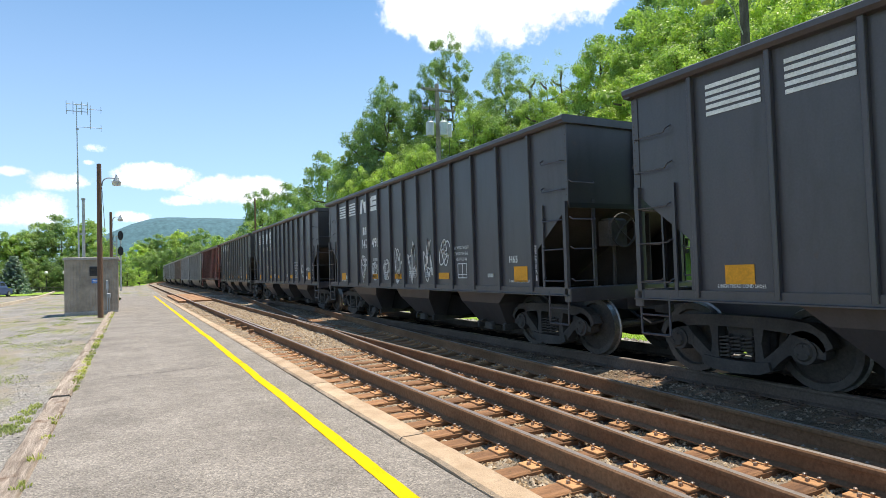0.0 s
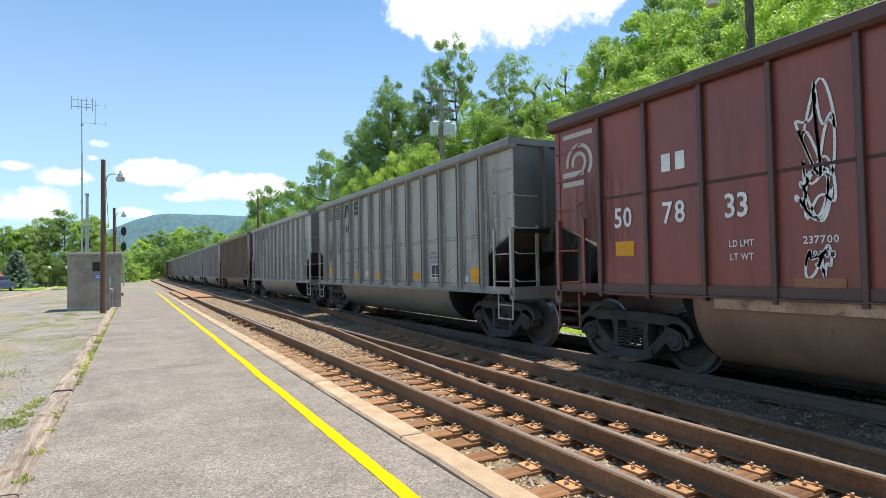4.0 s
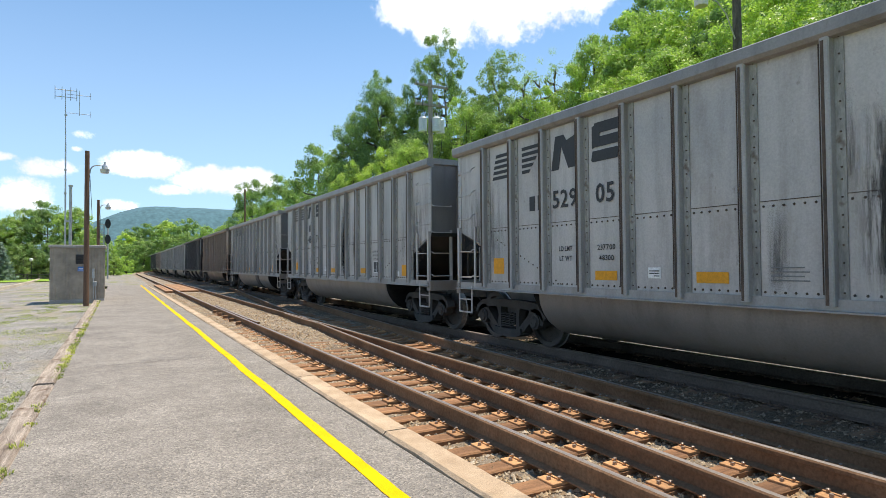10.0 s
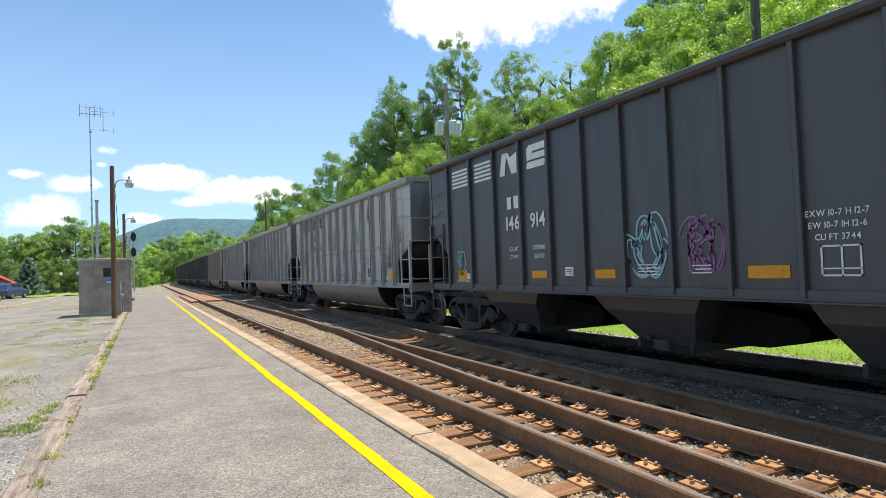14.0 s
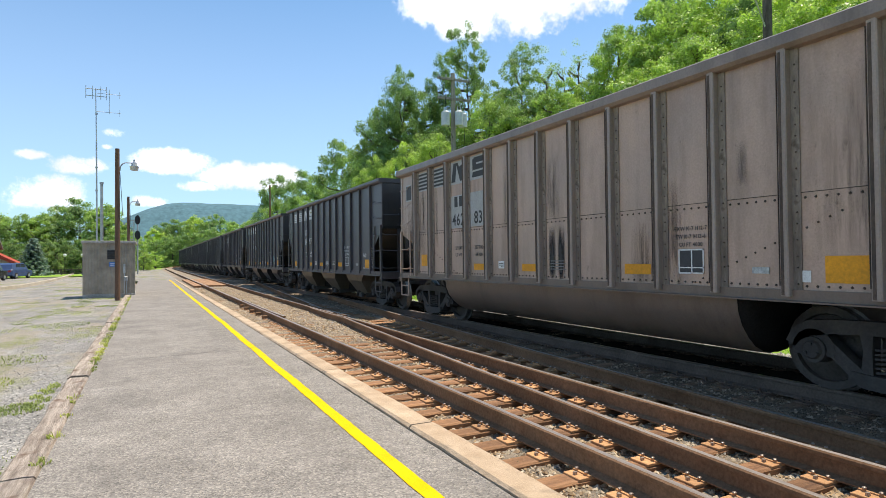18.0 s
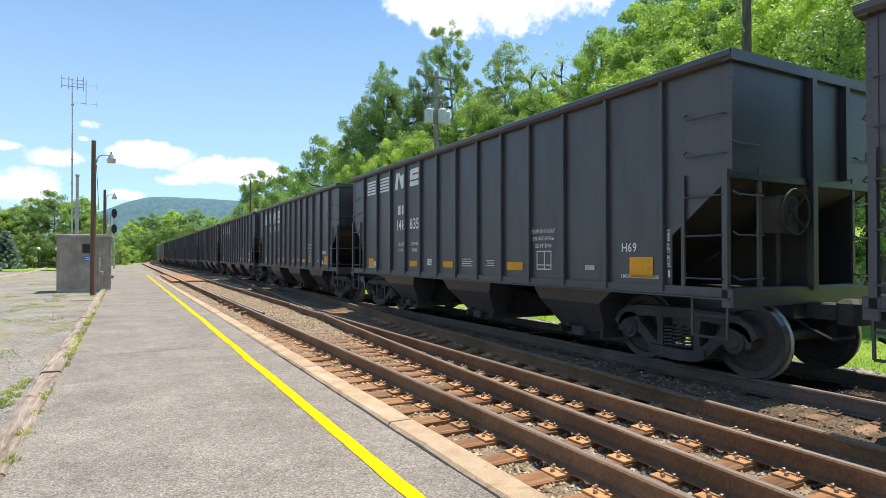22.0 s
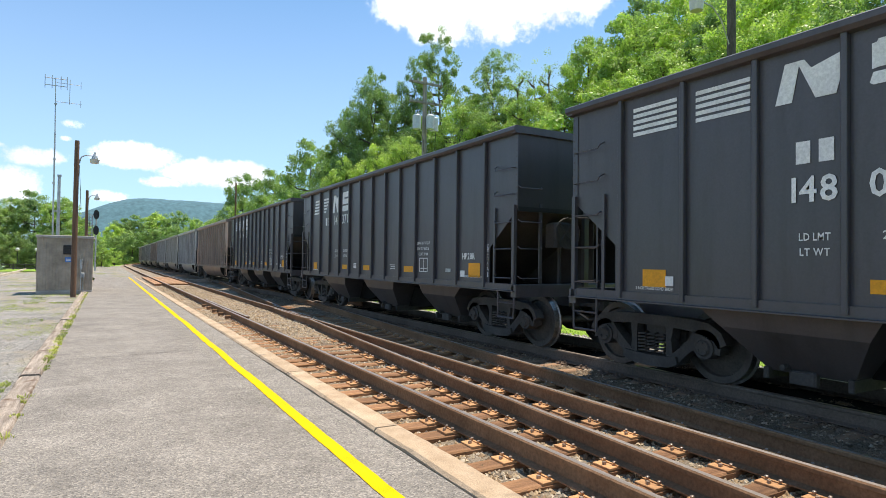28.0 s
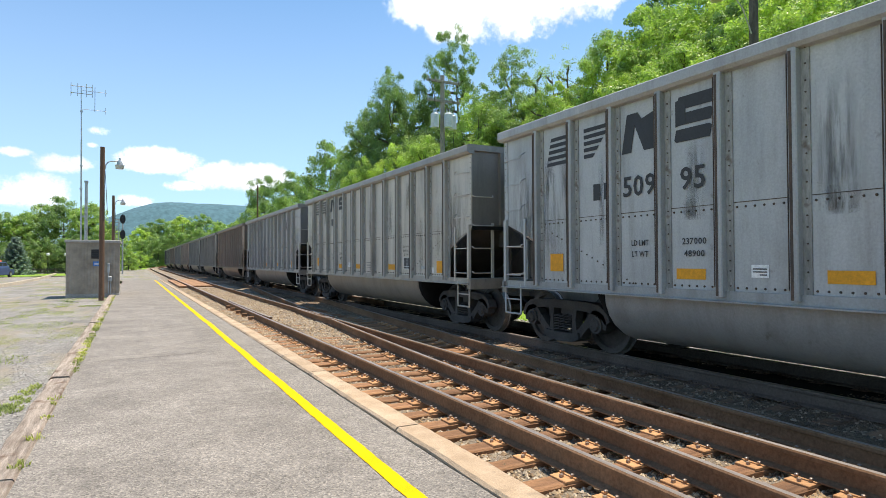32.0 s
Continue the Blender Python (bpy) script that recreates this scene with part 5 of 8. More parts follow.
        # floor ridges between the pockets
        for yc in (-1.78, 1.6):
            bm = BM()
            slab_x(bm, [(yc - 0.35, SILL - 0.02), (yc + 0.35, SILL - 0.02), (yc, SILL + 0.5)], -1.45, 1.45)
            part("floor_ridge", bm, M_SLOPE, e)
    else:
        for s in (-1, 1):
            bm = BM()
            rings = []
            for y, dz in ((-3.68, 0.03), (-3.62, 0.0), (3.62, 0.0), (3.68, 0.03)):
                ring = []
                for i in range(13):
                    a = math.pi + math.pi * i / 12
                    z = SILL - 0.05 + math.sin(a) * (0.71 - dz * 1.05)
                    ring.append(bm.verts.new((s * 0.82 + 0.68 * math.cos(a), y, z)))
                rings.append(ring)
            for a, b in zip(rings, rings[1:]):
                for i in range(12):
                    bm.faces.new((a[i], b[i], b[i + 1], a[i + 1]))
            bm.faces.new(rings[0])
            bm.faces.new(rings[-1][::-1])
            bmesh.ops.recalc_face_normals(bm, faces=bm.faces[:])
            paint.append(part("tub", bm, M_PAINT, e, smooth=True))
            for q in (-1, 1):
                # each tub ends in a near-black cap
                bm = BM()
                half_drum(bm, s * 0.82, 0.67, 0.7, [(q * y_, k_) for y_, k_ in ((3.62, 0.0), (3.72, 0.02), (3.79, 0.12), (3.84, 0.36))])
                part("tub_end", bm, M_COALSHADE, e, "near-black end of a tub", smooth=True)
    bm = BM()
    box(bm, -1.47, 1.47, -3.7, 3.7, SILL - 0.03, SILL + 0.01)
    part("floor_plate", bm, M_COALSHADE, e)
    for p in paint:
        p["painted"] = 1
    return e


def panel(i):
    """The middle of panel i, counted from the leading stripes' end."""
    edges = [HALF] + POSTS[::-1] + [-HALF]
    return (edges[i] + edges[i + 1]) / 2


def emblem(car, ink, style):
    """Speed stripes and two plain blocks, standing for the owner's mark."""
    for i, y in ((1, panel(1)), (2, panel(2))):
        bm = BM()
        for k in range(5):
            z = TOP - 0.255 - 0.086 * k if style != "slant" else TOP - 0.36 - 0.098 * k
            if style == "slant":
                if i == 1:
                    quad_y = [(y + 0.1 + 0.025 * k, z), (y + 0.12 + 0.025 * k, z - 0.058), (y - 0.395, z - 0.058), (y - 0.395, z)]
                else:
                    quad_y = [(y + 0.19, z), (y + 0.19, z - 0.058), (y - 0.39 + 0.085 * k + 0.05, z - 0.058), (y - 0.39 + 0.085 * k, z)]
            else:
                if POSTS[-1] > 5.2:
                    z = TOP - 0.27 - 0.08 * k
                quad_y = [(y + 0.3, z), (y + 0.3, z - 0.048), (y - 0.38, z - 0.048), (y - 0.38, z)]
            slab_x(bm, quad_y, -1.51, -1.505)
        part("speed_stripes", bm, ink, car)
    z0, z1 = (TOP - 0.66, TOP - 0.25) if style != "slant" else (TOP - 0.87, TOP - 0.34)
    y = panel(3) - (0.1 if POSTS[-1] > 5.2 else 0.06)
    bm = BM()
    slab_x(bm, [(y + 0.34, z0), (y + 0.24, z1), (y + 0.05, z1), (y - 0.02, z1 - 0.1), (y - 0.36, z1), (y - 0.25, z0), (y - 0.06, z0), (y + 0.1, z0 + 0.36), (y + 0.17, z0)], -1.51, -1.505)
    part("emblem_block", bm, ink, car)
    y = panel(4) - (0.04 if style == "slant" else 0.07)
    z1 += 0.03 if style == "slant" else 0.0
    bm = BM()
    h = z1 - z0
    slab_x(bm, [(y + 0.27, z0 + 0.35 * h), (y + 0.27, z1 - 0.08 * h), (y + 0.12, z1 - 0.02 * h), (y + 0.12, z0 + 0.4 * h)], -1.5115, -1.5065)
    for a, b, sh in ((0.0, 0.28, 0.02), (0.37, 0.63, 0.0), (0.72, 1.0, -0.02)):
        slab_x(bm, [(y + 0.24 + sh, z0 + a * h), (y + 0.27 + sh, z0 + (a + 0.05) * h), (y + 0.24 + sh, z0 + b * h), (y - 0.24 + sh, z0 + b * h), (y - 0.27 + sh, z0 + (b - 0.05) * h), (y - 0.24 + sh, z0 + a * h)], -1.51, -1.505)
    part("emblem_block", bm, ink, car)


def squiggle(bm, y, z, w, h, r, turns, mi=0, thick=0.022):
    """A looping spray-can line that spells nothing."""
    ph, ph2 = r.uniform(0, 6), r.uniform(0, 6)
    k1, k2 = r.uniform(1.2, 2.2), r.uniform(2.0, 3.4)
    prev = edge = None
    n = 60
    for i in range(n + 1):
        a = i / n * turns * 2 * math.pi
        py = y + w / 2 * (0.7 * math.cos(a + ph) + 0.35 * math.cos(k1 * a + ph2))
        pz = z + h / 2 * (0.7 * math.sin(a * 1.0 + ph) + 0.4 * math.sin(k2 * a))
        p = Vector((-1.509, py, pz))
        if prev is not None and (p - prev).length > 1e-4:
            d = (p - prev).normalized()
            nrm = Vector((0, -d.z, d.y)) * thick
            if edge is None:
                edge = (bm.verts.new(prev + nrm), bm.verts.new(prev - nrm))
            new_edge = (bm.verts.new(p + nrm), bm.verts.new(p - nrm))
            bm.faces.new((edge[0], edge[1], new_edge[1], new_edge[0])).material_index = mi
            edge = new_edge
        prev = p


def dress(car, spec, idx):
    """Stencils, reflectors and marks of one car."""
    kind, col, number, style = spec[:4]
    hop = kind == "H"
    use(kind)
    last = len(POSTS) - 1        # the panel before the end panel
    ink = M_D_WHITE if hop or style == "red" else M_D_BLACK
    r = random.Random(100 + idx)
    if style == "panel":
        for i, z0, z1 in ((3, SILL + 1.08, SILL + 1.79), (4, SILL + 1.08, SILL + 1.79), (3, TOP - 0.71, TOP - 0.22), (4, TOP - 0.71, TOP - 0.22), (1, TOP - 0.68, TOP - 0.23), (2, TOP - 0.68, TOP - 0.23)):
            bm = BM()
            patch(bm, panel(i) - 0.36, panel(i) + 0.36, z0, z1, -1.503)
            part("repainted_panel", bm, M_D_PANEL, car, "light grey repainted panel")
        bm = BM()
        y = panel(0)
        for (a, b, c, d) in ((0.18, 0.15, 2.2, 2.62), (-0.15, -0.18, 2.2, 2.62), (0.18, -0.18, 2.2, 2.23), (0.18, -0.18, 2.59, 2.62)):
            patch(bm, y + b, y + a, SILL + c - 0.3, SILL + d - 0.3, -1.503)
        frame_ = part("placard_frame", bm, M_D_PANEL, car)
        bm = BM()
        patch(bm, y - 0.15, y + 0.15, SILL + 1.93, SILL + 2.29, -1.503)
        part("placard", bm, M_BOXPAINT, frame_)
    if style == "red":
        bm = BM()
        for a, b in zip(POSTS, POSTS[1:]):
            box(bm, -1.512, -1.5, a + 0.035, b - 0.035, SILL + 1.37, SILL + 1.405)
        part("stiffener", bm, M_STIFF, car, "dark horizontal stiffener between the posts")
        for i, z, w, h, mt in ((7, 0.2, 0.5, 0.34, M_D_RUSTY), (7, 1.9, 0.5, 0.16, M_D_RUSTY), (7, 2.1, 0.5, 0.05, M_D_RUSTY), (4, 0.14, 0.5, 0.12, M_D_RUSTY), (6, 0.14, 0.5, 0.12, M_D_RUSTY), (9, 0.16, 0.5, 0.13, M_D_RUSTY), (1, 0.55, 0.34, 0.2, M_D_ORANGE), (last, 0.8, 0.46, 0.23, M_D_ORANGE)):
            bm = BM()
            patch(bm, panel(i) - w / 2, panel(i) + w / 2, SILL + z, SILL + z + h, -1.5065)
            part("reflector" if mt is M_D_ORANGE else "faded_panel", bm, mt, car)
        bm = BM()
        write(bm, "PRO 028-12", panel(last - 1) + 0.05, SILL + 0.55, 0.07, -1.509, centre=True, squeeze=0.9)
        part("shop_mark", bm, M_D_WHITE, car)
        bm = BM()
        for k in range(4):
            for a, b in ((0.22, 0.12), (0.09, 0.0), (-0.03, -0.07), (-0.1, -0.22 + 0.08 * (k == 2))):
                patch(bm, panel(last) + b, panel(last) + a, SILL + 0.72 - 0.085 * k, SILL + 0.745 - 0.085 * k, -1.508)
        part("small_print", bm, M_D_WHITE, car)
        for i, digits in zip((1, 2, 3), ("50", "78", "33")):
            bm = BM()
            write(bm, digits, panel(i), SILL + 0.95, 0.27, -1.512, centre=True, squeeze=0.85)
            part("car_number", bm, M_D_WHITE, car)
        # a double hoop over two bars, with a bar above for the owner's name
        bm = BM()
        y0, z0 = panel(0) - 0.05, TOP - 0.75
        for r0, r1, a0, a1 in ((0.3, 0.24, -40, 190), (0.17, 0.11, -60, 200)):
            arc = [math.radians(a0 + (a1 - a0) * i / 14) for i in range(15)]
            for a, b in zip(arc, arc[1:]):
                slab_x(bm, [(y0 - r0 * math.cos(a), z0 + r0 * math.sin(a)), (y0 - r0 * math.cos(b), z0 + r0 * math.sin(b)), (y0 - r1 * math.cos(b), z0 + r1 * math.sin(b)), (y0 - r1 * math.cos(a), z0 + r1 * math.sin(a))], -1.51, -1.505)
        for k in (0, 1):
            patch(bm, y0 - 0.1, y0 + 0.38, z0 - 0.2 - 0.15 * k, z0 - 0.12 - 0.15 * k, -1.507)
        patch(bm, y0 - 0.3, y0 + 0.36, z0 + 0.4, z0 + 0.47, -1.507)
        part("emblem_block", bm, M_D_FAINT2, car, "worn off-white painted emblem")
        bm = BM()
        half_drum(bm, -0.82, 0.686, 0.86, [(-2.92, 0.0), (-3.7, 0.0)])
        part("soot_band", bm, M_COALSHADE, car, "soot-blackened end of the tub", smooth=True).location.z = 0.08
        bm = BM()
        box(bm, -1.535, -1.48, -2.92, 3.36, SILL - 0.1, SILL + 0.025, 0, 0.008)
        part("tub_rim", bm, M_TAN, car, "tan strip along the upper edge of the tub")
    else:
        emblem(car, ink, "slant" if style == "slant" else "straight")
    # the owner's initials, as plain bars
    z_n = SILL + (1.21 if style != "panel" else 1.14) if not hop else SILL + 1.07
    if style == "slant":
        z_n += 0.45 if hop else 0.08
    cap = 0.27 if style == "slant" else 0.25
    bm = BM()
    sh = (0.19 if style == "slant" else 0.16) if hop else 0.04
    s4 = -0.06 if hop else -0.03
    yb = panel(3) - sh if style not in ("slant", "red") else panel(2)
    zb = z_n + (0.38 if hop else 0.4) if style != "slant" else z_n
    for k in (0.12, -0.1):
        yy = yb + (k if style != "slant" else k - 0.2)
        patch(bm, yy - 0.07, yy + 0.07, zb, zb + cap * 0.9, -1.507)
    part("owner_mark", bm, ink, car)
    if idx == 12:
        # a spill of soot down one panel and over the tub below it
        bm = BM()
        half_drum(bm, -0.82, 0.686, 0.716, [(panel(8) + 0.42, 0.0), (panel(8) - 0.42, 0.0)])
        part("soot_band", bm, M_BOXPAINT, car, "dark soot band over the tub", smooth=True)
    if number:
        for i, digits in zip((3, 4), number.split()):
            bm = BM()
            write(bm, digits, panel(i) + (-sh if i == 3 else s4), z_n, cap, -1.512, centre=True, squeeze=0.95)
            part("car_number", bm, ink, car)
    big, light = WEIGHTS.get(idx, ("229000", "57000") if hop else ("237700", "48300"))
    for k, (t3, t4) in enumerate(() if idx == 7 else (("LD LMT", big), ("LT WT", light))):
        for text, yy in ((t3, panel(3) - sh * 0.95), (t4, panel(4) + s4)):
            bm = BM()
            write(bm, text, yy, SILL + (0.68 if hop else 0.61) - 0.15 * k, 0.075, -1.509, centre=True, squeeze=0.8 if text == t3 else 1.0)
            part("weight_mark", bm, M_D_FAINT if idx in (7, 12, 13, 30) else ink, car)
    # reflectors
    spots = [(1, 0.3 if hop else 0.26, 0.16 if hop else 0.26, 0.22 if hop else 0.28), (4, 0.36, 0.2, 0.13), (6, 0.36, 0.2, 0.13), (9, 0.42, 0.2, 0.14), (last, 0.34, 0.16, 0.27)]
    if style == "red":
        spots = []
    if idx in REFLECT:
        spots = [q for q in spots if q[0] in (1, last)] + [(i, 0.36, 0.2, 0.13) for i in REFLECT[idx]]
    for i, w, z, h in spots:
        bm = BM()
        y = panel(i) + r.uniform(-0.05, 0.05)
        if i == last:
            y = panel(last) - 0.12
        patch(bm, y - w / 2 - 0.03, y + w / 2 + 0.03, SILL + z - 0.02, SILL + z + h - 0.02)
        part("reflector", bm, M_D_ORANGE, car, "orange reflective sheet")
        if idx in (6, 8, 15, 16) and i != last:
            bm = BM()
            patch(bm, y - w / 2 - 0.07, y + w / 2 + 0.07, SILL + z - 0.15, SILL + z + h + 0.04, -1.5045)
            part("primer_patch", bm, M_D_PRIMER, car, "pale blue-grey primer patch behind a reflector")
    if style != "red" and 5 not in REFLECT.get(idx, ()):
        bm = BM()
        y = panel(5)
        patch(bm, y - 0.1, y + 0.1, SILL + 0.22, SILL + 0.36)
        lab = part("routing_label", bm, M_D_WHITE, car, "small white routing label")
        bm = BM()
        for k in range(3):
            patch(bm, y - 0.08, y + (0.08 if k else 0.0), SILL + 0.245 + 0.032 * k, SILL + 0.258 + 0.032 * k, -1.512)
        part("label_print", bm, M_D_BLACK, lab)
    bm = BM()
    y = panel(last - 2) + (0.08 if hop else -0.04)
    z = SILL + 0.2
    for (a, b, c, d) in ((-0.19, 0.19, 0, 0.018), (-0.19, 0.19, 0.29, 0.308), (-0.19, -0.172, 0, 0.308), (0.172, 0.19, 0, 0.308), (-0.02, -0.002, 0, 0.308), (-0.19, 0.19, 0.07, 0.084)):
        patch(bm, y + a, y + b, z + c, z + d, -1.508)
    stencil = part("test_stencil", bm, M_D_WHITE, car, "white boxed test stencil")
    if not hop:
        bm = BM()
        patch(bm, y - 0.17, y + 0.17, z + 0.018, z + 0.29, -1.5045)
        part("stencil_ground", bm, M_BOXPAINT, stencil)
    for k, text in enumerate(() if style == "red" else ("EXW 10-7 H 12-7", "EW 10-7 IH 12-6", "CU FT 3744" if hop else "CU FT 4000")):
        bm = BM()
        write(bm, text, panel(last - 2) + (0.1 if hop else -0.04), SILL + (0.8 if hop else 0.74) - (0.12 if hop else 0.1) * k, 0.062 if hop else 0.05, -1.509, centre=True, squeeze=0.9)
        part("size_mark", bm, ink, car)
    bm = BM()
    y = panel(last - 1) - 0.1
    box(bm, -1.515, -1.5, y - 0.1, y + 0.1, SILL + 0.22, SILL + 0.29)
    part("id_tag", bm, M_GALV, car)
    bm = BM()
    for k in range(4):
        if (style != "slant" or not hop) and 7 not in REFLECT.get(idx, ()):
            patch(bm, panel(7) - 0.2 + 0.05 * (k % 2), panel(7) + 0.2, SILL + 0.22 + 0.045 * k, SILL + 0.234 + 0.045 * k, -1.508)
    for k in range(3 if hop else 0):
        patch(bm, panel(8) - 0.14, panel(8) + 0.14 - 0.05 * (k % 2), SILL + 0.24 + 0.045 * k, SILL + 0.254 + 0.045 * k, -1.508)
    if len(bm.verts):
        part("small_print", bm, ink if hop else M_D_FAINT, car)
    else:
        bm.free()
    bm = BM()
    if hop and style == "straight":
        patch(bm, panel(1) - 0.34, panel(1) - 0.22, SILL + 0.16, SILL + 0.28, -1.508)
    else:
        patch(bm, panel(last) + 0.22, panel(last) + 0.38, SILL + 0.14, SILL + 0.26, -1.508)
    if idx:
        part("small_tag", bm, M_D_WHITE, car, "small white tag")
    else:
        bm.free()
    if hop:
        bm = BM()
        write(bm, "2 INCH TREAD COND SHOES", panel(1) - 0.05, SILL + 0.1, 0.04, -1.509, centre=True, squeeze=0.75)
        part("shoe_mark", bm, ink, car)
    if len(spec) > 5 and spec[5]:
        bm = BM()
        write(bm, spec[5], panel(last) + 0.08, SILL + (0.24 if style == "red" else 0.48), 0.12, -1.509, centre=True, squeeze=0.9)
        part("class_mark", bm, ink, car)
        if hop:
            bm = BM()
            write(bm, "JACK LIFT HERE", POSTS[0] - 0.1, SILL + 0.28, 0.05, -1.508, up=True, squeeze=0.9)
            patch(bm, POSTS[0] - 0.1, POSTS[0] - 0.07, SILL + 0.16, SILL + 0.25, -1.508)
            part("jacking_mark", bm, ink, car)
            bm = BM()
            write(bm, "2 INCH TREAD COND SHOES", panel(last) - 0.1, SILL + 0.13, 0.045, -1.509, centre=True, squeeze=0.75)
            part("shoe_mark", bm, ink, car)
    for (i, mt, n, hi, ln) in STREAKS.get(idx, ()):
        bm = BM()
        w = min(0.36, 0.09 + 0.012 * n)
        y = panel(i) + r.uniform(-0.36 + w, 0.36 - w) * 0.8
        z1 = SILL + hi
        patch(bm, y - w, y + w, max(SILL + 0.07, z1 - ln), z1, -1.5035)
        part("grime_streak", bm, mt, car, "dark vertical run marks")
    if not hop:
        # every gondola has its own few runs of soot and rust
        for k in range(0 if idx in (4, 7) else 7 if spec[3] == "panel" else 5):
            bm = BM()
            w = r.uniform(0.05, 0.24)
            y = panel(r.choice((0, 1, 2, 5, 6, 7, 8, 9, 10, 11, 12))) + r.uniform(-0.38 + w, 0.38 - w)
            z1 = SILL + r.uniform(0.9, 2.5)
            patch(bm, y - w, y + w, max(SILL + 0.07, z1 - r.uniform(0.5, 1.8)), z1, -1.5032)
            part("grime_streak", bm, (M_RUSTRUN, M_FAINTRUN, M_FAINTRUN)[(k + idx) % 3], car, "faint vertical run marks")
        # soot thrown up round the open ends
        for q in (-1, 1):
            bm = BM()
            ya, yb_ = sorted((q * (HALF - 0.02), q * (POSTS[-1] - 0.7)))
            patch(bm, ya, yb_, SILL + 0.3, SILL + r.uniform(1.7, 2.4), -1.5036)
            part("end_soot", bm, M_FAINTRUN, car, "sooty film near the open end")
    for (i, ya, yb_, za, zb_, mt, lab) in PATCHES.get(idx, ()):
        bm = BM()
        pts = []
        n = 26
        for k in range(n):
            a = 2 * math.pi * k / n
            c, s_ = math.cos(a), math.sin(a)
            q = 1 / max(abs(c), abs(s_)) ** 0.88
            wob = 1 + r.uniform(-0.035, 0.035)
            pts.append((panel(i) + (ya + yb_) / 2 - (yb_ - ya) / 2 * c * q * wob, SILL + (za + zb_) / 2 + (zb_ - za) / 2 * s_ * q * wob))
        slab_x(bm, pts[::-1], -1.5045, -1.502)
        part("painted_patch", bm, mt, car, lab)
    tags = spec[4] if len(spec) > 4 else ()
    for (i, ztag, w, h, mt) in tags:
        for _ in range(2 if w < 0.7 else 3):
            bm = BM()
            squiggle(bm, panel(i) + r.uniform(-0.08, 0.08), SILL + ztag, w * r.uniform(0.7, 1), h, r, 1.6, 0, 0.014)
            part("spray_scrawl", bm, mt, car, "looping spray-painted scrawl")


BLK = (0.06, 0.056, 0.065)
BLK_OLD = (0.088, 0.083, 0.081)
GREY_A, GREY_B, GREY_C = (0.475, 0.451, 0.44), (0.465, 0.44, 0.429), (0.455, 0.431, 0.419)
GREY_D, GREY_E, GREY_F = (0.42, 0.43, 0.435), (0.38, 0.35, 0.315), (0.33, 0.31, 0.285)
BRN_A, BRN_B, BRN_C = (0.365, 0.255, 0.195), (0.46, 0.32, 0.252), (0.48, 0.335, 0.26)
RED = (0.26, 0.06, 0.047)
END_DARK = (0.03, 0.028, 0.026)
NEAR_BLACK = (0.011, 0.0105, 0.01)
W5 = tuple((i, z, 0.5, h, M_D_WHITE) for i, z, h in ((3, 0.45, 0.75), (4, 0.4, 0.5), (5, 0.48, 0.6), (6, 0.52, 0.85), (7, 0.6, 1.0), (8, 0.58, 0.95), (9, 0.75, 0.55)))
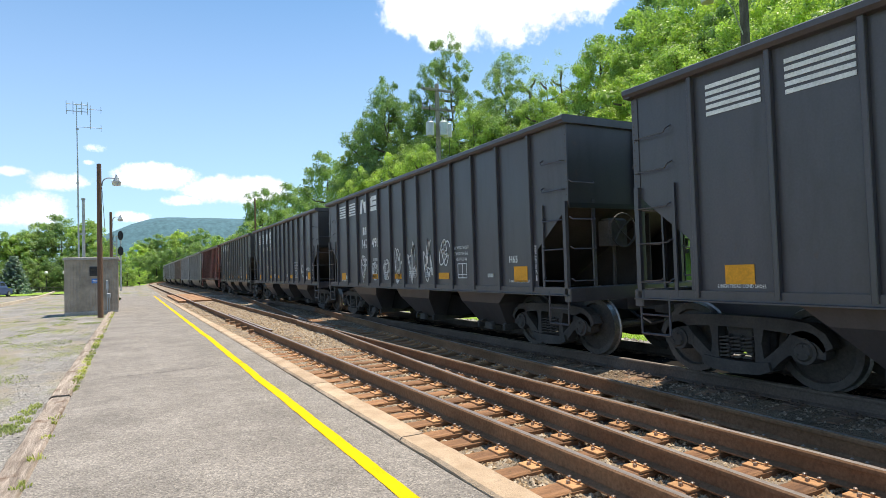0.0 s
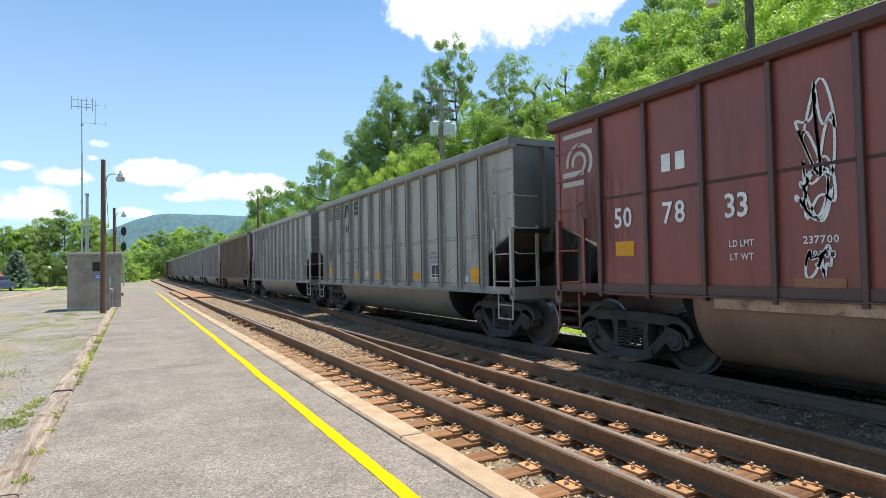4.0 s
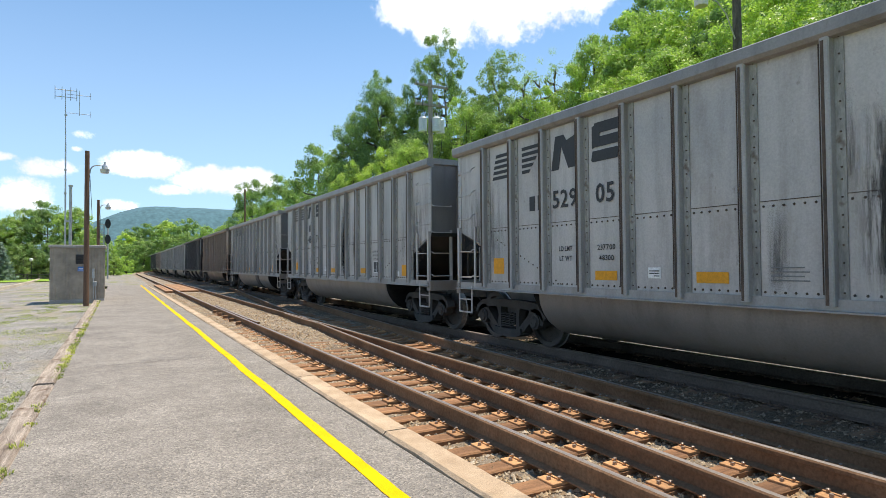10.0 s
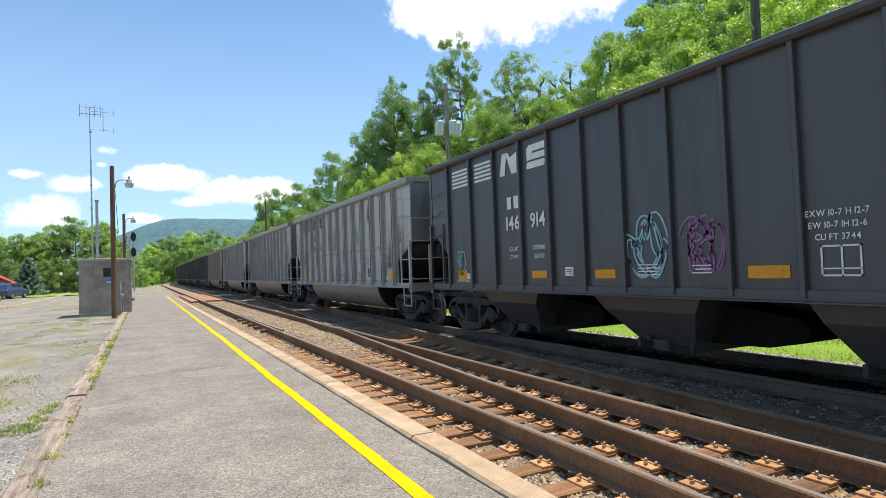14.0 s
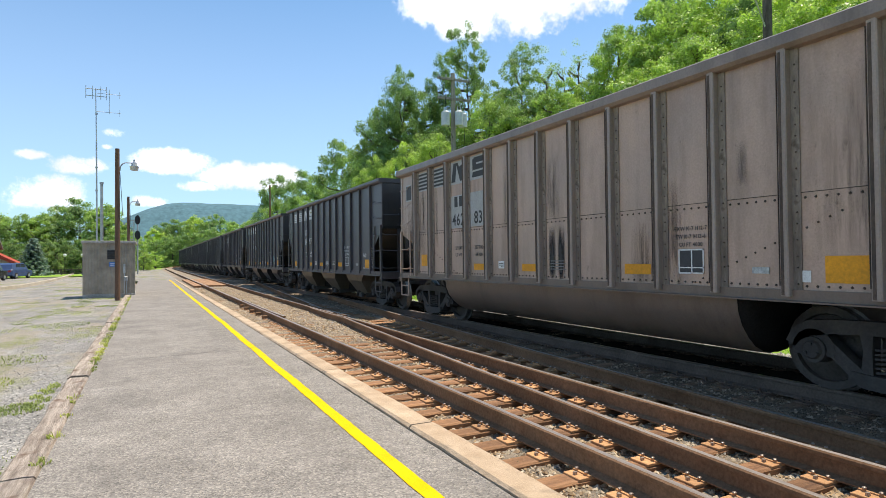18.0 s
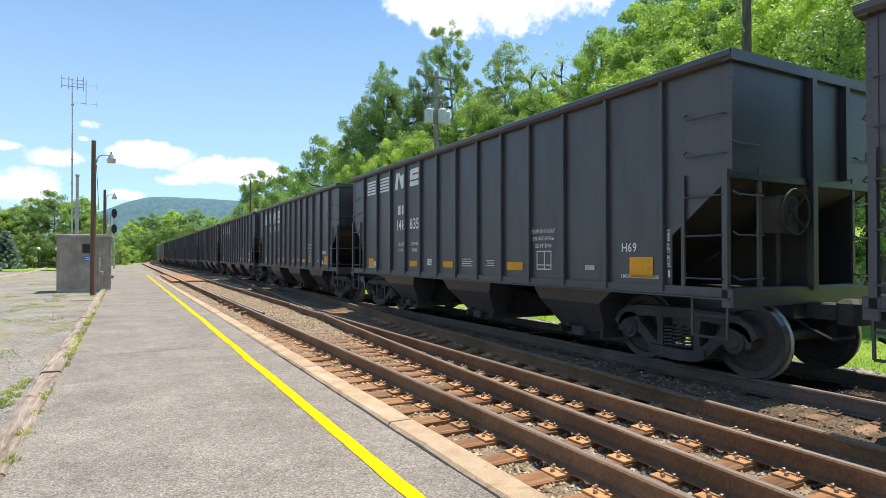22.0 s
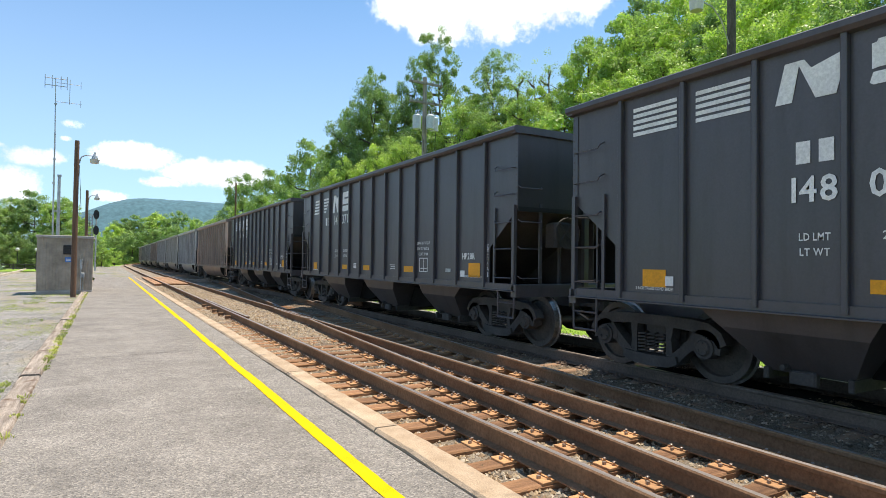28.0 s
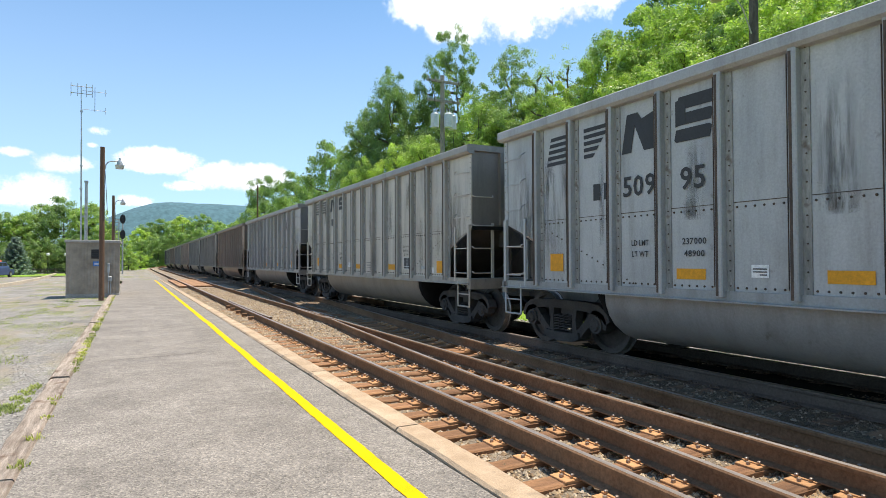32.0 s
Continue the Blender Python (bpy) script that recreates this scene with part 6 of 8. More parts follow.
CARS = [
    ("H", BLK, "", "straight"),
    ("H", BLK, "147 491", "straight", W5, "H65"),
    ("H", BLK, "145 537", "slant", ((11, 0.5, 0.3, 0.4, M_D_WHITE),), "HP28R"),
    ("H", BLK_OLD, "147 910", "straight", (), "H65"),
    ("G", RED, "", "red", ((4, 1.75, 0.36, 0.9, M_D_WHITE), (4, 1.15, 0.4, 0.6, M_D_WHITE), (4, 0.42, 0.2, 0.3, M_D_WHITE)), "G52X"),
    ("G", GREY_E, "", "straight"),
    ("G", GREY_A, "484 46", "straight"),
    ("G", (0.325, 0.21, 0.145), "470 35", "panel"),
    ("G", GREY_B, "511 40", "slant", (), "G117R"),
    ("G", GREY_B, "490 44", "straight", (), "G86R"),
    ("G", GREY_C, "529 05", "slant"),
    ("G", GREY_C, "489 74", "straight"),
    ("G", GREY_C, "483 28", "straight"),
    ("G", (0.35, 0.245, 0.185), "466 16", "panel", (), "G110"),
    ("H", BLK, "146 914", "straight", ((1, 0.5, 0.3, 0.5, M_D_CYAN), (7, 0.62, 0.75, 0.8, M_D_CYAN), (8, 0.6, 0.7, 0.65, M_D_PURPLE)), "H65"),
    ("G", GREY_C, "486 82", "straight", (), "G86R"),
    ("G", GREY_C, "", "straight"),
    ("G", GREY_B, "525 61", "slant"),
    ("G", BRN_B, "462 83", "panel"),
    ("H", BLK, "148 972", "straight", (), "H69"),
    ("H", BLK, "146 778", "straight", ((11, 0.5, 0.45, 0.3, M_D_CYAN),), "H65"),
    ("H", BLK, "145 837", "slant", (), "HP29R"),
    ("H", BLK, "148 835", "straight", (), "H69"),
    ("H", BLK, "146 167", "slant", (), "HP30R"),
    ("H", BLK, "145 985", "slant", ((7, 0.5, 0.3, 0.5, M_D_WHITE),), "HP29R"),
    ("H", BLK, "145 195", "slant", (), "HP28R"),
    ("H", BLK, "148 412", "straight"),
    ("H", BLK, "148 098", "straight", ((6, 0.5, 0.6, 0.7, M_D_WHITE), (7, 0.5, 0.6, 0.7, M_D_WHITE)), "H69"),
    ("H", BLK, "145 370", "slant", (), "HP28R"),
    ("H", BLK, "146 156", "slant", (), "HP30R"),
    ("G", BRN_C, "468 01", "panel"),
    ("G", GREY_D, "509 95", "slant", (), "G117R"),
    ("G", (0.52, 0.475, 0.415), "", "straight"),
    ("G", GREY_C, "", "straight"),
    ("G", BRN_A, "", "panel"),
    ("G", GREY_E, "", "straight"),
    ("G", GREY_F, "", "straight"),
    ("G", BRN_C, "", "straight"),
    ("G", GREY_F, "", "straight"),
    ("G", BRN_A, "", "straight"),
    ("G", GREY_F, "", "straight"),
    ("H", BLK, "", "straight"),
    ("H", BLK, "", "straight"),
    ("G", GREY_F, "", "straight"),
]
WEIGHTS = {3: ("230000", "56000"), 29: ("230000", "56000"), 14: ("229300", "56700"), 22: ("229900", "56100"), 23: ("229900", "56100"), 24: ("229300", "56700"),
           25: ("228600", "57400"), 28: ("228500", "57500"), 6: ("237500", "48500"), 31: ("237000", "48900")}
# panels with a small reflector, where they differ from the usual ones
REFLECT = {8: (3, 5, 7, 9), 12: (4, 5, 6, 9), 25: (4, 6, 9), 23: (4, 7, 9)}
# panel, material, how many, upper end, length
STREAKS = {
    12: ((8, M_SOOTMARK, 46, 1.75, 3.6), (8, M_SOOTMARK, 12, 2.3, 1.7), (3, M_SOOTMARK, 12, 1.0, 1.0), (8, M_SMEAR, 10, 2.3, 1.6)),
    11: ((7, M_SOOTMARK, 5, 2.3, 2.4), (7, M_SOOTMARK, 6, 2.1, 2.6), (7, M_SMEAR, 8, 2.4, 2.4)),
    10: ((8, M_SMEAR, 18, 1.8, 2.4), (8, M_SOOTMARK, 8, 1.9, 1.6), (11, M_SMEAR, 24, 2.3, 2.0)),
    8: ((5, M_SMEAR, 10, 2.3, 1.0),),
    7: ((6, M_SOOTFILM, 20, 2.45, 2.4), (6, M_SOOTFILM, 4, 2.3, 2.0), (7, M_SOOTFILM, 22, 2.2, 2.1), (5, M_SOOTFILM, 6, 1.0, 1.0), (4, M_SOOTFILM, 9, 1.0, 0.9), (3, M_SOOTFILM, 22, 0.6, 0.55),
        (8, M_SOOTFILM, 22, 1.9, 1.8), (9, M_SOOTFILM, 16, 2.3, 2.2), (10, M_SOOTFILM, 22, 2.0, 1.9), (11, M_SOOTFILM, 16, 2.2, 2.1), (2, M_SOOTFILM, 20, 0.5, 0.45), (1, M_SOOTFILM, 20, 0.5, 0.45)),
    13: ((6, M_FAINTRUN, 9, 1.0, 0.9), (7, M_FAINTRUN, 7, 2.0, 1.0)),
    15: ((6, M_FAINTRUN, 6, 1.9, 0.9),),
    18: ((7, M_SOOTMARK, 1, 0.95, 0.9), (7, M_SOOTMARK, 1, 0.95, 0.9)),
    31: ((6, M_SMEAR, 14, 2.3, 1.4), (4, M_SMEAR, 5, 1.9, 0.8), (7, M_SMEAR, 22, 2.2, 1.2)),
}
# panel, span along and up the panel, paint
DARKBOX, RUSTY = "dark grey painted-over box", "rust-brown stain"
PATCHES = {
    12: ((8, -0.34, 0.33, 0.03, 1.02, M_BOXPAINT, "dark grey soot spill"),),
    30: ((7, -0.3, 0.33, 0.42, 0.98, M_BOXPAINT, DARKBOX), (8, -0.32, 0.3, 0.34, 0.98, M_BOXPAINT, DARKBOX), (9, -0.32, 0.33, 0.36, 0.95, M_BOXPAINT, DARKBOX), (3, -0.36, 0.2, 0.03, 0.85, M_BOXPAINT, DARKBOX)),
    31: ((4, -0.2, 0.15, 0.9, 1.2, M_RUSTRUN, RUSTY), (6, -0.15, 0.2, 0.85, 1.15, M_RUSTRUN, RUSTY), (9, -0.2, 0.15, 0.95, 1.2, M_RUSTRUN, RUSTY)),
}
SPEED, START, LEN_H, LEN_G = 13.177, 5.324, 13.80, 13.64


def colour_word(c):
    if c == BLK:
        return "black coal hopper car with worn white stencils"
    if c == BLK_OLD:
        return "faded brownish-black coal hopper car with worn white stencils"
    if c == RED:
        return "dark red coal gondola car with rusty tubs"
    if c[0] > c[2] * 1.3:
        return "rust-brown coal gondola car with grimy streaks"
    return "grey coal gondola car with dark stencils and grime"


TRAIN = []


def train():
    protos = {"H": build_car("hopper"), "G": build_car("gondola")}
    first = {"H": True, "G": True}
    off = START
    for i, spec in enumerate(CARS):
        if i:
            off += LEN_H if spec[0] == "H" else LEN_G
        k = spec[0]
        if first[k]:
            car = protos[k]
            first[k] = False
        else:
            car = copy_thing(protos[k], pose(0, 0, 0))
            for c in car.children_recursive:
                if c.name.startswith("wheelset"):
                    WHEELS.append(c)
        TRAIN.append((car, off - CENTRE[k], k, spec))
    plain_post = next(c for c in protos["H"].children if c.name.startswith("side_post")).data
    for i, (car, off, k, spec) in enumerate(TRAIN):
        if spec[3] == "red":
            # plain bar posts and smooth sheets instead of riveted ones
            for c in list(car.children_recursive):
                if c.name.startswith("side_post"):
                    c.data = plain_post
                elif c.name.startswith("seam_rivet"):
                    bpy.data.objects.remove(c)
        tagged(car, colour_word(spec[1]), "railway car", "cars of the coal train")
        brown = k == "G" and spec[1][0] > spec[1][2] * 1.3
        for c in car.children_recursive:
            if brown and c.name.startswith("side_post") and spec[3] != "red":
                c.material_slots[2].link = "OBJECT"
                c.material_slots[2].material = M_FLANGE_B
            if spec[3] == "red" and c.name.startswith("side_sill"):
                c.location.z = 0.1
            if spec[3] == "red" and c.name.startswith("tub"):
                c.scale.z = 1.2
                c.location.z = -0.2 * (SILL - 0.05) + 0.08
            if "painted" in c:
                col = spec[1]
                if c.name.startswith(("slope_sheet", "floor", "end_rail")):
                    col = NEAR_BLACK
                elif c.name.startswith("discharge") and spec[2] == "148 972":
                    col = (0.11, 0.085, 0.062)
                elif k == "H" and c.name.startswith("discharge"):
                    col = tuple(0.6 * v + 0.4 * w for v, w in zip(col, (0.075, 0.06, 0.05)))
                # end walls and end posts come out much darker than the side sheets
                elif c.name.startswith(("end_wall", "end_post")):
                    col = tuple(0.34 * v + 0.66 * w for v, w in zip(col, END_DARK)) if k == "G" else tuple(0.3 * v + 0.7 * w for v, w in zip(col, END_DARK))
                elif col == RED and c.name.startswith("tub"):
                    col = (0.25, 0.155, 0.105)
                elif col == RED and c.name.startswith(("side_post", "top_chord", "side_sill")):
                    col = (0.085, 0.035, 0.03)
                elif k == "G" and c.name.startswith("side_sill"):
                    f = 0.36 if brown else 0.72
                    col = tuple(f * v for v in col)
                # tub colours hold grime and the shade under the sill mixed together
                elif i in (7, 13) and c.name.startswith(("tub", "end_sill")):
                    col = (0.055, 0.05, 0.048)
                elif i == 12 and c.name.startswith("tub"):
                    col = (0.2, 0.192, 0.185)
                # posts and chords take a darker, greyer copy of the sheet colour
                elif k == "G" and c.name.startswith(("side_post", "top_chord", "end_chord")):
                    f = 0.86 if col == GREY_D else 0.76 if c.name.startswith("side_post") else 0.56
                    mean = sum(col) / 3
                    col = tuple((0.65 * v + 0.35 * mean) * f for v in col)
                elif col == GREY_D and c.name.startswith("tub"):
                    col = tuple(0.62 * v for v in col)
                # same blend of grime and underside shade for the remaining gondolas
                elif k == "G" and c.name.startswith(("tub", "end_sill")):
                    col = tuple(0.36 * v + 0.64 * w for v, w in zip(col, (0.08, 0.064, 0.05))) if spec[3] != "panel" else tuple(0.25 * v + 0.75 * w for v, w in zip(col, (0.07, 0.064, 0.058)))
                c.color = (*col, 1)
        dress(car, spec, i)


train()
for ob_ in list(bpy.data.objects):
    if "painted" in ob_:
        del ob_["painted"]


# ---- things on the platform's far side ----
def street_lamp(name, x, y, h, arm_z, arm, parent_label):
    e = thing(name, parent_label, "lamp post", (x, y, -0.12), "platform lamp posts")
    bm = BM()
    tube(bm, (0, 0, -0.3), (0, 0, h + 0.12), 0.115, 0.09, 14)
    part("post", bm, M_POLE, e, smooth=False)
    bm = BM()
    pts = [(0.1, 0, arm_z - 0.25), (0.13, 0, arm_z - 0.05), (0.2, 0, arm_z + 0.06), (0.32, 0, arm_z + 0.12), (arm - 0.05, 0, arm_z + 0.12)]
    pipe(bm, pts, 0.025, 8)
    part("bracket_arm", bm, M_GALV, e)
    bm = BM()
    tube(bm, (arm, 0, arm_z + 0.12), (arm, 0, arm_z + 0.2), 0.07, 0.05, 12)
    tube(bm, (arm, 0, arm_z - 0.03), (arm, 0, arm_z + 0.13), 0.13, 0.1, 14)
    tube(bm, (arm, 0, arm_z + 0.2), (arm, 0, arm_z + 0.28), 0.035, 0.04, 10)
    part("lamp_head", bm, M_GALV, e)
    bm = BM()
    tube(bm, (arm, 0, arm_z - 0.2), (arm, 0, arm_z - 0.03), 0.16, 0.19, 16)
    part("lamp_bowl", bm, M_BOWL, e, "clear ribbed glass lamp bowl")
    bm = BM()
    pipe(bm, [(0.1, 0.02, arm_z - 0.3), (0.16, 0.05, arm_z - 1.4), (0.2, 0.08, arm_z - 2.2)], 0.012, 5)
    part("cable", bm, M_BLACK, e)
    return e


M_BOWL = plain("lamp_bowl_glass", (0.55, 0.52, 0.46), 0.3)
street_lamp("lamp_post", -1.22, 29.5, 6.6, 6.0, 0.66, "brown wooden lamp post with a bracket lamp")
street_lamp("lamp_post", -1.34, 50.0, 6.5, 6.15, 0.62, "distant brown wooden lamp post with a bracket lamp")


def hut():
    e = thing("equipment_hut", "small grey-brown corrugated equipment hut with a flat roof", "shed", (-1.66, 33.2, -0.12))
    w, d, h = 1.05, 1.35, 2.62
    bm = BM()
    # ribbed walls
    n = 17
    ring = []
    for (xa, ya, xb, yb) in ((-w, -d, w, -d), (w, -d, w, d), (w, d, -w, d), (-w, d, -w, -d)):
        for i in range(n):
            t0 = i / n
            nx, ny = (yb - ya), -(xb - xa)
            ln = math.hypot(nx, ny)
            nx, ny = nx / ln, ny / ln
            for t, o in ((t0, 0.0), (t0 + 0.62 / n, 0.0), (t0 + 0.7 / n, -0.008), (t0 + 0.92 / n, -0.008)):
                ring.append((xa + (xb - xa) * t + nx * o, ya + (yb - ya) * t + ny * o))
    a = [bm.verts.new((x, y, 0.2)) for x, y in ring]
    b = [bm.verts.new((x, y, h)) for x, y in ring]
    for i in range(len(ring)):
        bm.faces.new((a[i], a[(i + 1) % len(ring)], b[(i + 1) % len(ring)], b[i]))
    part("wall", bm, M_HUT, e)
    bm = BM()
    box(bm, -w - 0.08, w + 0.08, -d - 0.08, d + 0.08, h - 0.02, h + 0.1, 0, 0.02)
    part("roof", bm, M_TRIM, e, "pale flat roof edge")
    for x in (-w, w):
        bm = BM()
        box(bm, x - 0.03, x + 0.03, -d - 0.015, -d + 0.03, 0.2, h - 0.02)
        part("corner_trim", bm, M_HUT, e)
    bm = BM()
    box(bm, -w - 0.03, w + 0.03, -d - 0.03, d + 0.03, -0.3, 0.21, 0, 0.015)
    part("foundation", bm, M_CONCRETE, e)
    v = part("vent", (lambda q: (box(q, -0.08, 0.24, -d - 0.03, -d - 0.005, 1.85, 2.28), q)[1])(BM()), M_BLACK, e)
    bm = BM()
    for k in range(5):
        z = 1.9 + 0.08 * k
        slab_x(bm, [(-d - 0.06, z), (-d - 0.03, z + 0.05), (-d - 0.03, z + 0.06), (-d - 0.065, z + 0.012)], -0.08, 0.24)
    part("louvres", bm, M_TRUCK, v)
    bm = BM()
    box(bm, -0.0, 0.26, -d - 0.012, -d - 0.003, 1.5, 1.72)
    s = part("notice", bm, M_SIGN_BLUE, e, "small blue notice with unreadable white lines")
    bm = BM()
    for k in range(2):
        box(bm, 0.04, 0.22, -d - 0.015, -d - 0.012, 1.55 + 0.07 * k, 1.58 + 0.07 * k)
    part("notice_print", bm, M_WHITE, s)
    bm = BM()
    box(bm, 0.58, 0.68, -d - 0.14, -d - 0.02, 1.2, 1.62, 0, 0.01)
    pipe(bm, [(0.63, -d - 0.07, 1.2), (0.63, -d - 0.07, 0.2)], 0.025, 6)
    pipe(bm, [(0.72, -d - 0.05, 0.95), (0.72, -d - 0.05, 0.2)], 0.02, 6)
    box(bm, 0.6, 0.78, -d - 0.12, -d - 0.02, 0.8, 1.02, 0, 0.02)
    part("meter_and_conduit", bm, M_GALV, e)


hut()


def mast():
    e = thing("radio_mast", "tall thin grey radio mast with dipole aerials", "radio mast", (-2.97, 44, -0.1))
    bm = BM()
    tube(bm, (0, 0, -0.2), (-0.03, 0, 9.5), 0.055, 0.045, 8)
    tube(bm, (-0.03, 0, 9.5), (-0.07, 0, 13.0), 0.035, 0.025, 8)
    for z in (6.3, 7.8, 11.3):
        tube(bm, (-0.03, 0, z), (-0.03, 0, z + 0.1), 0.08, 0.08, 8)
    part("mast_tube", bm, M_GALV, e)
    bm = BM()
    for z, x0, x1 in ((12.95, -0.62, 0.55), (12.5, -0.62, 0.55)):
        tube(bm, (x0, 0, z), (x1, 0, z), 0.022, 0.022, 6)
    for x in (-0.62, -0.25, 0.22, 0.55):
        tube(bm, (x, 0, 12.3), (x, 0, 13.15), 0.02, 0.02, 6)
    part("dipole_frame", bm, M_GALV, e)
    bm = BM()
    tube(bm, (0.7, 0, 11.4), (0.7, 0, 13.0), 0.02, 0.02, 6)
    for z in (11.5, 12.7):
        tube(bm, (0.0, 0, z), (1.35, 0, z), 0.015, 0.015, 6)
        tube(bm, (1.3, 0, z - 0.22), (1.3, 0, z + 0.22), 0.012, 0.012, 6)
    part("yagi_aerial", bm, M_GALV, e)
    t = thing("antenna_pole", "short stout galvanized antenna pole", "pole", (-2.72, 44.2, -0.1))
    bm = BM()
    tube(bm, (0, 0, -0.2), (0, 0, 6.8), 0.1, 0.085, 10)
    part("pole_tube", bm, M_GALV, t)
    bm = BM()
    tube(bm, (0, 0, 6.8), (0, 0, 6.92), 0.12, 0.12, 10)
    part("cap", bm, M_GALV, t)
    for z in (2.2, 4.6):
        bm = BM()
        box(bm, -0.3, 0.12, -0.05, 0.05, z - 0.05, z + 0.05)
        part("bracket", bm, M_GALV, t)


mast()


def signal():
    e = thing("railway_signal", "railway signal mast with round black target boards", "railway signal", (-1.25, 80, -0.2))
    bm = BM()
    tube(bm, (0.1, 0, -0.2), (0.1, 0, 7.3), 0.09, 0.08, 10)
    part("mast", bm, M_GALV, e)
    for z in (5.0, 6.85):
        bm = BM()
        pr = [(0.3 * math.cos(a) + 0.1, 0.56 * math.sin(a) + z) for a in [2 * math.pi * i / 20 for i in range(20)]]
        va = [bm.verts.new((x, -0.25, zz)) for x, zz in pr]
        vb = [bm.verts.new((x, -0.21, zz)) for x, zz in pr]
        for i in range(20):
            bm.faces.new((va[i], va[(i + 1) % 20], vb[(i + 1) % 20], vb[i]))
        bm.faces.new(va[::-1])
        bm.faces.new(vb)
        tb = part("target_board", bm, M_BLACK, e)
        bm = BM()
        for dz in (-0.3, 0.0, 0.3):
            tube(bm, (0.1, -0.25, z + dz), (0.1, -0.5, z + dz), 0.12, 0.13, 10)
        part("lens_hood", bm, M_BLACK, tb)
    bm = BM()
    for x in (-0.75, -0.3):
        tube(bm, (x, 0.1, -0.2), (x, 0.1, 6.8), 0.06, 0.06, 6)
    for k in range(20):
        z = 0.2 + k * 0.33
        tube(bm, (-0.75, 0.1, z), (-0.3, 0.1, z), 0.035, 0.035, 5)
    for z in (3.6, 5.6, 6.8):
        box(bm, -0.85, 0.2, -0.05, 0.35, z - 0.03, z + 0.03)
    for x in (-0.85, -0.28):
        tube(bm, (x, -0.05, 5.6), (x, -0.05, 6.8), 0.02, 0.02, 5)
    part("ladder_and_platform", bm, M_GALV, e)


signal()


# ---- trees ----
def leaf_quads(vs, fs, r, c, spread, count, size, flat=0.8, droop=0.0):
    for _ in range(count):
        while True:
            p = Vector((r.uniform(-1, 1), r.uniform(-1, 1), r.uniform(-1, 1)))
            if p.length_squared < 1:
                break
        p = p * (0.55 + 0.45 * p.length)
        p = Vector((p.x * spread, p.y * spread, p.z * spread * flat)) + c
        out = (p - c) / spread
        n = Vector((out.x + r.gauss(0, 0.45), out.y + r.gauss(0, 0.45), out.z + r.gauss(0.45, 0.45))).normalized()
        u = n.orthogonal().normalized()
        a = r.uniform(0, 6.28)
        w = n.cross(u)
        u, w = u * math.cos(a) + w * math.sin(a), w * math.cos(a) - u * math.sin(a)
        s = size * r.uniform(0.6, 1.25)
        i = len(vs)
        vs += [tuple(p - u * s * 0.5), tuple(p - w * s * 0.3 + n * s * 0.08), tuple(p + u * s * 0.55), tuple(p + w * s * 0.3 + n * s * 0.08)]
        fs.append((i, i + 1, i + 2, i + 3))


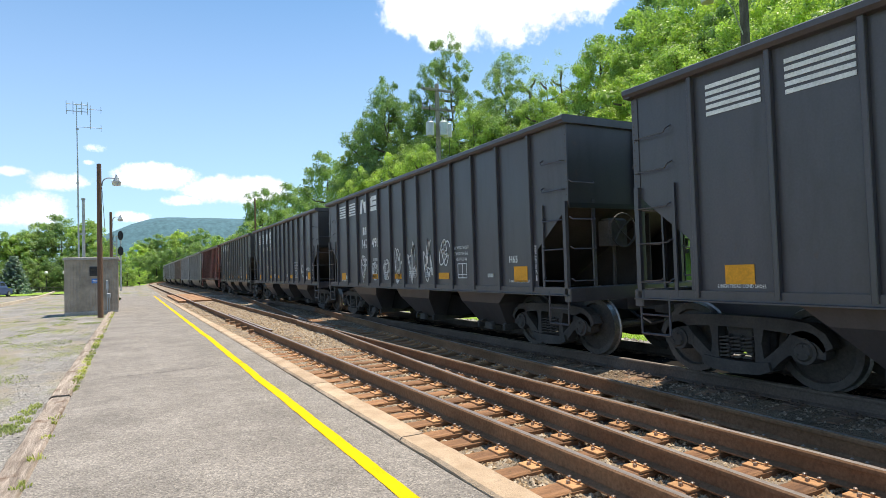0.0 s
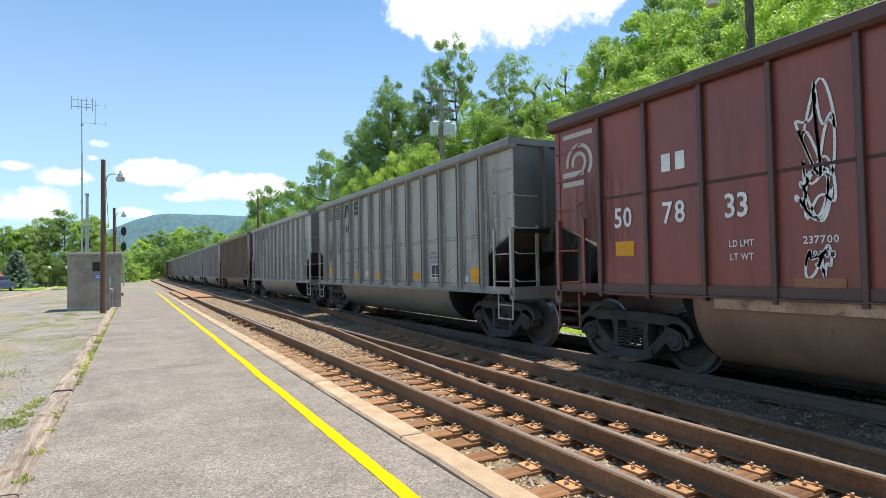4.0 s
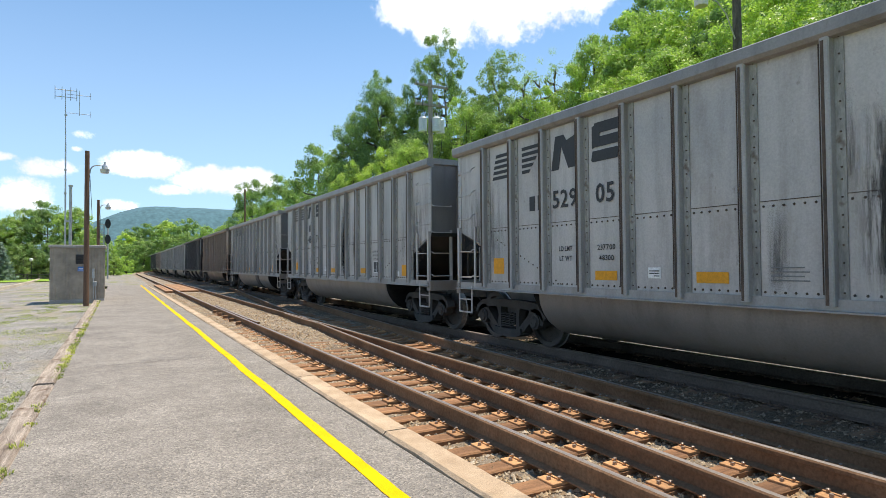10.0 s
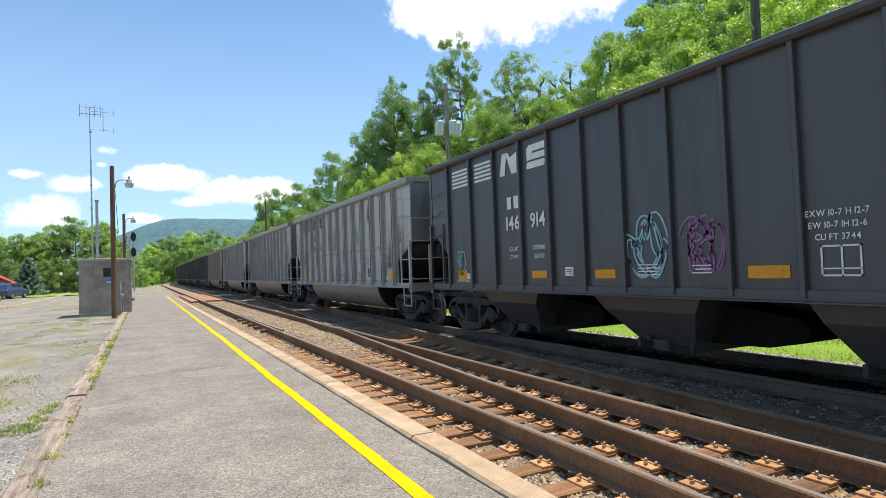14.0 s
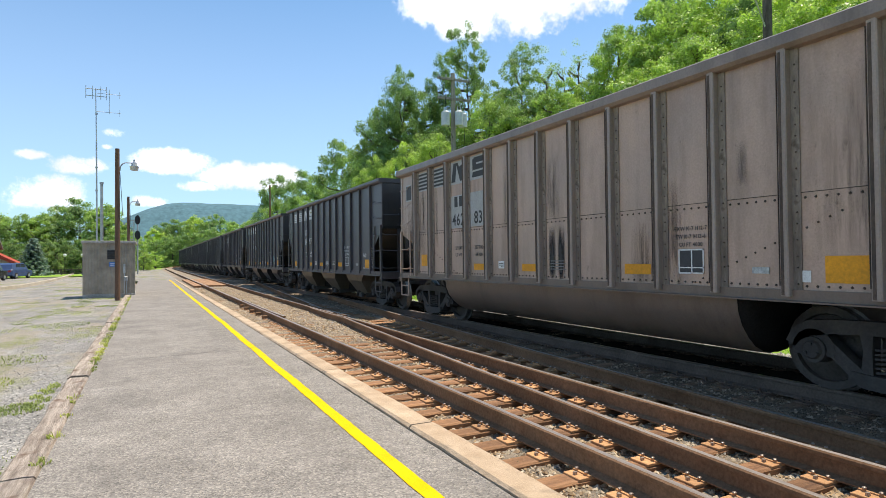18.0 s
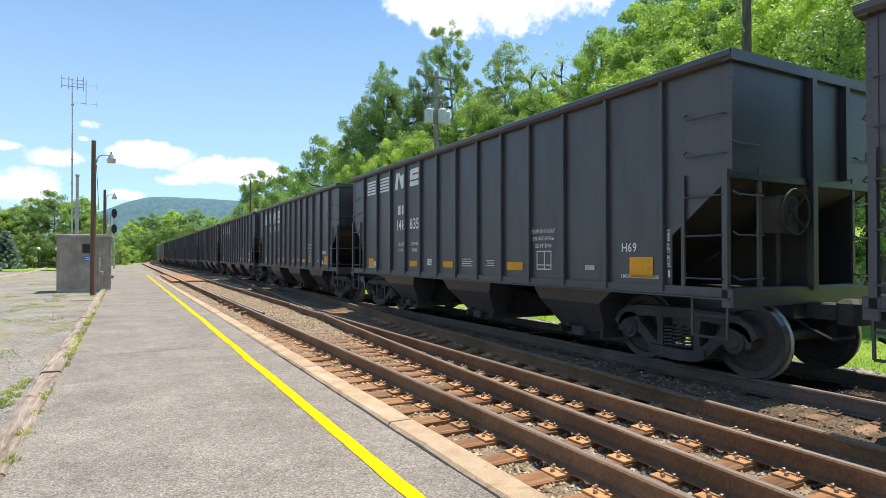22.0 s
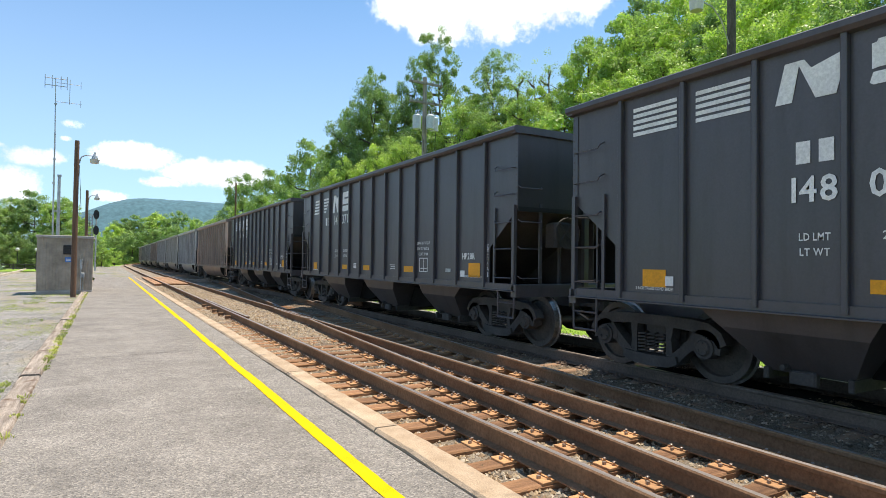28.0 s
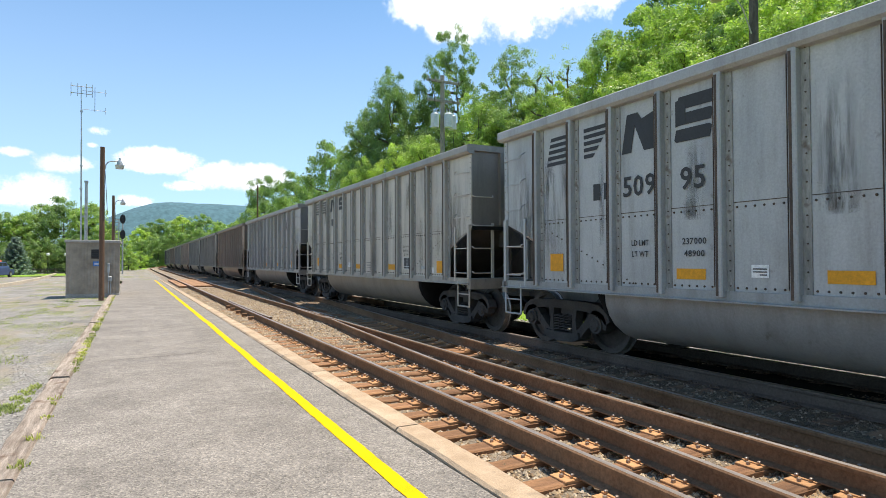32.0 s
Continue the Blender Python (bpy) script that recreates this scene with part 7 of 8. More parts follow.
def make_tree(label, h, rad, crown0, seed, mat, leaf=0.3, clusters=70, per=95, lean=0.0, sparse=1.0, limbs=9, group="wooded slope", fluff=1.0):
    r = random.Random(seed)
    e = thing("tree", label, "tree", group=group)
    bm = BM()
    pts = [Vector((0, 0, -0.8))]
    n = 7
    for i in range(1, n + 1):
        z = h * 0.88 * i / n
        pts.append(Vector((lean * z / h * 2 + r.uniform(-0.15, 0.15) * i / n * 2, r.uniform(-0.15, 0.15) * i / n * 2, z)))
    r0 = h * 0.016 + 0.06
    for i in range(n):
        tube(bm, pts[i], pts[i + 1], r0 * (1 - i / (n + 0.5)), r0 * (1 - (i + 1) / (n + 0.5)), 8, cap=False)
    part("trunk", bm, M_BARK, e)
    ends = []
    for k in range(limbs):
        lb = BM()
        t = crown0 + (0.95 - crown0) * (k + 0.5) / limbs
        base = pts[min(n - 1, int(t * n))].lerp(pts[min(n, int(t * n) + 1)], (t * n) % 1)
        a = k * 2.4 + r.uniform(-0.5, 0.5)
        rise = r.uniform(0.2, 0.6)
        ln = rad * r.uniform(0.6, 1.0) * (1.0 if t < 0.7 else (1.25 - t) / 0.55)
        tip = base + Vector((math.cos(a) * ln, math.sin(a) * ln, ln * rise))
        midp = base.lerp(tip, 0.5) + Vector((0, 0, -0.1 * ln))
        tube(lb, base, midp, r0 * 0.4, r0 * 0.26, 6, cap=False)
        tube(lb, midp, tip, r0 * 0.26, r0 * 0.08, 6, cap=False)
        ends += [tip, midp.lerp(tip, 0.5)]
        for q in range(2):
            b2 = midp.lerp(tip, r.uniform(0.1, 0.6))
            t2 = b2 + Vector((r.uniform(-1, 1), r.uniform(-1, 1), r.uniform(0.1, 0.8))) * ln * 0.45
            tube(lb, b2, t2, r0 * 0.14, r0 * 0.05, 5, cap=False)
            ends.append(t2)
        part("limb", lb, M_BARK, e)
    vs, fs = [], []
    cs = list(ends)
    # rounded lobes round the limbs, with gaps between them
    lobes = []
    count = max(9, clusters // 11)
    for k in range(count):
        u = (k + 0.5) / count
        t = crown0 + (1 - crown0) * u * 0.93
        env = rad * (1 - min(1.0, abs(u - 0.42) / 0.58) ** 2.4) ** 0.5
        size = rad * r.uniform(0.3, 0.44)
        a = k * 2.4 + r.uniform(-0.4, 0.4)
        d = max(0.0, env - size * 0.7) * r.uniform(0.75, 1.05)
        lobes.append((Vector((lean * t * 2 + math.cos(a) * d, math.sin(a) * d, h * t)), size))
    while len(cs) < clusters:
        c, size = lobes[len(cs) % count]
        v = Vector((r.gauss(0, 1), r.gauss(0, 1), r.gauss(0.35, 0.9))).normalized()
        cs.append(c + v * size * r.uniform(0.6, 1.0))
    for c in cs:
        leaf_quads(vs, fs, r, c, rad * r.uniform(0.12, 0.22) * fluff, int(per * sparse * r.uniform(0.7, 1.3)), leaf, 0.7)
    me = bpy.data.meshes.new("crown")
    me.from_pydata(vs, [], fs)
    me.materials.append(mat)
    cr = new("crown", me)
    cr.parent = e
    return e


def plant(proto, x, y, s=1.0, rot=0.0, sz=1.0, first=False, label=""):
    m = pose(x, y, ground_height(x, y), 0, 0, rot)
    t = proto if first else copy_thing(proto, m)
    if first:
        t.matrix_basis = m
    t.scale = (s, s, s * sz)
    if label:
        tagged(t, label)
    return t


def woods():
    P = {
        "broad": make_tree("broad leafy deciduous tree in summer green", 15, 4.4, 0.1, 1, M_LEAF, 0.2, 210, 150, fluff=0.92),
        "tall": make_tree("tall slender tree with a tufted crown", 20, 4.3, 0.34, 2, M_LEAF, 0.2, 170, 125, 0.3, fluff=0.95, limbs=12),
        "high": make_tree("tall leaning tree with a high rounded crown", 20, 4.3, 0.66, 7, M_LEAF, 0.2, 110, 125, 0.8, fluff=0.9, limbs=9),
        "bright": make_tree("sunlit light green deciduous tree", 14, 4.2, 0.1, 3, M_LEAF_B, 0.19, 200, 150, fluff=0.9),
        "thin": make_tree("thin open tree with few leaves", 16, 2.4, 0.35, 4, M_LEAF_B, 0.14, 80, 45, sparse=0.9, limbs=16, fluff=1.5),
        "mass": make_tree("dense full-crowned tree leafy to the ground", 15, 5.4, 0.03, 12, M_LEAF, 0.33, 210, 95, limbs=8, fluff=1.05),
        "mass_bright": make_tree("sunlit full-crowned tree leafy to the ground", 14, 5.2, 0.03, 13, M_LEAF_B, 0.33, 210, 95, limbs=8, fluff=1.05),
        "bush": make_tree("dense low roadside bush", 5, 2.8, 0.05, 5, M_LEAF_B, 0.17, 80, 150, limbs=6),
        "thicket": make_tree("dense thicket of undergrowth and saplings", 9, 5.0, 0.02, 6, M_LEAF, 0.24, 130, 130, limbs=8),
    }
    used = set()

    def go(k, x, y, s=1.0, rot=0.0, sz=1.0, label=""):
        plant(P[k], x, y, s, rot, sz, k not in used, label)
        used.add(k)

    for row in WOOD_EDGE + WOOD_GAP + WOOD_NEAR:
        go(*row)
    # seen from afar the woods close up to the ground
    full = {"broad": "mass", "bright": "mass_bright"}
    for k, *rest in WOOD_FAR + WOOD_LEFT:
        go(full.get(k, k), *rest)


# kind, place, size, turn, extra height
WOOD_EDGE = [
    ("broad", 19.6, 54, 0.75, 121, 1.22),
    ("broad", 20.4, 52, 0.80, 303, 1.32),
    ("broad", 21.1, 50, 0.73, 20, 1.68),
    ("broad", 23.9, 51, 0.99, 278, 1.09),
    ("tall", 24.8, 49, 0.52, 66, 1.86),
    ("high", 27.0, 47, 0.68, 189, 1.50),
    ("tall", 30.6, 45, 0.80, 309, 1.17),
    ("broad", 23.6, 45, 0.84, 242, 1.03),
    ("bright", 26.0, 43, 0.81, 320, 1.23),
    ("broad", 29.3, 42, 0.84, 297, 1.07),
    ("bright", 18.6, 43, 0.64, 10, 1.17),
    ("bright", 20.1, 41, 0.63, 200, 1.22),
    ("bright", 17.7, 48, 0.58, 50, 1.28),
    ("broad", 33.4, 52, 1.22, 150, 0.79),
]
WOOD_GAP = [
    ("thin", 33.1, 44, 0.96, 33, 1.18),
    ("thin", 34.4, 43, 0.87, 310, 1.25),
    ("thin", 35.1, 42, 0.95, 6, 1.18),
    ("thin", 34.9, 40, 0.83, 132, 1.18),
    ("bright", 29.2, 37, 0.75, 119, 1.23),
    ("bright", 31.8, 36, 0.71, 98, 1.31),
    ("thin", 33.8, 37, 0.90, 240, 1.16),
    ("bright", 32.6, 34, 0.78, 203, 1.48),
    ("thicket", 28.3, 44, 1.01, 276, 1.18),
    ("thicket", 30.6, 40, 1.06, 281, 1.14),
    ("bush", 26.2, 31, 1.37, 81, 1.31),
]
WOOD_NEAR = [
    ("bright", 34.8, 33.0, 1.02, 203),
    ("bright", 33.3, 30.0, 1.15, 327),
    ("bright", 32.9, 27.0, 1.15, 77),
    ("bright", 28.4, 27.0, 0.82, 118),
    ("bright", 32.1, 24.0, 1.11, 325),
    ("broad", 30.0, 20.0, 0.94, 77),
    ("bright", 26.9, 16.0, 0.92, 267),
    ("bright", 26.6, 22.0, 0.83, 199),
    ("bright", 25.3, 18.0, 0.78, 7),
    ("bright", 23.0, 12.0, 0.81, 343),
    ("broad", 19.6, 9.0, 0.67, 32),
    ("bush", 25.5, 26.0, 1.88, 302),
    ("bush", 22.8, 14.0, 1.75, 21),
    ("broad", 44.4, 38.0, 1.46, 154),
    ("broad", 38.2, 22.0, 1.19, 15),
]
WOOD_FAR = [
    ("broad", 23.2, 120, 0.91, 137, 1.24),
    ("broad", 25.2, 104, 0.81, 242, 1.27),
    ("broad", 24.4, 80, 0.82, 218, 1.34),
    ("thicket", 23.2, 112, 1.27, 68, 0.95),
    ("thicket", 21.3, 125, 1.16, 187, 0.95),
    ("thicket", 24.1, 88, 1.11, 49, 1.04),
    ("broad", 20.8, 60, 0.54, 227, 1.47),
    ("broad", 4.7, 215.0, 0.96, 18),
    ("bright", 1.7, 205.0, 0.88, 69),
    ("broad", 8.8, 215.0, 1.04, 253),
    ("bright", 14.2, 212.0, 1.19, 111),
    ("broad", 19.4, 208.0, 1.08, 132),
    ("bright", 24.0, 200.0, 0.91, 344),
    ("bright", 28.1, 190.0, 0.83, 223),
    ("bush", -0.8, 120.0, 0.71, 320),
    ("bush", 1.7, 165.0, 0.83, 154),
    ("thicket", 2.0, 195.0, 0.96, 215),
    ("thicket", 6.5, 195.0, 1.05, 259),
    ("thicket", 11.8, 195.0, 1.19, 197),
    ("thicket", 18.1, 195.0, 1.21, 293),
    ("thicket", 23.4, 185.0, 0.96, 179),
]
WOOD_LEFT = [
    ("broad", -10.0, 112.0, 0.81, 273),
    ("bright", -6.4, 110.0, 0.81, 299),
    ("broad", -12.8, 114.0, 0.74, 208),
    ("bright", -15.2, 112.0, 0.70, 299),
    ("broad", -18.0, 112.0, 0.63, 118),
    ("bright", -21.1, 116.0, 0.70, 172),
    ("broad", -4.7, 125.0, 0.60, 349),
    ("thicket", -12.3, 106.0, 0.59, 14),
    ("thicket", -8.4, 106.0, 0.65, 143),
    ("thicket", -5.5, 106.0, 0.65, 310),
    ("bright", -3.1, 135.0, 0.58, 343),
    ("thicket", -15.0, 106.0, 0.54, 356),
    ("broad", -23.0, 112.0, 0.69, 83),
    ("thicket", -18.7, 106.0, 0.58, 357),
    ("thicket", -3.2, 120.0, 0.61, 167),
]
woods()


def spruce():
    r = random.Random(9)
    e = thing("blue_spruce", "small blue-green spruce with tiered boughs", "spruce tree", (-13.55, 93.4, -0.3))
    e.scale = (1.3, 1.3, 1.22)
    bm = BM()
    tube(bm, (0, 0, -0.2), (0, 0, 4.2), 0.12, 0.02, 8)
    part("trunk", bm, M_BARK, e)
    vs, fs = [], []
    for k in range(26):
        z = 0.25 + k * 0.155
        rad = 1.8 * (1 - k / 27) ** 0.85 + 0.08
        m = max(5, int(15 * (1 - k / 30)))
        for i in range(m):
            a = 2 * math.pi * i / m + k * 0.7 + r.uniform(-0.15, 0.15)
            rr = rad * r.uniform(0.8, 1.1)
            for q in range(16):
                t = (q + r.random()) / 16
                c = Vector((math.cos(a) * rr * t, math.sin(a) * rr * t, z - 0.22 * t * rr + 0.12 * t * t * rr))
                leaf_quads(vs, fs, r, c, 0.12 + 0.05 * (1 - t), 3, 0.22, 0.6)
    me = bpy.data.meshes.new("needles")
    me.from_pydata(vs, [], fs)
    me.materials.append(M_SPRUCE)
    o = new("needles", me)
    o.parent = e


spruce()


def hill():
    bm = BM()
    xs_ = span(-1500, 2600, 25)
    ys_ = span(2500, 3600, 40)
    g = []
    for y in ys_:
        row = []
        for x in xs_:
            prof = 278 * max(0.12, 1 - 0.21 * (max(0.0, 150 - x) / 210) ** 1.6) if x < 500 else 278 * (0.72 + 0.28 * math.exp(-((x - 500) / 900) ** 2))
            prof *= 1 + 0.006 * math.sin(x * 0.009) + 0.01 * n3(x, 0, 0.006)
            t = min(1.0, (y - 2500) / 500)
            row.append(bm.verts.new((x, y, prof * (t * t * (3 - 2 * t)) + 3 * n3(x, y, 0.02) - 3)))
        g.append(row)
    for r0, r1 in zip(g, g[1:]):
        for i in range(len(xs_) - 1):
            bm.faces.new((r0[i], r0[i + 1], r1[i + 1], r1[i]))
    tagged(part("backdrop_hill", bm, M_HILL, smooth=True), "long wooded ridge tinted in a hazy blue-green", "hill", kind="structure")


hill()


# ---- poles beyond the train ----
def utility_pole():
    x0, y0 = 14.0, 26.5
    g = ground_height(x0, y0)
    e = thing("utility_pole", "grey wooden utility pole with crossarms and transformers", "utility pole", (x0, y0, g))
    bm = BM()
    tube(bm, (0, 0, -0.5), (0, 0, 11.1 - g), 0.16, 0.11, 12)
    part("pole", bm, M_GREYPOLE, e)
    for z in (10.75 - g, 9.75 - g):
        bm = BM()
        box(bm, -0.95, 0.95, -0.16, -0.06, z - 0.06, z + 0.06, 0, 0.01)
        c = part("crossarm", bm, M_GREYPOLE, e)
        for x in (-0.88, -0.45, 0.45, 0.88):
            bm = BM()
            tube(bm, (x, -0.11, z + 0.06), (x, -0.11, z + 0.2), 0.03, 0.045, 8)
            part("insulator", bm, M_GALV, c)
    for x, y in ((-0.5, -0.1), (0.12, -0.4), (0.55, -0.05)):
        bm = BM()
        z = 8.35 - g
        tube(bm, (x, y, z), (x, y, z + 0.66), 0.21, 0.21, 16)
        tube(bm, (x, y, z + 0.66), (x, y, z + 0.74), 0.22, 0.14, 16)
        for q in (-0.08, 0.08):
            tube(bm, (x + q, y, z + 0.72), (x + q, y, z + 0.95), 0.03, 0.02, 6)
        part("transformer", bm, M_TRANSF, e, "pale grey transformer can")
    for x0_, z0_, x1_, z1_ in ((-0.88, 10.9, -0.5, 9.2), (0.45, 9.9, 0.55, 9.2), (0.6, 8.4, 0.15, 6.5), (-0.4, 8.4, -0.12, 7.2), (0.88, 10.9, 0.2, 9.1)):
        bm = BM()
        pipe(bm, [(x0_, -0.15, z0_ - g), ((x0_ + x1_) / 2 + 0.1, -0.25, (z0_ + z1_) / 2 - g - 0.1), (x1_, -0.15, z1_ - g)], 0.012, 5)
        part("drop_wire", bm, M_BLACK, e)


M_TRANSF = surface("transformer_paint", (0.42, 0.46, 0.5), (0.55, 0.6, 0.64), 2.0, 0.5, fine=30, bump_s=0.1, bump_d=0.003)
utility_pole()


def yard_lamp():
    x0, y0 = 17.8, 12.0
    g = ground_height(x0, y0)
    e = thing("yard_lamp_pole", "weathered wooden pole with a bracket yard lamp", "lamp post", (x0, y0, g))
    bm = BM()
    tube(bm, (0, 0, -0.5), (0, 0, 11.5 - g), 0.17, 0.13, 12)
    part("pole", bm, M_BARK, e)
    bm = BM()
    z = 9.65 - g
    pipe(bm, [(-0.1, 0, z - 0.75), (-0.7, -0.1, z - 0.05), (-1.2, -0.15, z + 0.22), (-2.0, -0.2, z + 0.26)], 0.025, 6)
    part("bracket_arm", bm, M_GALV, e)
    bm = BM()
    tube(bm, (-2.05, -0.2, z + 0.2), (-2.05, -0.2, z + 0.38), 0.13, 0.09, 12)
    part("lamp_head", bm, M_GALV, e)
    bm = BM()
    tube(bm, (-2.05, -0.2, z - 0.12), (-2.05, -0.2, z + 0.2), 0.19, 0.22, 14)
    part("lamp_bowl", bm, M_BOWL, e)
    p2 = thing("far_pole", "dark wooden telegraph pole", "utility pole", (15.6, 86, -0.4))
    bm = BM()
    tube(bm, (0, 0, -0.3), (0, 0, 12.8), 0.16, 0.11, 8)
    part("pole", bm, M_POLE, p2)


yard_lamp()


# ---- lot, kerb, parked cars, station buildings ----
M_KERB = surface("kerb_concrete", (0.42, 0.36, 0.27), (0.58, 0.5, 0.39), 2.5, 0.9, fine=60.0, bump_s=0.5, bump_d=0.01, random_tone=0.1)


def kerb():
    e = thing("lot_kerb", "pale concrete kerb along the lot's edge", "kerb", kind="structure")
    pts = [(-9.4, 36), (-8.75, 45), (-8.05, 50.5), (-7.93, 62.6), (-8.4, 78), (-9.3, 95)]
    for (xa, ya), (xb, yb) in zip(pts, pts[1:]):
        n = 5
        for i in range(n):
            t0, t1 = i / n + 0.004, (i + 1) / n - 0.004
            bm = BM()
            ax, ay, bx, by = xa + (xb - xa) * t0, ya + (yb - ya) * t0, xa + (xb - xa) * t1, ya + (yb - ya) * t1
            va = [bm.verts.new((ax + dx, ay, z)) for dx, z in ((-0.12, -0.4), (-0.11, 0.06), (0.1, 0.06), (0.13, -0.4))]
            vb = [bm.verts.new((bx + dx, by, z)) for dx, z in ((-0.12, -0.4), (-0.11, 0.06), (0.1, 0.06), (0.13, -0.4))]
            for k in range(3):
                bm.faces.new((va[k], va[k + 1], vb[k + 1], vb[k]))
            bm.faces.new(va[::-1])
            bm.faces.new(vb)
            part("kerb_stone", bm, M_KERB, e)


kerb()


def car_body(name, colour, label, x, y, rz, suv=False):
    e = thing(name, label, "car", (x, y, -0.14), "cars in the lot")
    e.rotation_euler = (0, 0, radians(rz))
    L_, W = (4.6, 0.9)
    top = 1.72 if suv else 1.45
    prof = [(-2.3, 0.35), (-2.3, 0.75), (-2.2, 0.92), (-1.25, 1.0), (-0.75, top - 0.06), (-0.5, top), (0.9 if not suv else 1.5, top), (1.35 if not suv else 1.95, top - 0.15), (1.9 if not suv else 2.2, 1.02), (2.28, 0.95), (2.3, 0.4), (2.1, 0.28), (-2.1, 0.28)]
    bm = BM()
    rings = []
    for x_, shrink in ((-W, 0.04), (-W + 0.06, 0.0), (W - 0.06, 0.0), (W, 0.04)):
        ring = []
        for yy, zz in prof:
            tuck = 0.16 * max(0, (zz - 0.95)) / 0.7
            xx = x_ * (1 - tuck)
            ring.append(bm.verts.new((xx, yy * (1 - shrink * 0.4), zz - shrink * 0.3)))
        rings.append(ring)
    n = len(prof)
    for a, b in zip(rings, rings[1:]):
        for i in range(n):
            bm.faces.new((a[i], b[i], b[(i + 1) % n], a[(i + 1) % n]))
    bm.faces.new(rings[0])
    bm.faces.new(rings[-1][::-1])
    bmesh.ops.recalc_face_normals(bm, faces=bm.faces[:])
    mt = plain(name + "_paint", colour, 0.25)
    part("body", bm, mt, e)
    for s in (-1, 1):
        bm = BM()
        for y0, y1 in ((-0.85, 0.2), (0.28, 1.25)):
            xs0 = s * (W * 0.955)
            xs1 = s * (W * 0.86)
            quad(bm, [(xs0 + s * 0.012, y0 - 0.12 if y0 < 0 else y0, 1.0), (xs0 + s * 0.012, y1 + (0.15 if y1 > 1 else 0), 1.0), (xs1 + s * 0.012, y1, top - 0.12), (xs1 + s * 0.012, y0 + 0.2 if y0 < 0 else y0, top - 0.12)])
        part("side_windows", bm, M_BLACKGLASS, e)
        for yw in (-1.4, 1.4):
            bm = BM()
            lathe_x(bm, [(-0.1, 0.2), (-0.1, 0.33), (0.1, 0.33), (0.1, 0.2)], s * (W - 0.08), yw, 0.33, 16)
            w = part("wheel", bm, M_BLACK, e)
            bm = BM()
            lathe_x(bm, [(-0.02, 0.2), (0.02, 0.18)], s * (W + 0.03), yw, 0.33, 12)
            part("rim", bm, M_GALV, w)
    bm = BM()
    for s in (-0.62, 0.62):
        box(bm, s - 0.14, s + 0.14, 2.26, 2.315, 0.72, 0.92)
    part("tail_lights", bm, M_TAIL, e)


M_BLACKGLASS = plain("dark_car_glass", (0.02, 0.022, 0.025), 0.08)
M_TAIL = plain("red_lens", (0.4, 0.01, 0.01), 0.3)
car_body("parked_suv", (0.015, 0.017, 0.022), "black parked SUV in the lot", -13.9, 70.5, 172, True)
car_body("parked_car", (0.05, 0.08, 0.17), "dark blue parked car in the lot", -13.6, 81, 165, True)
car_body("parked_car", (0.3, 0.55, 0.02), "lime green parked car half hidden in the lot", -15.1, 89.5, 160)


def station():
    e = thing("station_building", "station building with brown gable and timber eaves", "building", (-22.8, 92, -0.3))
    bm = BM()
    box(bm, -7.0, 4.0, -4, 6, 0, 4.0, 0)
    part("wall", bm, M_CREAM, e)
    bm = BM()
    slab_x(bm, [(-5, 3.7), (1, 7.4), (7, 3.7), (7, 3.95), (1, 7.7), (-5, 3.95)], -8.5, 5.0)
    part("roof", bm, M_ROOF, e, "grey shingled gable roof")
    bm = BM()
    slab_x(bm, [(-4.8, 3.75), (1, 7.3), (6.8, 3.75)], 4.6, 4.75)
    part("gable", bm, M_POLE, e, "brown timber gable")
    bm = BM()
    for q in (-3.6, 0.0):
        box(bm, 4.0, 4.05, q, q + 1.1, 1.0, 2.2)
    part("window", bm, M_BLACKGLASS, e)
    k = thing("red_roof_annex", "low annex with a red metal roof", "building", (-18.3, 100, -0.3))
    bm = BM()
    extrude_y(bm, [(-3, 0), (-3, 4.6), (2.4, 1.6), (2.4, 0)], -1.8, 1.8)
    part("wall", bm, M_CREAM, k)
    bm = BM()
    extrude_y(bm, [(-3.4, 4.85), (2.75, 1.45), (2.75, 1.6), (-3.4, 5.0)], -2.1, 2.1)
    part("roof", bm, M_REDROOF, k)
    bm = BM()
    slab = [(-3.4, 4.6), (2.8, 1.2), (2.8, 1.65), (-3.4, 5.05)]
    extrude_y(bm, slab, -2.22, -2.12)
    part("fascia", bm, M_REDROOF, k, "broad red metal fascia")


M_CREAM = surface("cream_wall", (0.4, 0.38, 0.33), (0.5, 0.48, 0.43), 0.8, 0.85, fine=10, bump_s=0.1, bump_d=0.01)
M_ROOF = surface("shingle_roof", (0.16, 0.15, 0.14), (0.26, 0.25, 0.23), 0.8, 0.9, fine=6, bump_s=0.5, bump_d=0.03)
M_REDROOF = surface("red_metal_roof", (0.38, 0.05, 0.03), (0.5, 0.08, 0.05), 0.8, 0.5, fine=6, bump_s=0.1, bump_d=0.01)
station()


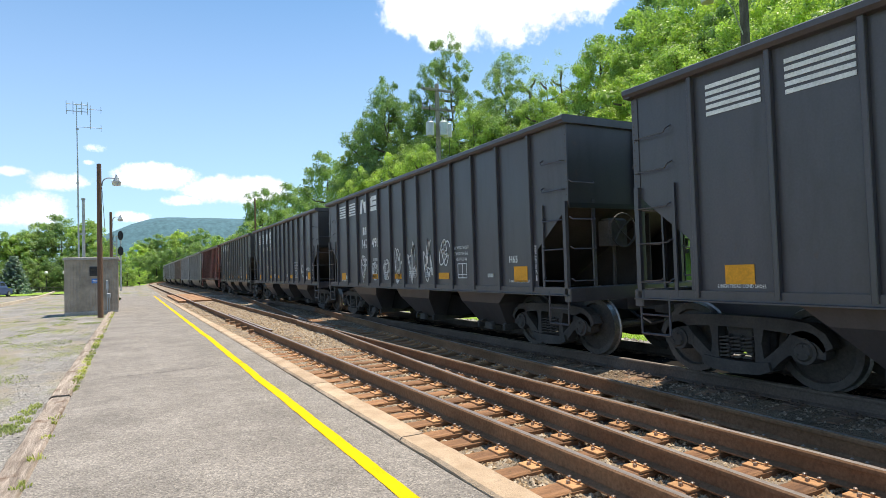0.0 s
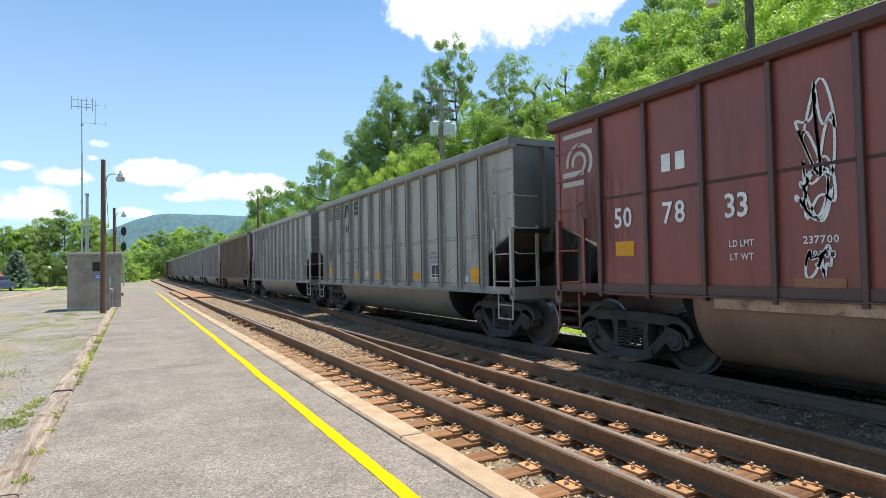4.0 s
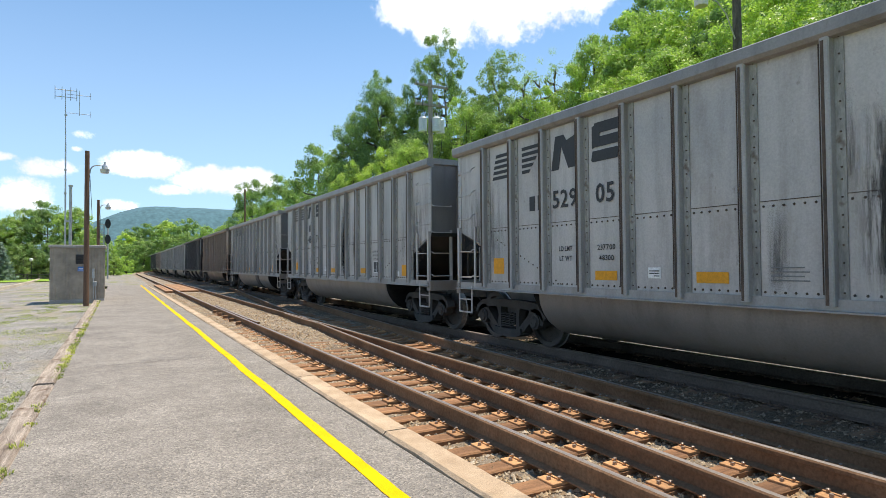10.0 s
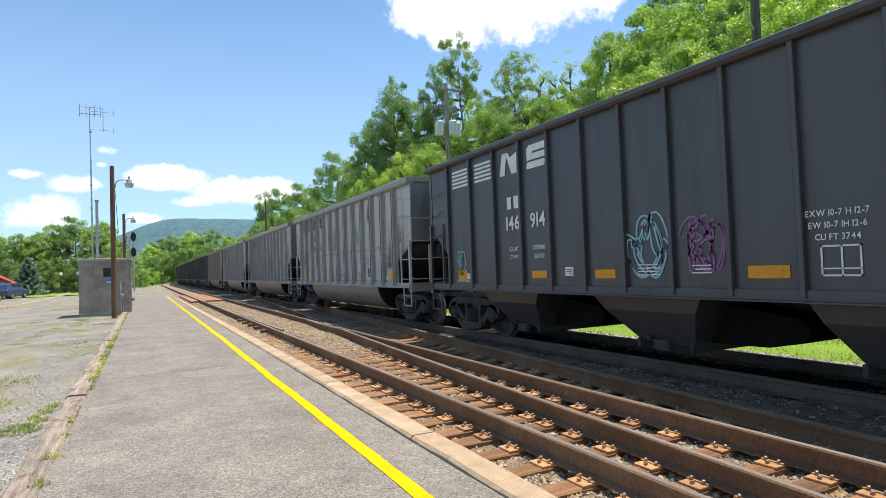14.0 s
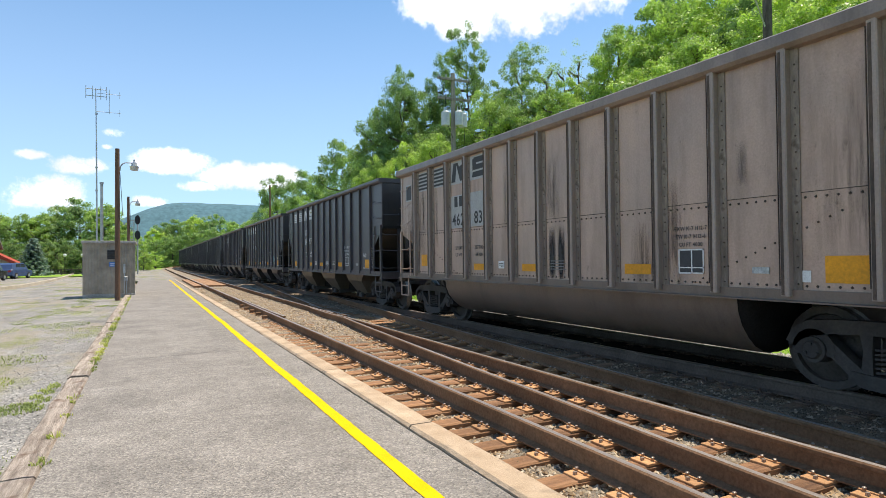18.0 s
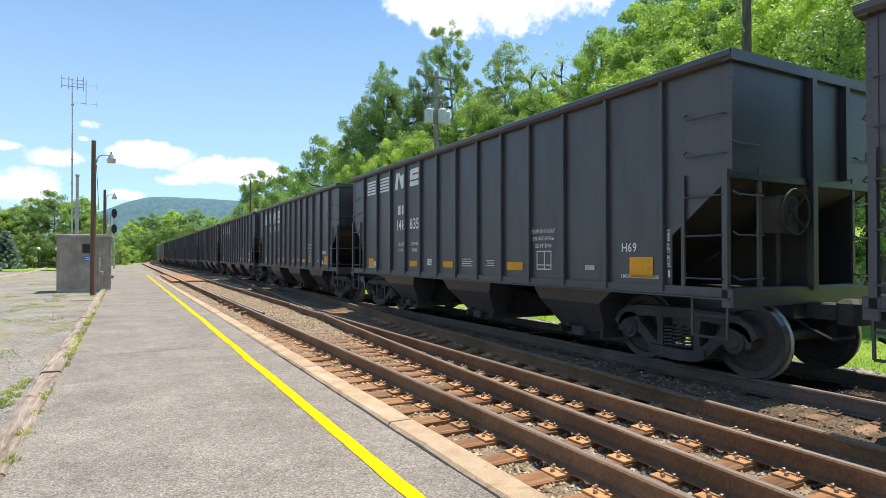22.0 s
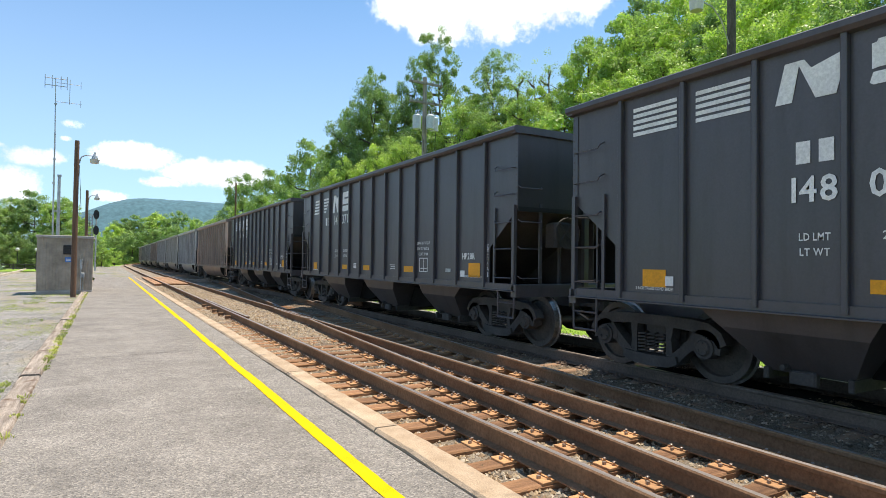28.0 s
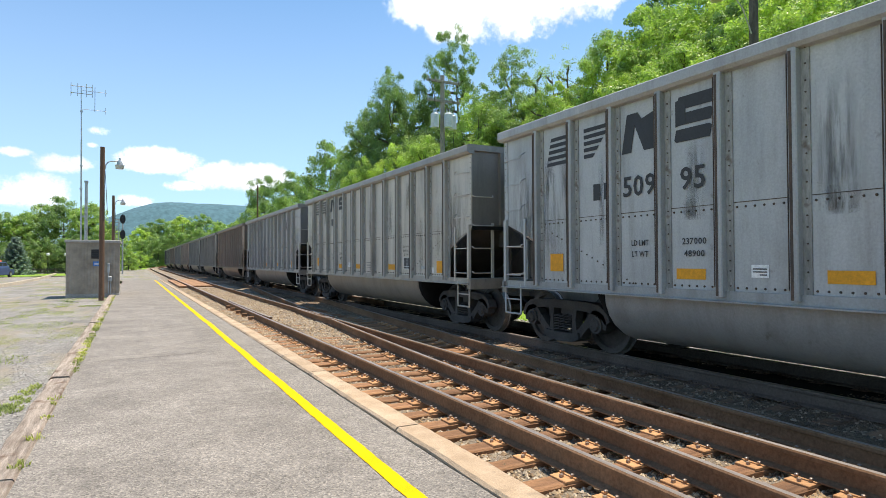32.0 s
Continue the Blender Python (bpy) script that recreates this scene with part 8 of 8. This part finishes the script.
def park_edge():
    for i, x in enumerate((-13.6, -10.6, -8.5, -6.4)):
        e = thing("park_lamp", "slim black lamp post with a white globe", "lamp post", (x, 98 + i * 0.6, -0.35), "park lamps")
        bm = BM()
        tube(bm, (0, 0, 0), (0, 0, 2.75), 0.05, 0.04, 8)
        part("post", bm, M_BLACK, e)
        bm = BM()
        bmesh.ops.create_icosphere(bm, subdivisions=2, radius=0.24, matrix=Matrix.Translation((0, 0, 2.95)))
        part("globe", bm, M_WHITE, e, smooth=True)
    f = thing("rail_fence", "dark weathered post and rail fence", "fence", (-9.2, 93, -0.35))
    for i in range(5):
        bm = BM()
        box(bm, -2.4 + i * 1.2 - 0.06, -2.4 + i * 1.2 + 0.06, -0.06, 0.06, 0, 1.1, 0, 0.015)
        part("post", bm, M_BARK, f)
    for z in (0.5, 0.95):
        bm = BM()
        box(bm, -2.5, 2.5, -0.09, -0.05, z - 0.06, z + 0.06)
        part("rail", bm, M_BARK, f)
    xs_, ys_ = span(-16, -4.6, 0.9), span(82, 99, 1.2)
    sheet("lawn", xs_, ys_, lambda x, y: -0.1 + 0.05 * n3(x, y, 0.3), M_GRASS, "strip of mown lawn before the trees", "lawn")
    c = thing("equipment_cabinet", "white metal trackside cabinet on legs", "cabinet", (-10.3, 47.5, -0.3))
    bm = BM()
    box(bm, -0.55, 0.5, -0.35, 0.35, 0.7, 2.9, 0, 0.03)
    part("case", bm, M_WHITE, c)
    for x in (-0.45, 0.4):
        bm = BM()
        box(bm, x - 0.05, x + 0.05, -0.3, 0.3, -0.2, 0.7)
        part("leg", bm, M_GALV, c)


park_edge()


# ---- what moves ----
# seconds, and metres by which the train is behind an even run
LAG = [(0, 0.38), (1, 0.3), (2, -0.05), (3, -0.24), (4.5, -0.1), (5.5, 0.04), (6, -0.02), (7, 0.06), (8, -0.14), (9, -0.36), (10, -0.27), (11, -0.2), (12, -0.18), (13, 0.0), (14, -0.12),
       (15, 0.04), (15.5, 0.0), (17.5, 0.0), (18, 0.1), (19, 0.18), (20, 0.05), (21, 0.02), (22, -0.17), (23, -0.15), (24, -0.19), (25, -0.13), (25.5, -0.14), (27.5, -0.16), (29, -0.15), (30, -0.04), (31, 0.21), (32, 0.04)]


def travelled(t):
    for (ta, a), (tb, b) in zip(LAG, LAG[1:]):
        if t <= tb:
            return SPEED * t - (a + (b - a) * (t - ta) / (tb - ta))
    return SPEED * t - LAG[-1][1]


def motions():
    for car, off, kind, spec in TRAIN:
        marks = [t for t, _ in LAG]
        t_straight = (off - CURVE_Y) / SPEED
        if t_straight > 0:
            k = 0
            while t_straight - 1.2 * k > 0:
                marks.append(t_straight - 1.2 * k)
                k += 1
            marks.append(min(31.9, t_straight + 1.2))
        marks = sorted({round(m * FPS) / FPS for m in marks if 0 <= m <= 32})
        rows = []
        for t in marks:
            s = off - travelled(t)
            d = max(0.0, s - CURVE_Y)
            rows.append((t, pose(MID + CURVE_R * (1 - math.cos(d / CURVE_R)), min(s, CURVE_Y) + CURVE_R * math.sin(d / CURVE_R) , RZ, 0, 0, -math.degrees(d / CURVE_R))))
        walk(car, rows)
    # every wheelset rolls alike: one set of rows, shared
    step = math.degrees(SPEED / FPS / 0.457)
    walk(WHEELS[0], [(i / FPS, pose(0, 0, 0, (step * i) % 360, 0, 0)) for i in range(int(32 * FPS) + 1)])
    lead = WHEELS[0].animation_data
    for w in WHEELS[1:]:
        w.rotation_mode = "QUATERNION"
        w.animation_data_create()
        w.animation_data.action = lead.action
        w.animation_data.action_slot = lead.action_slot


motions()
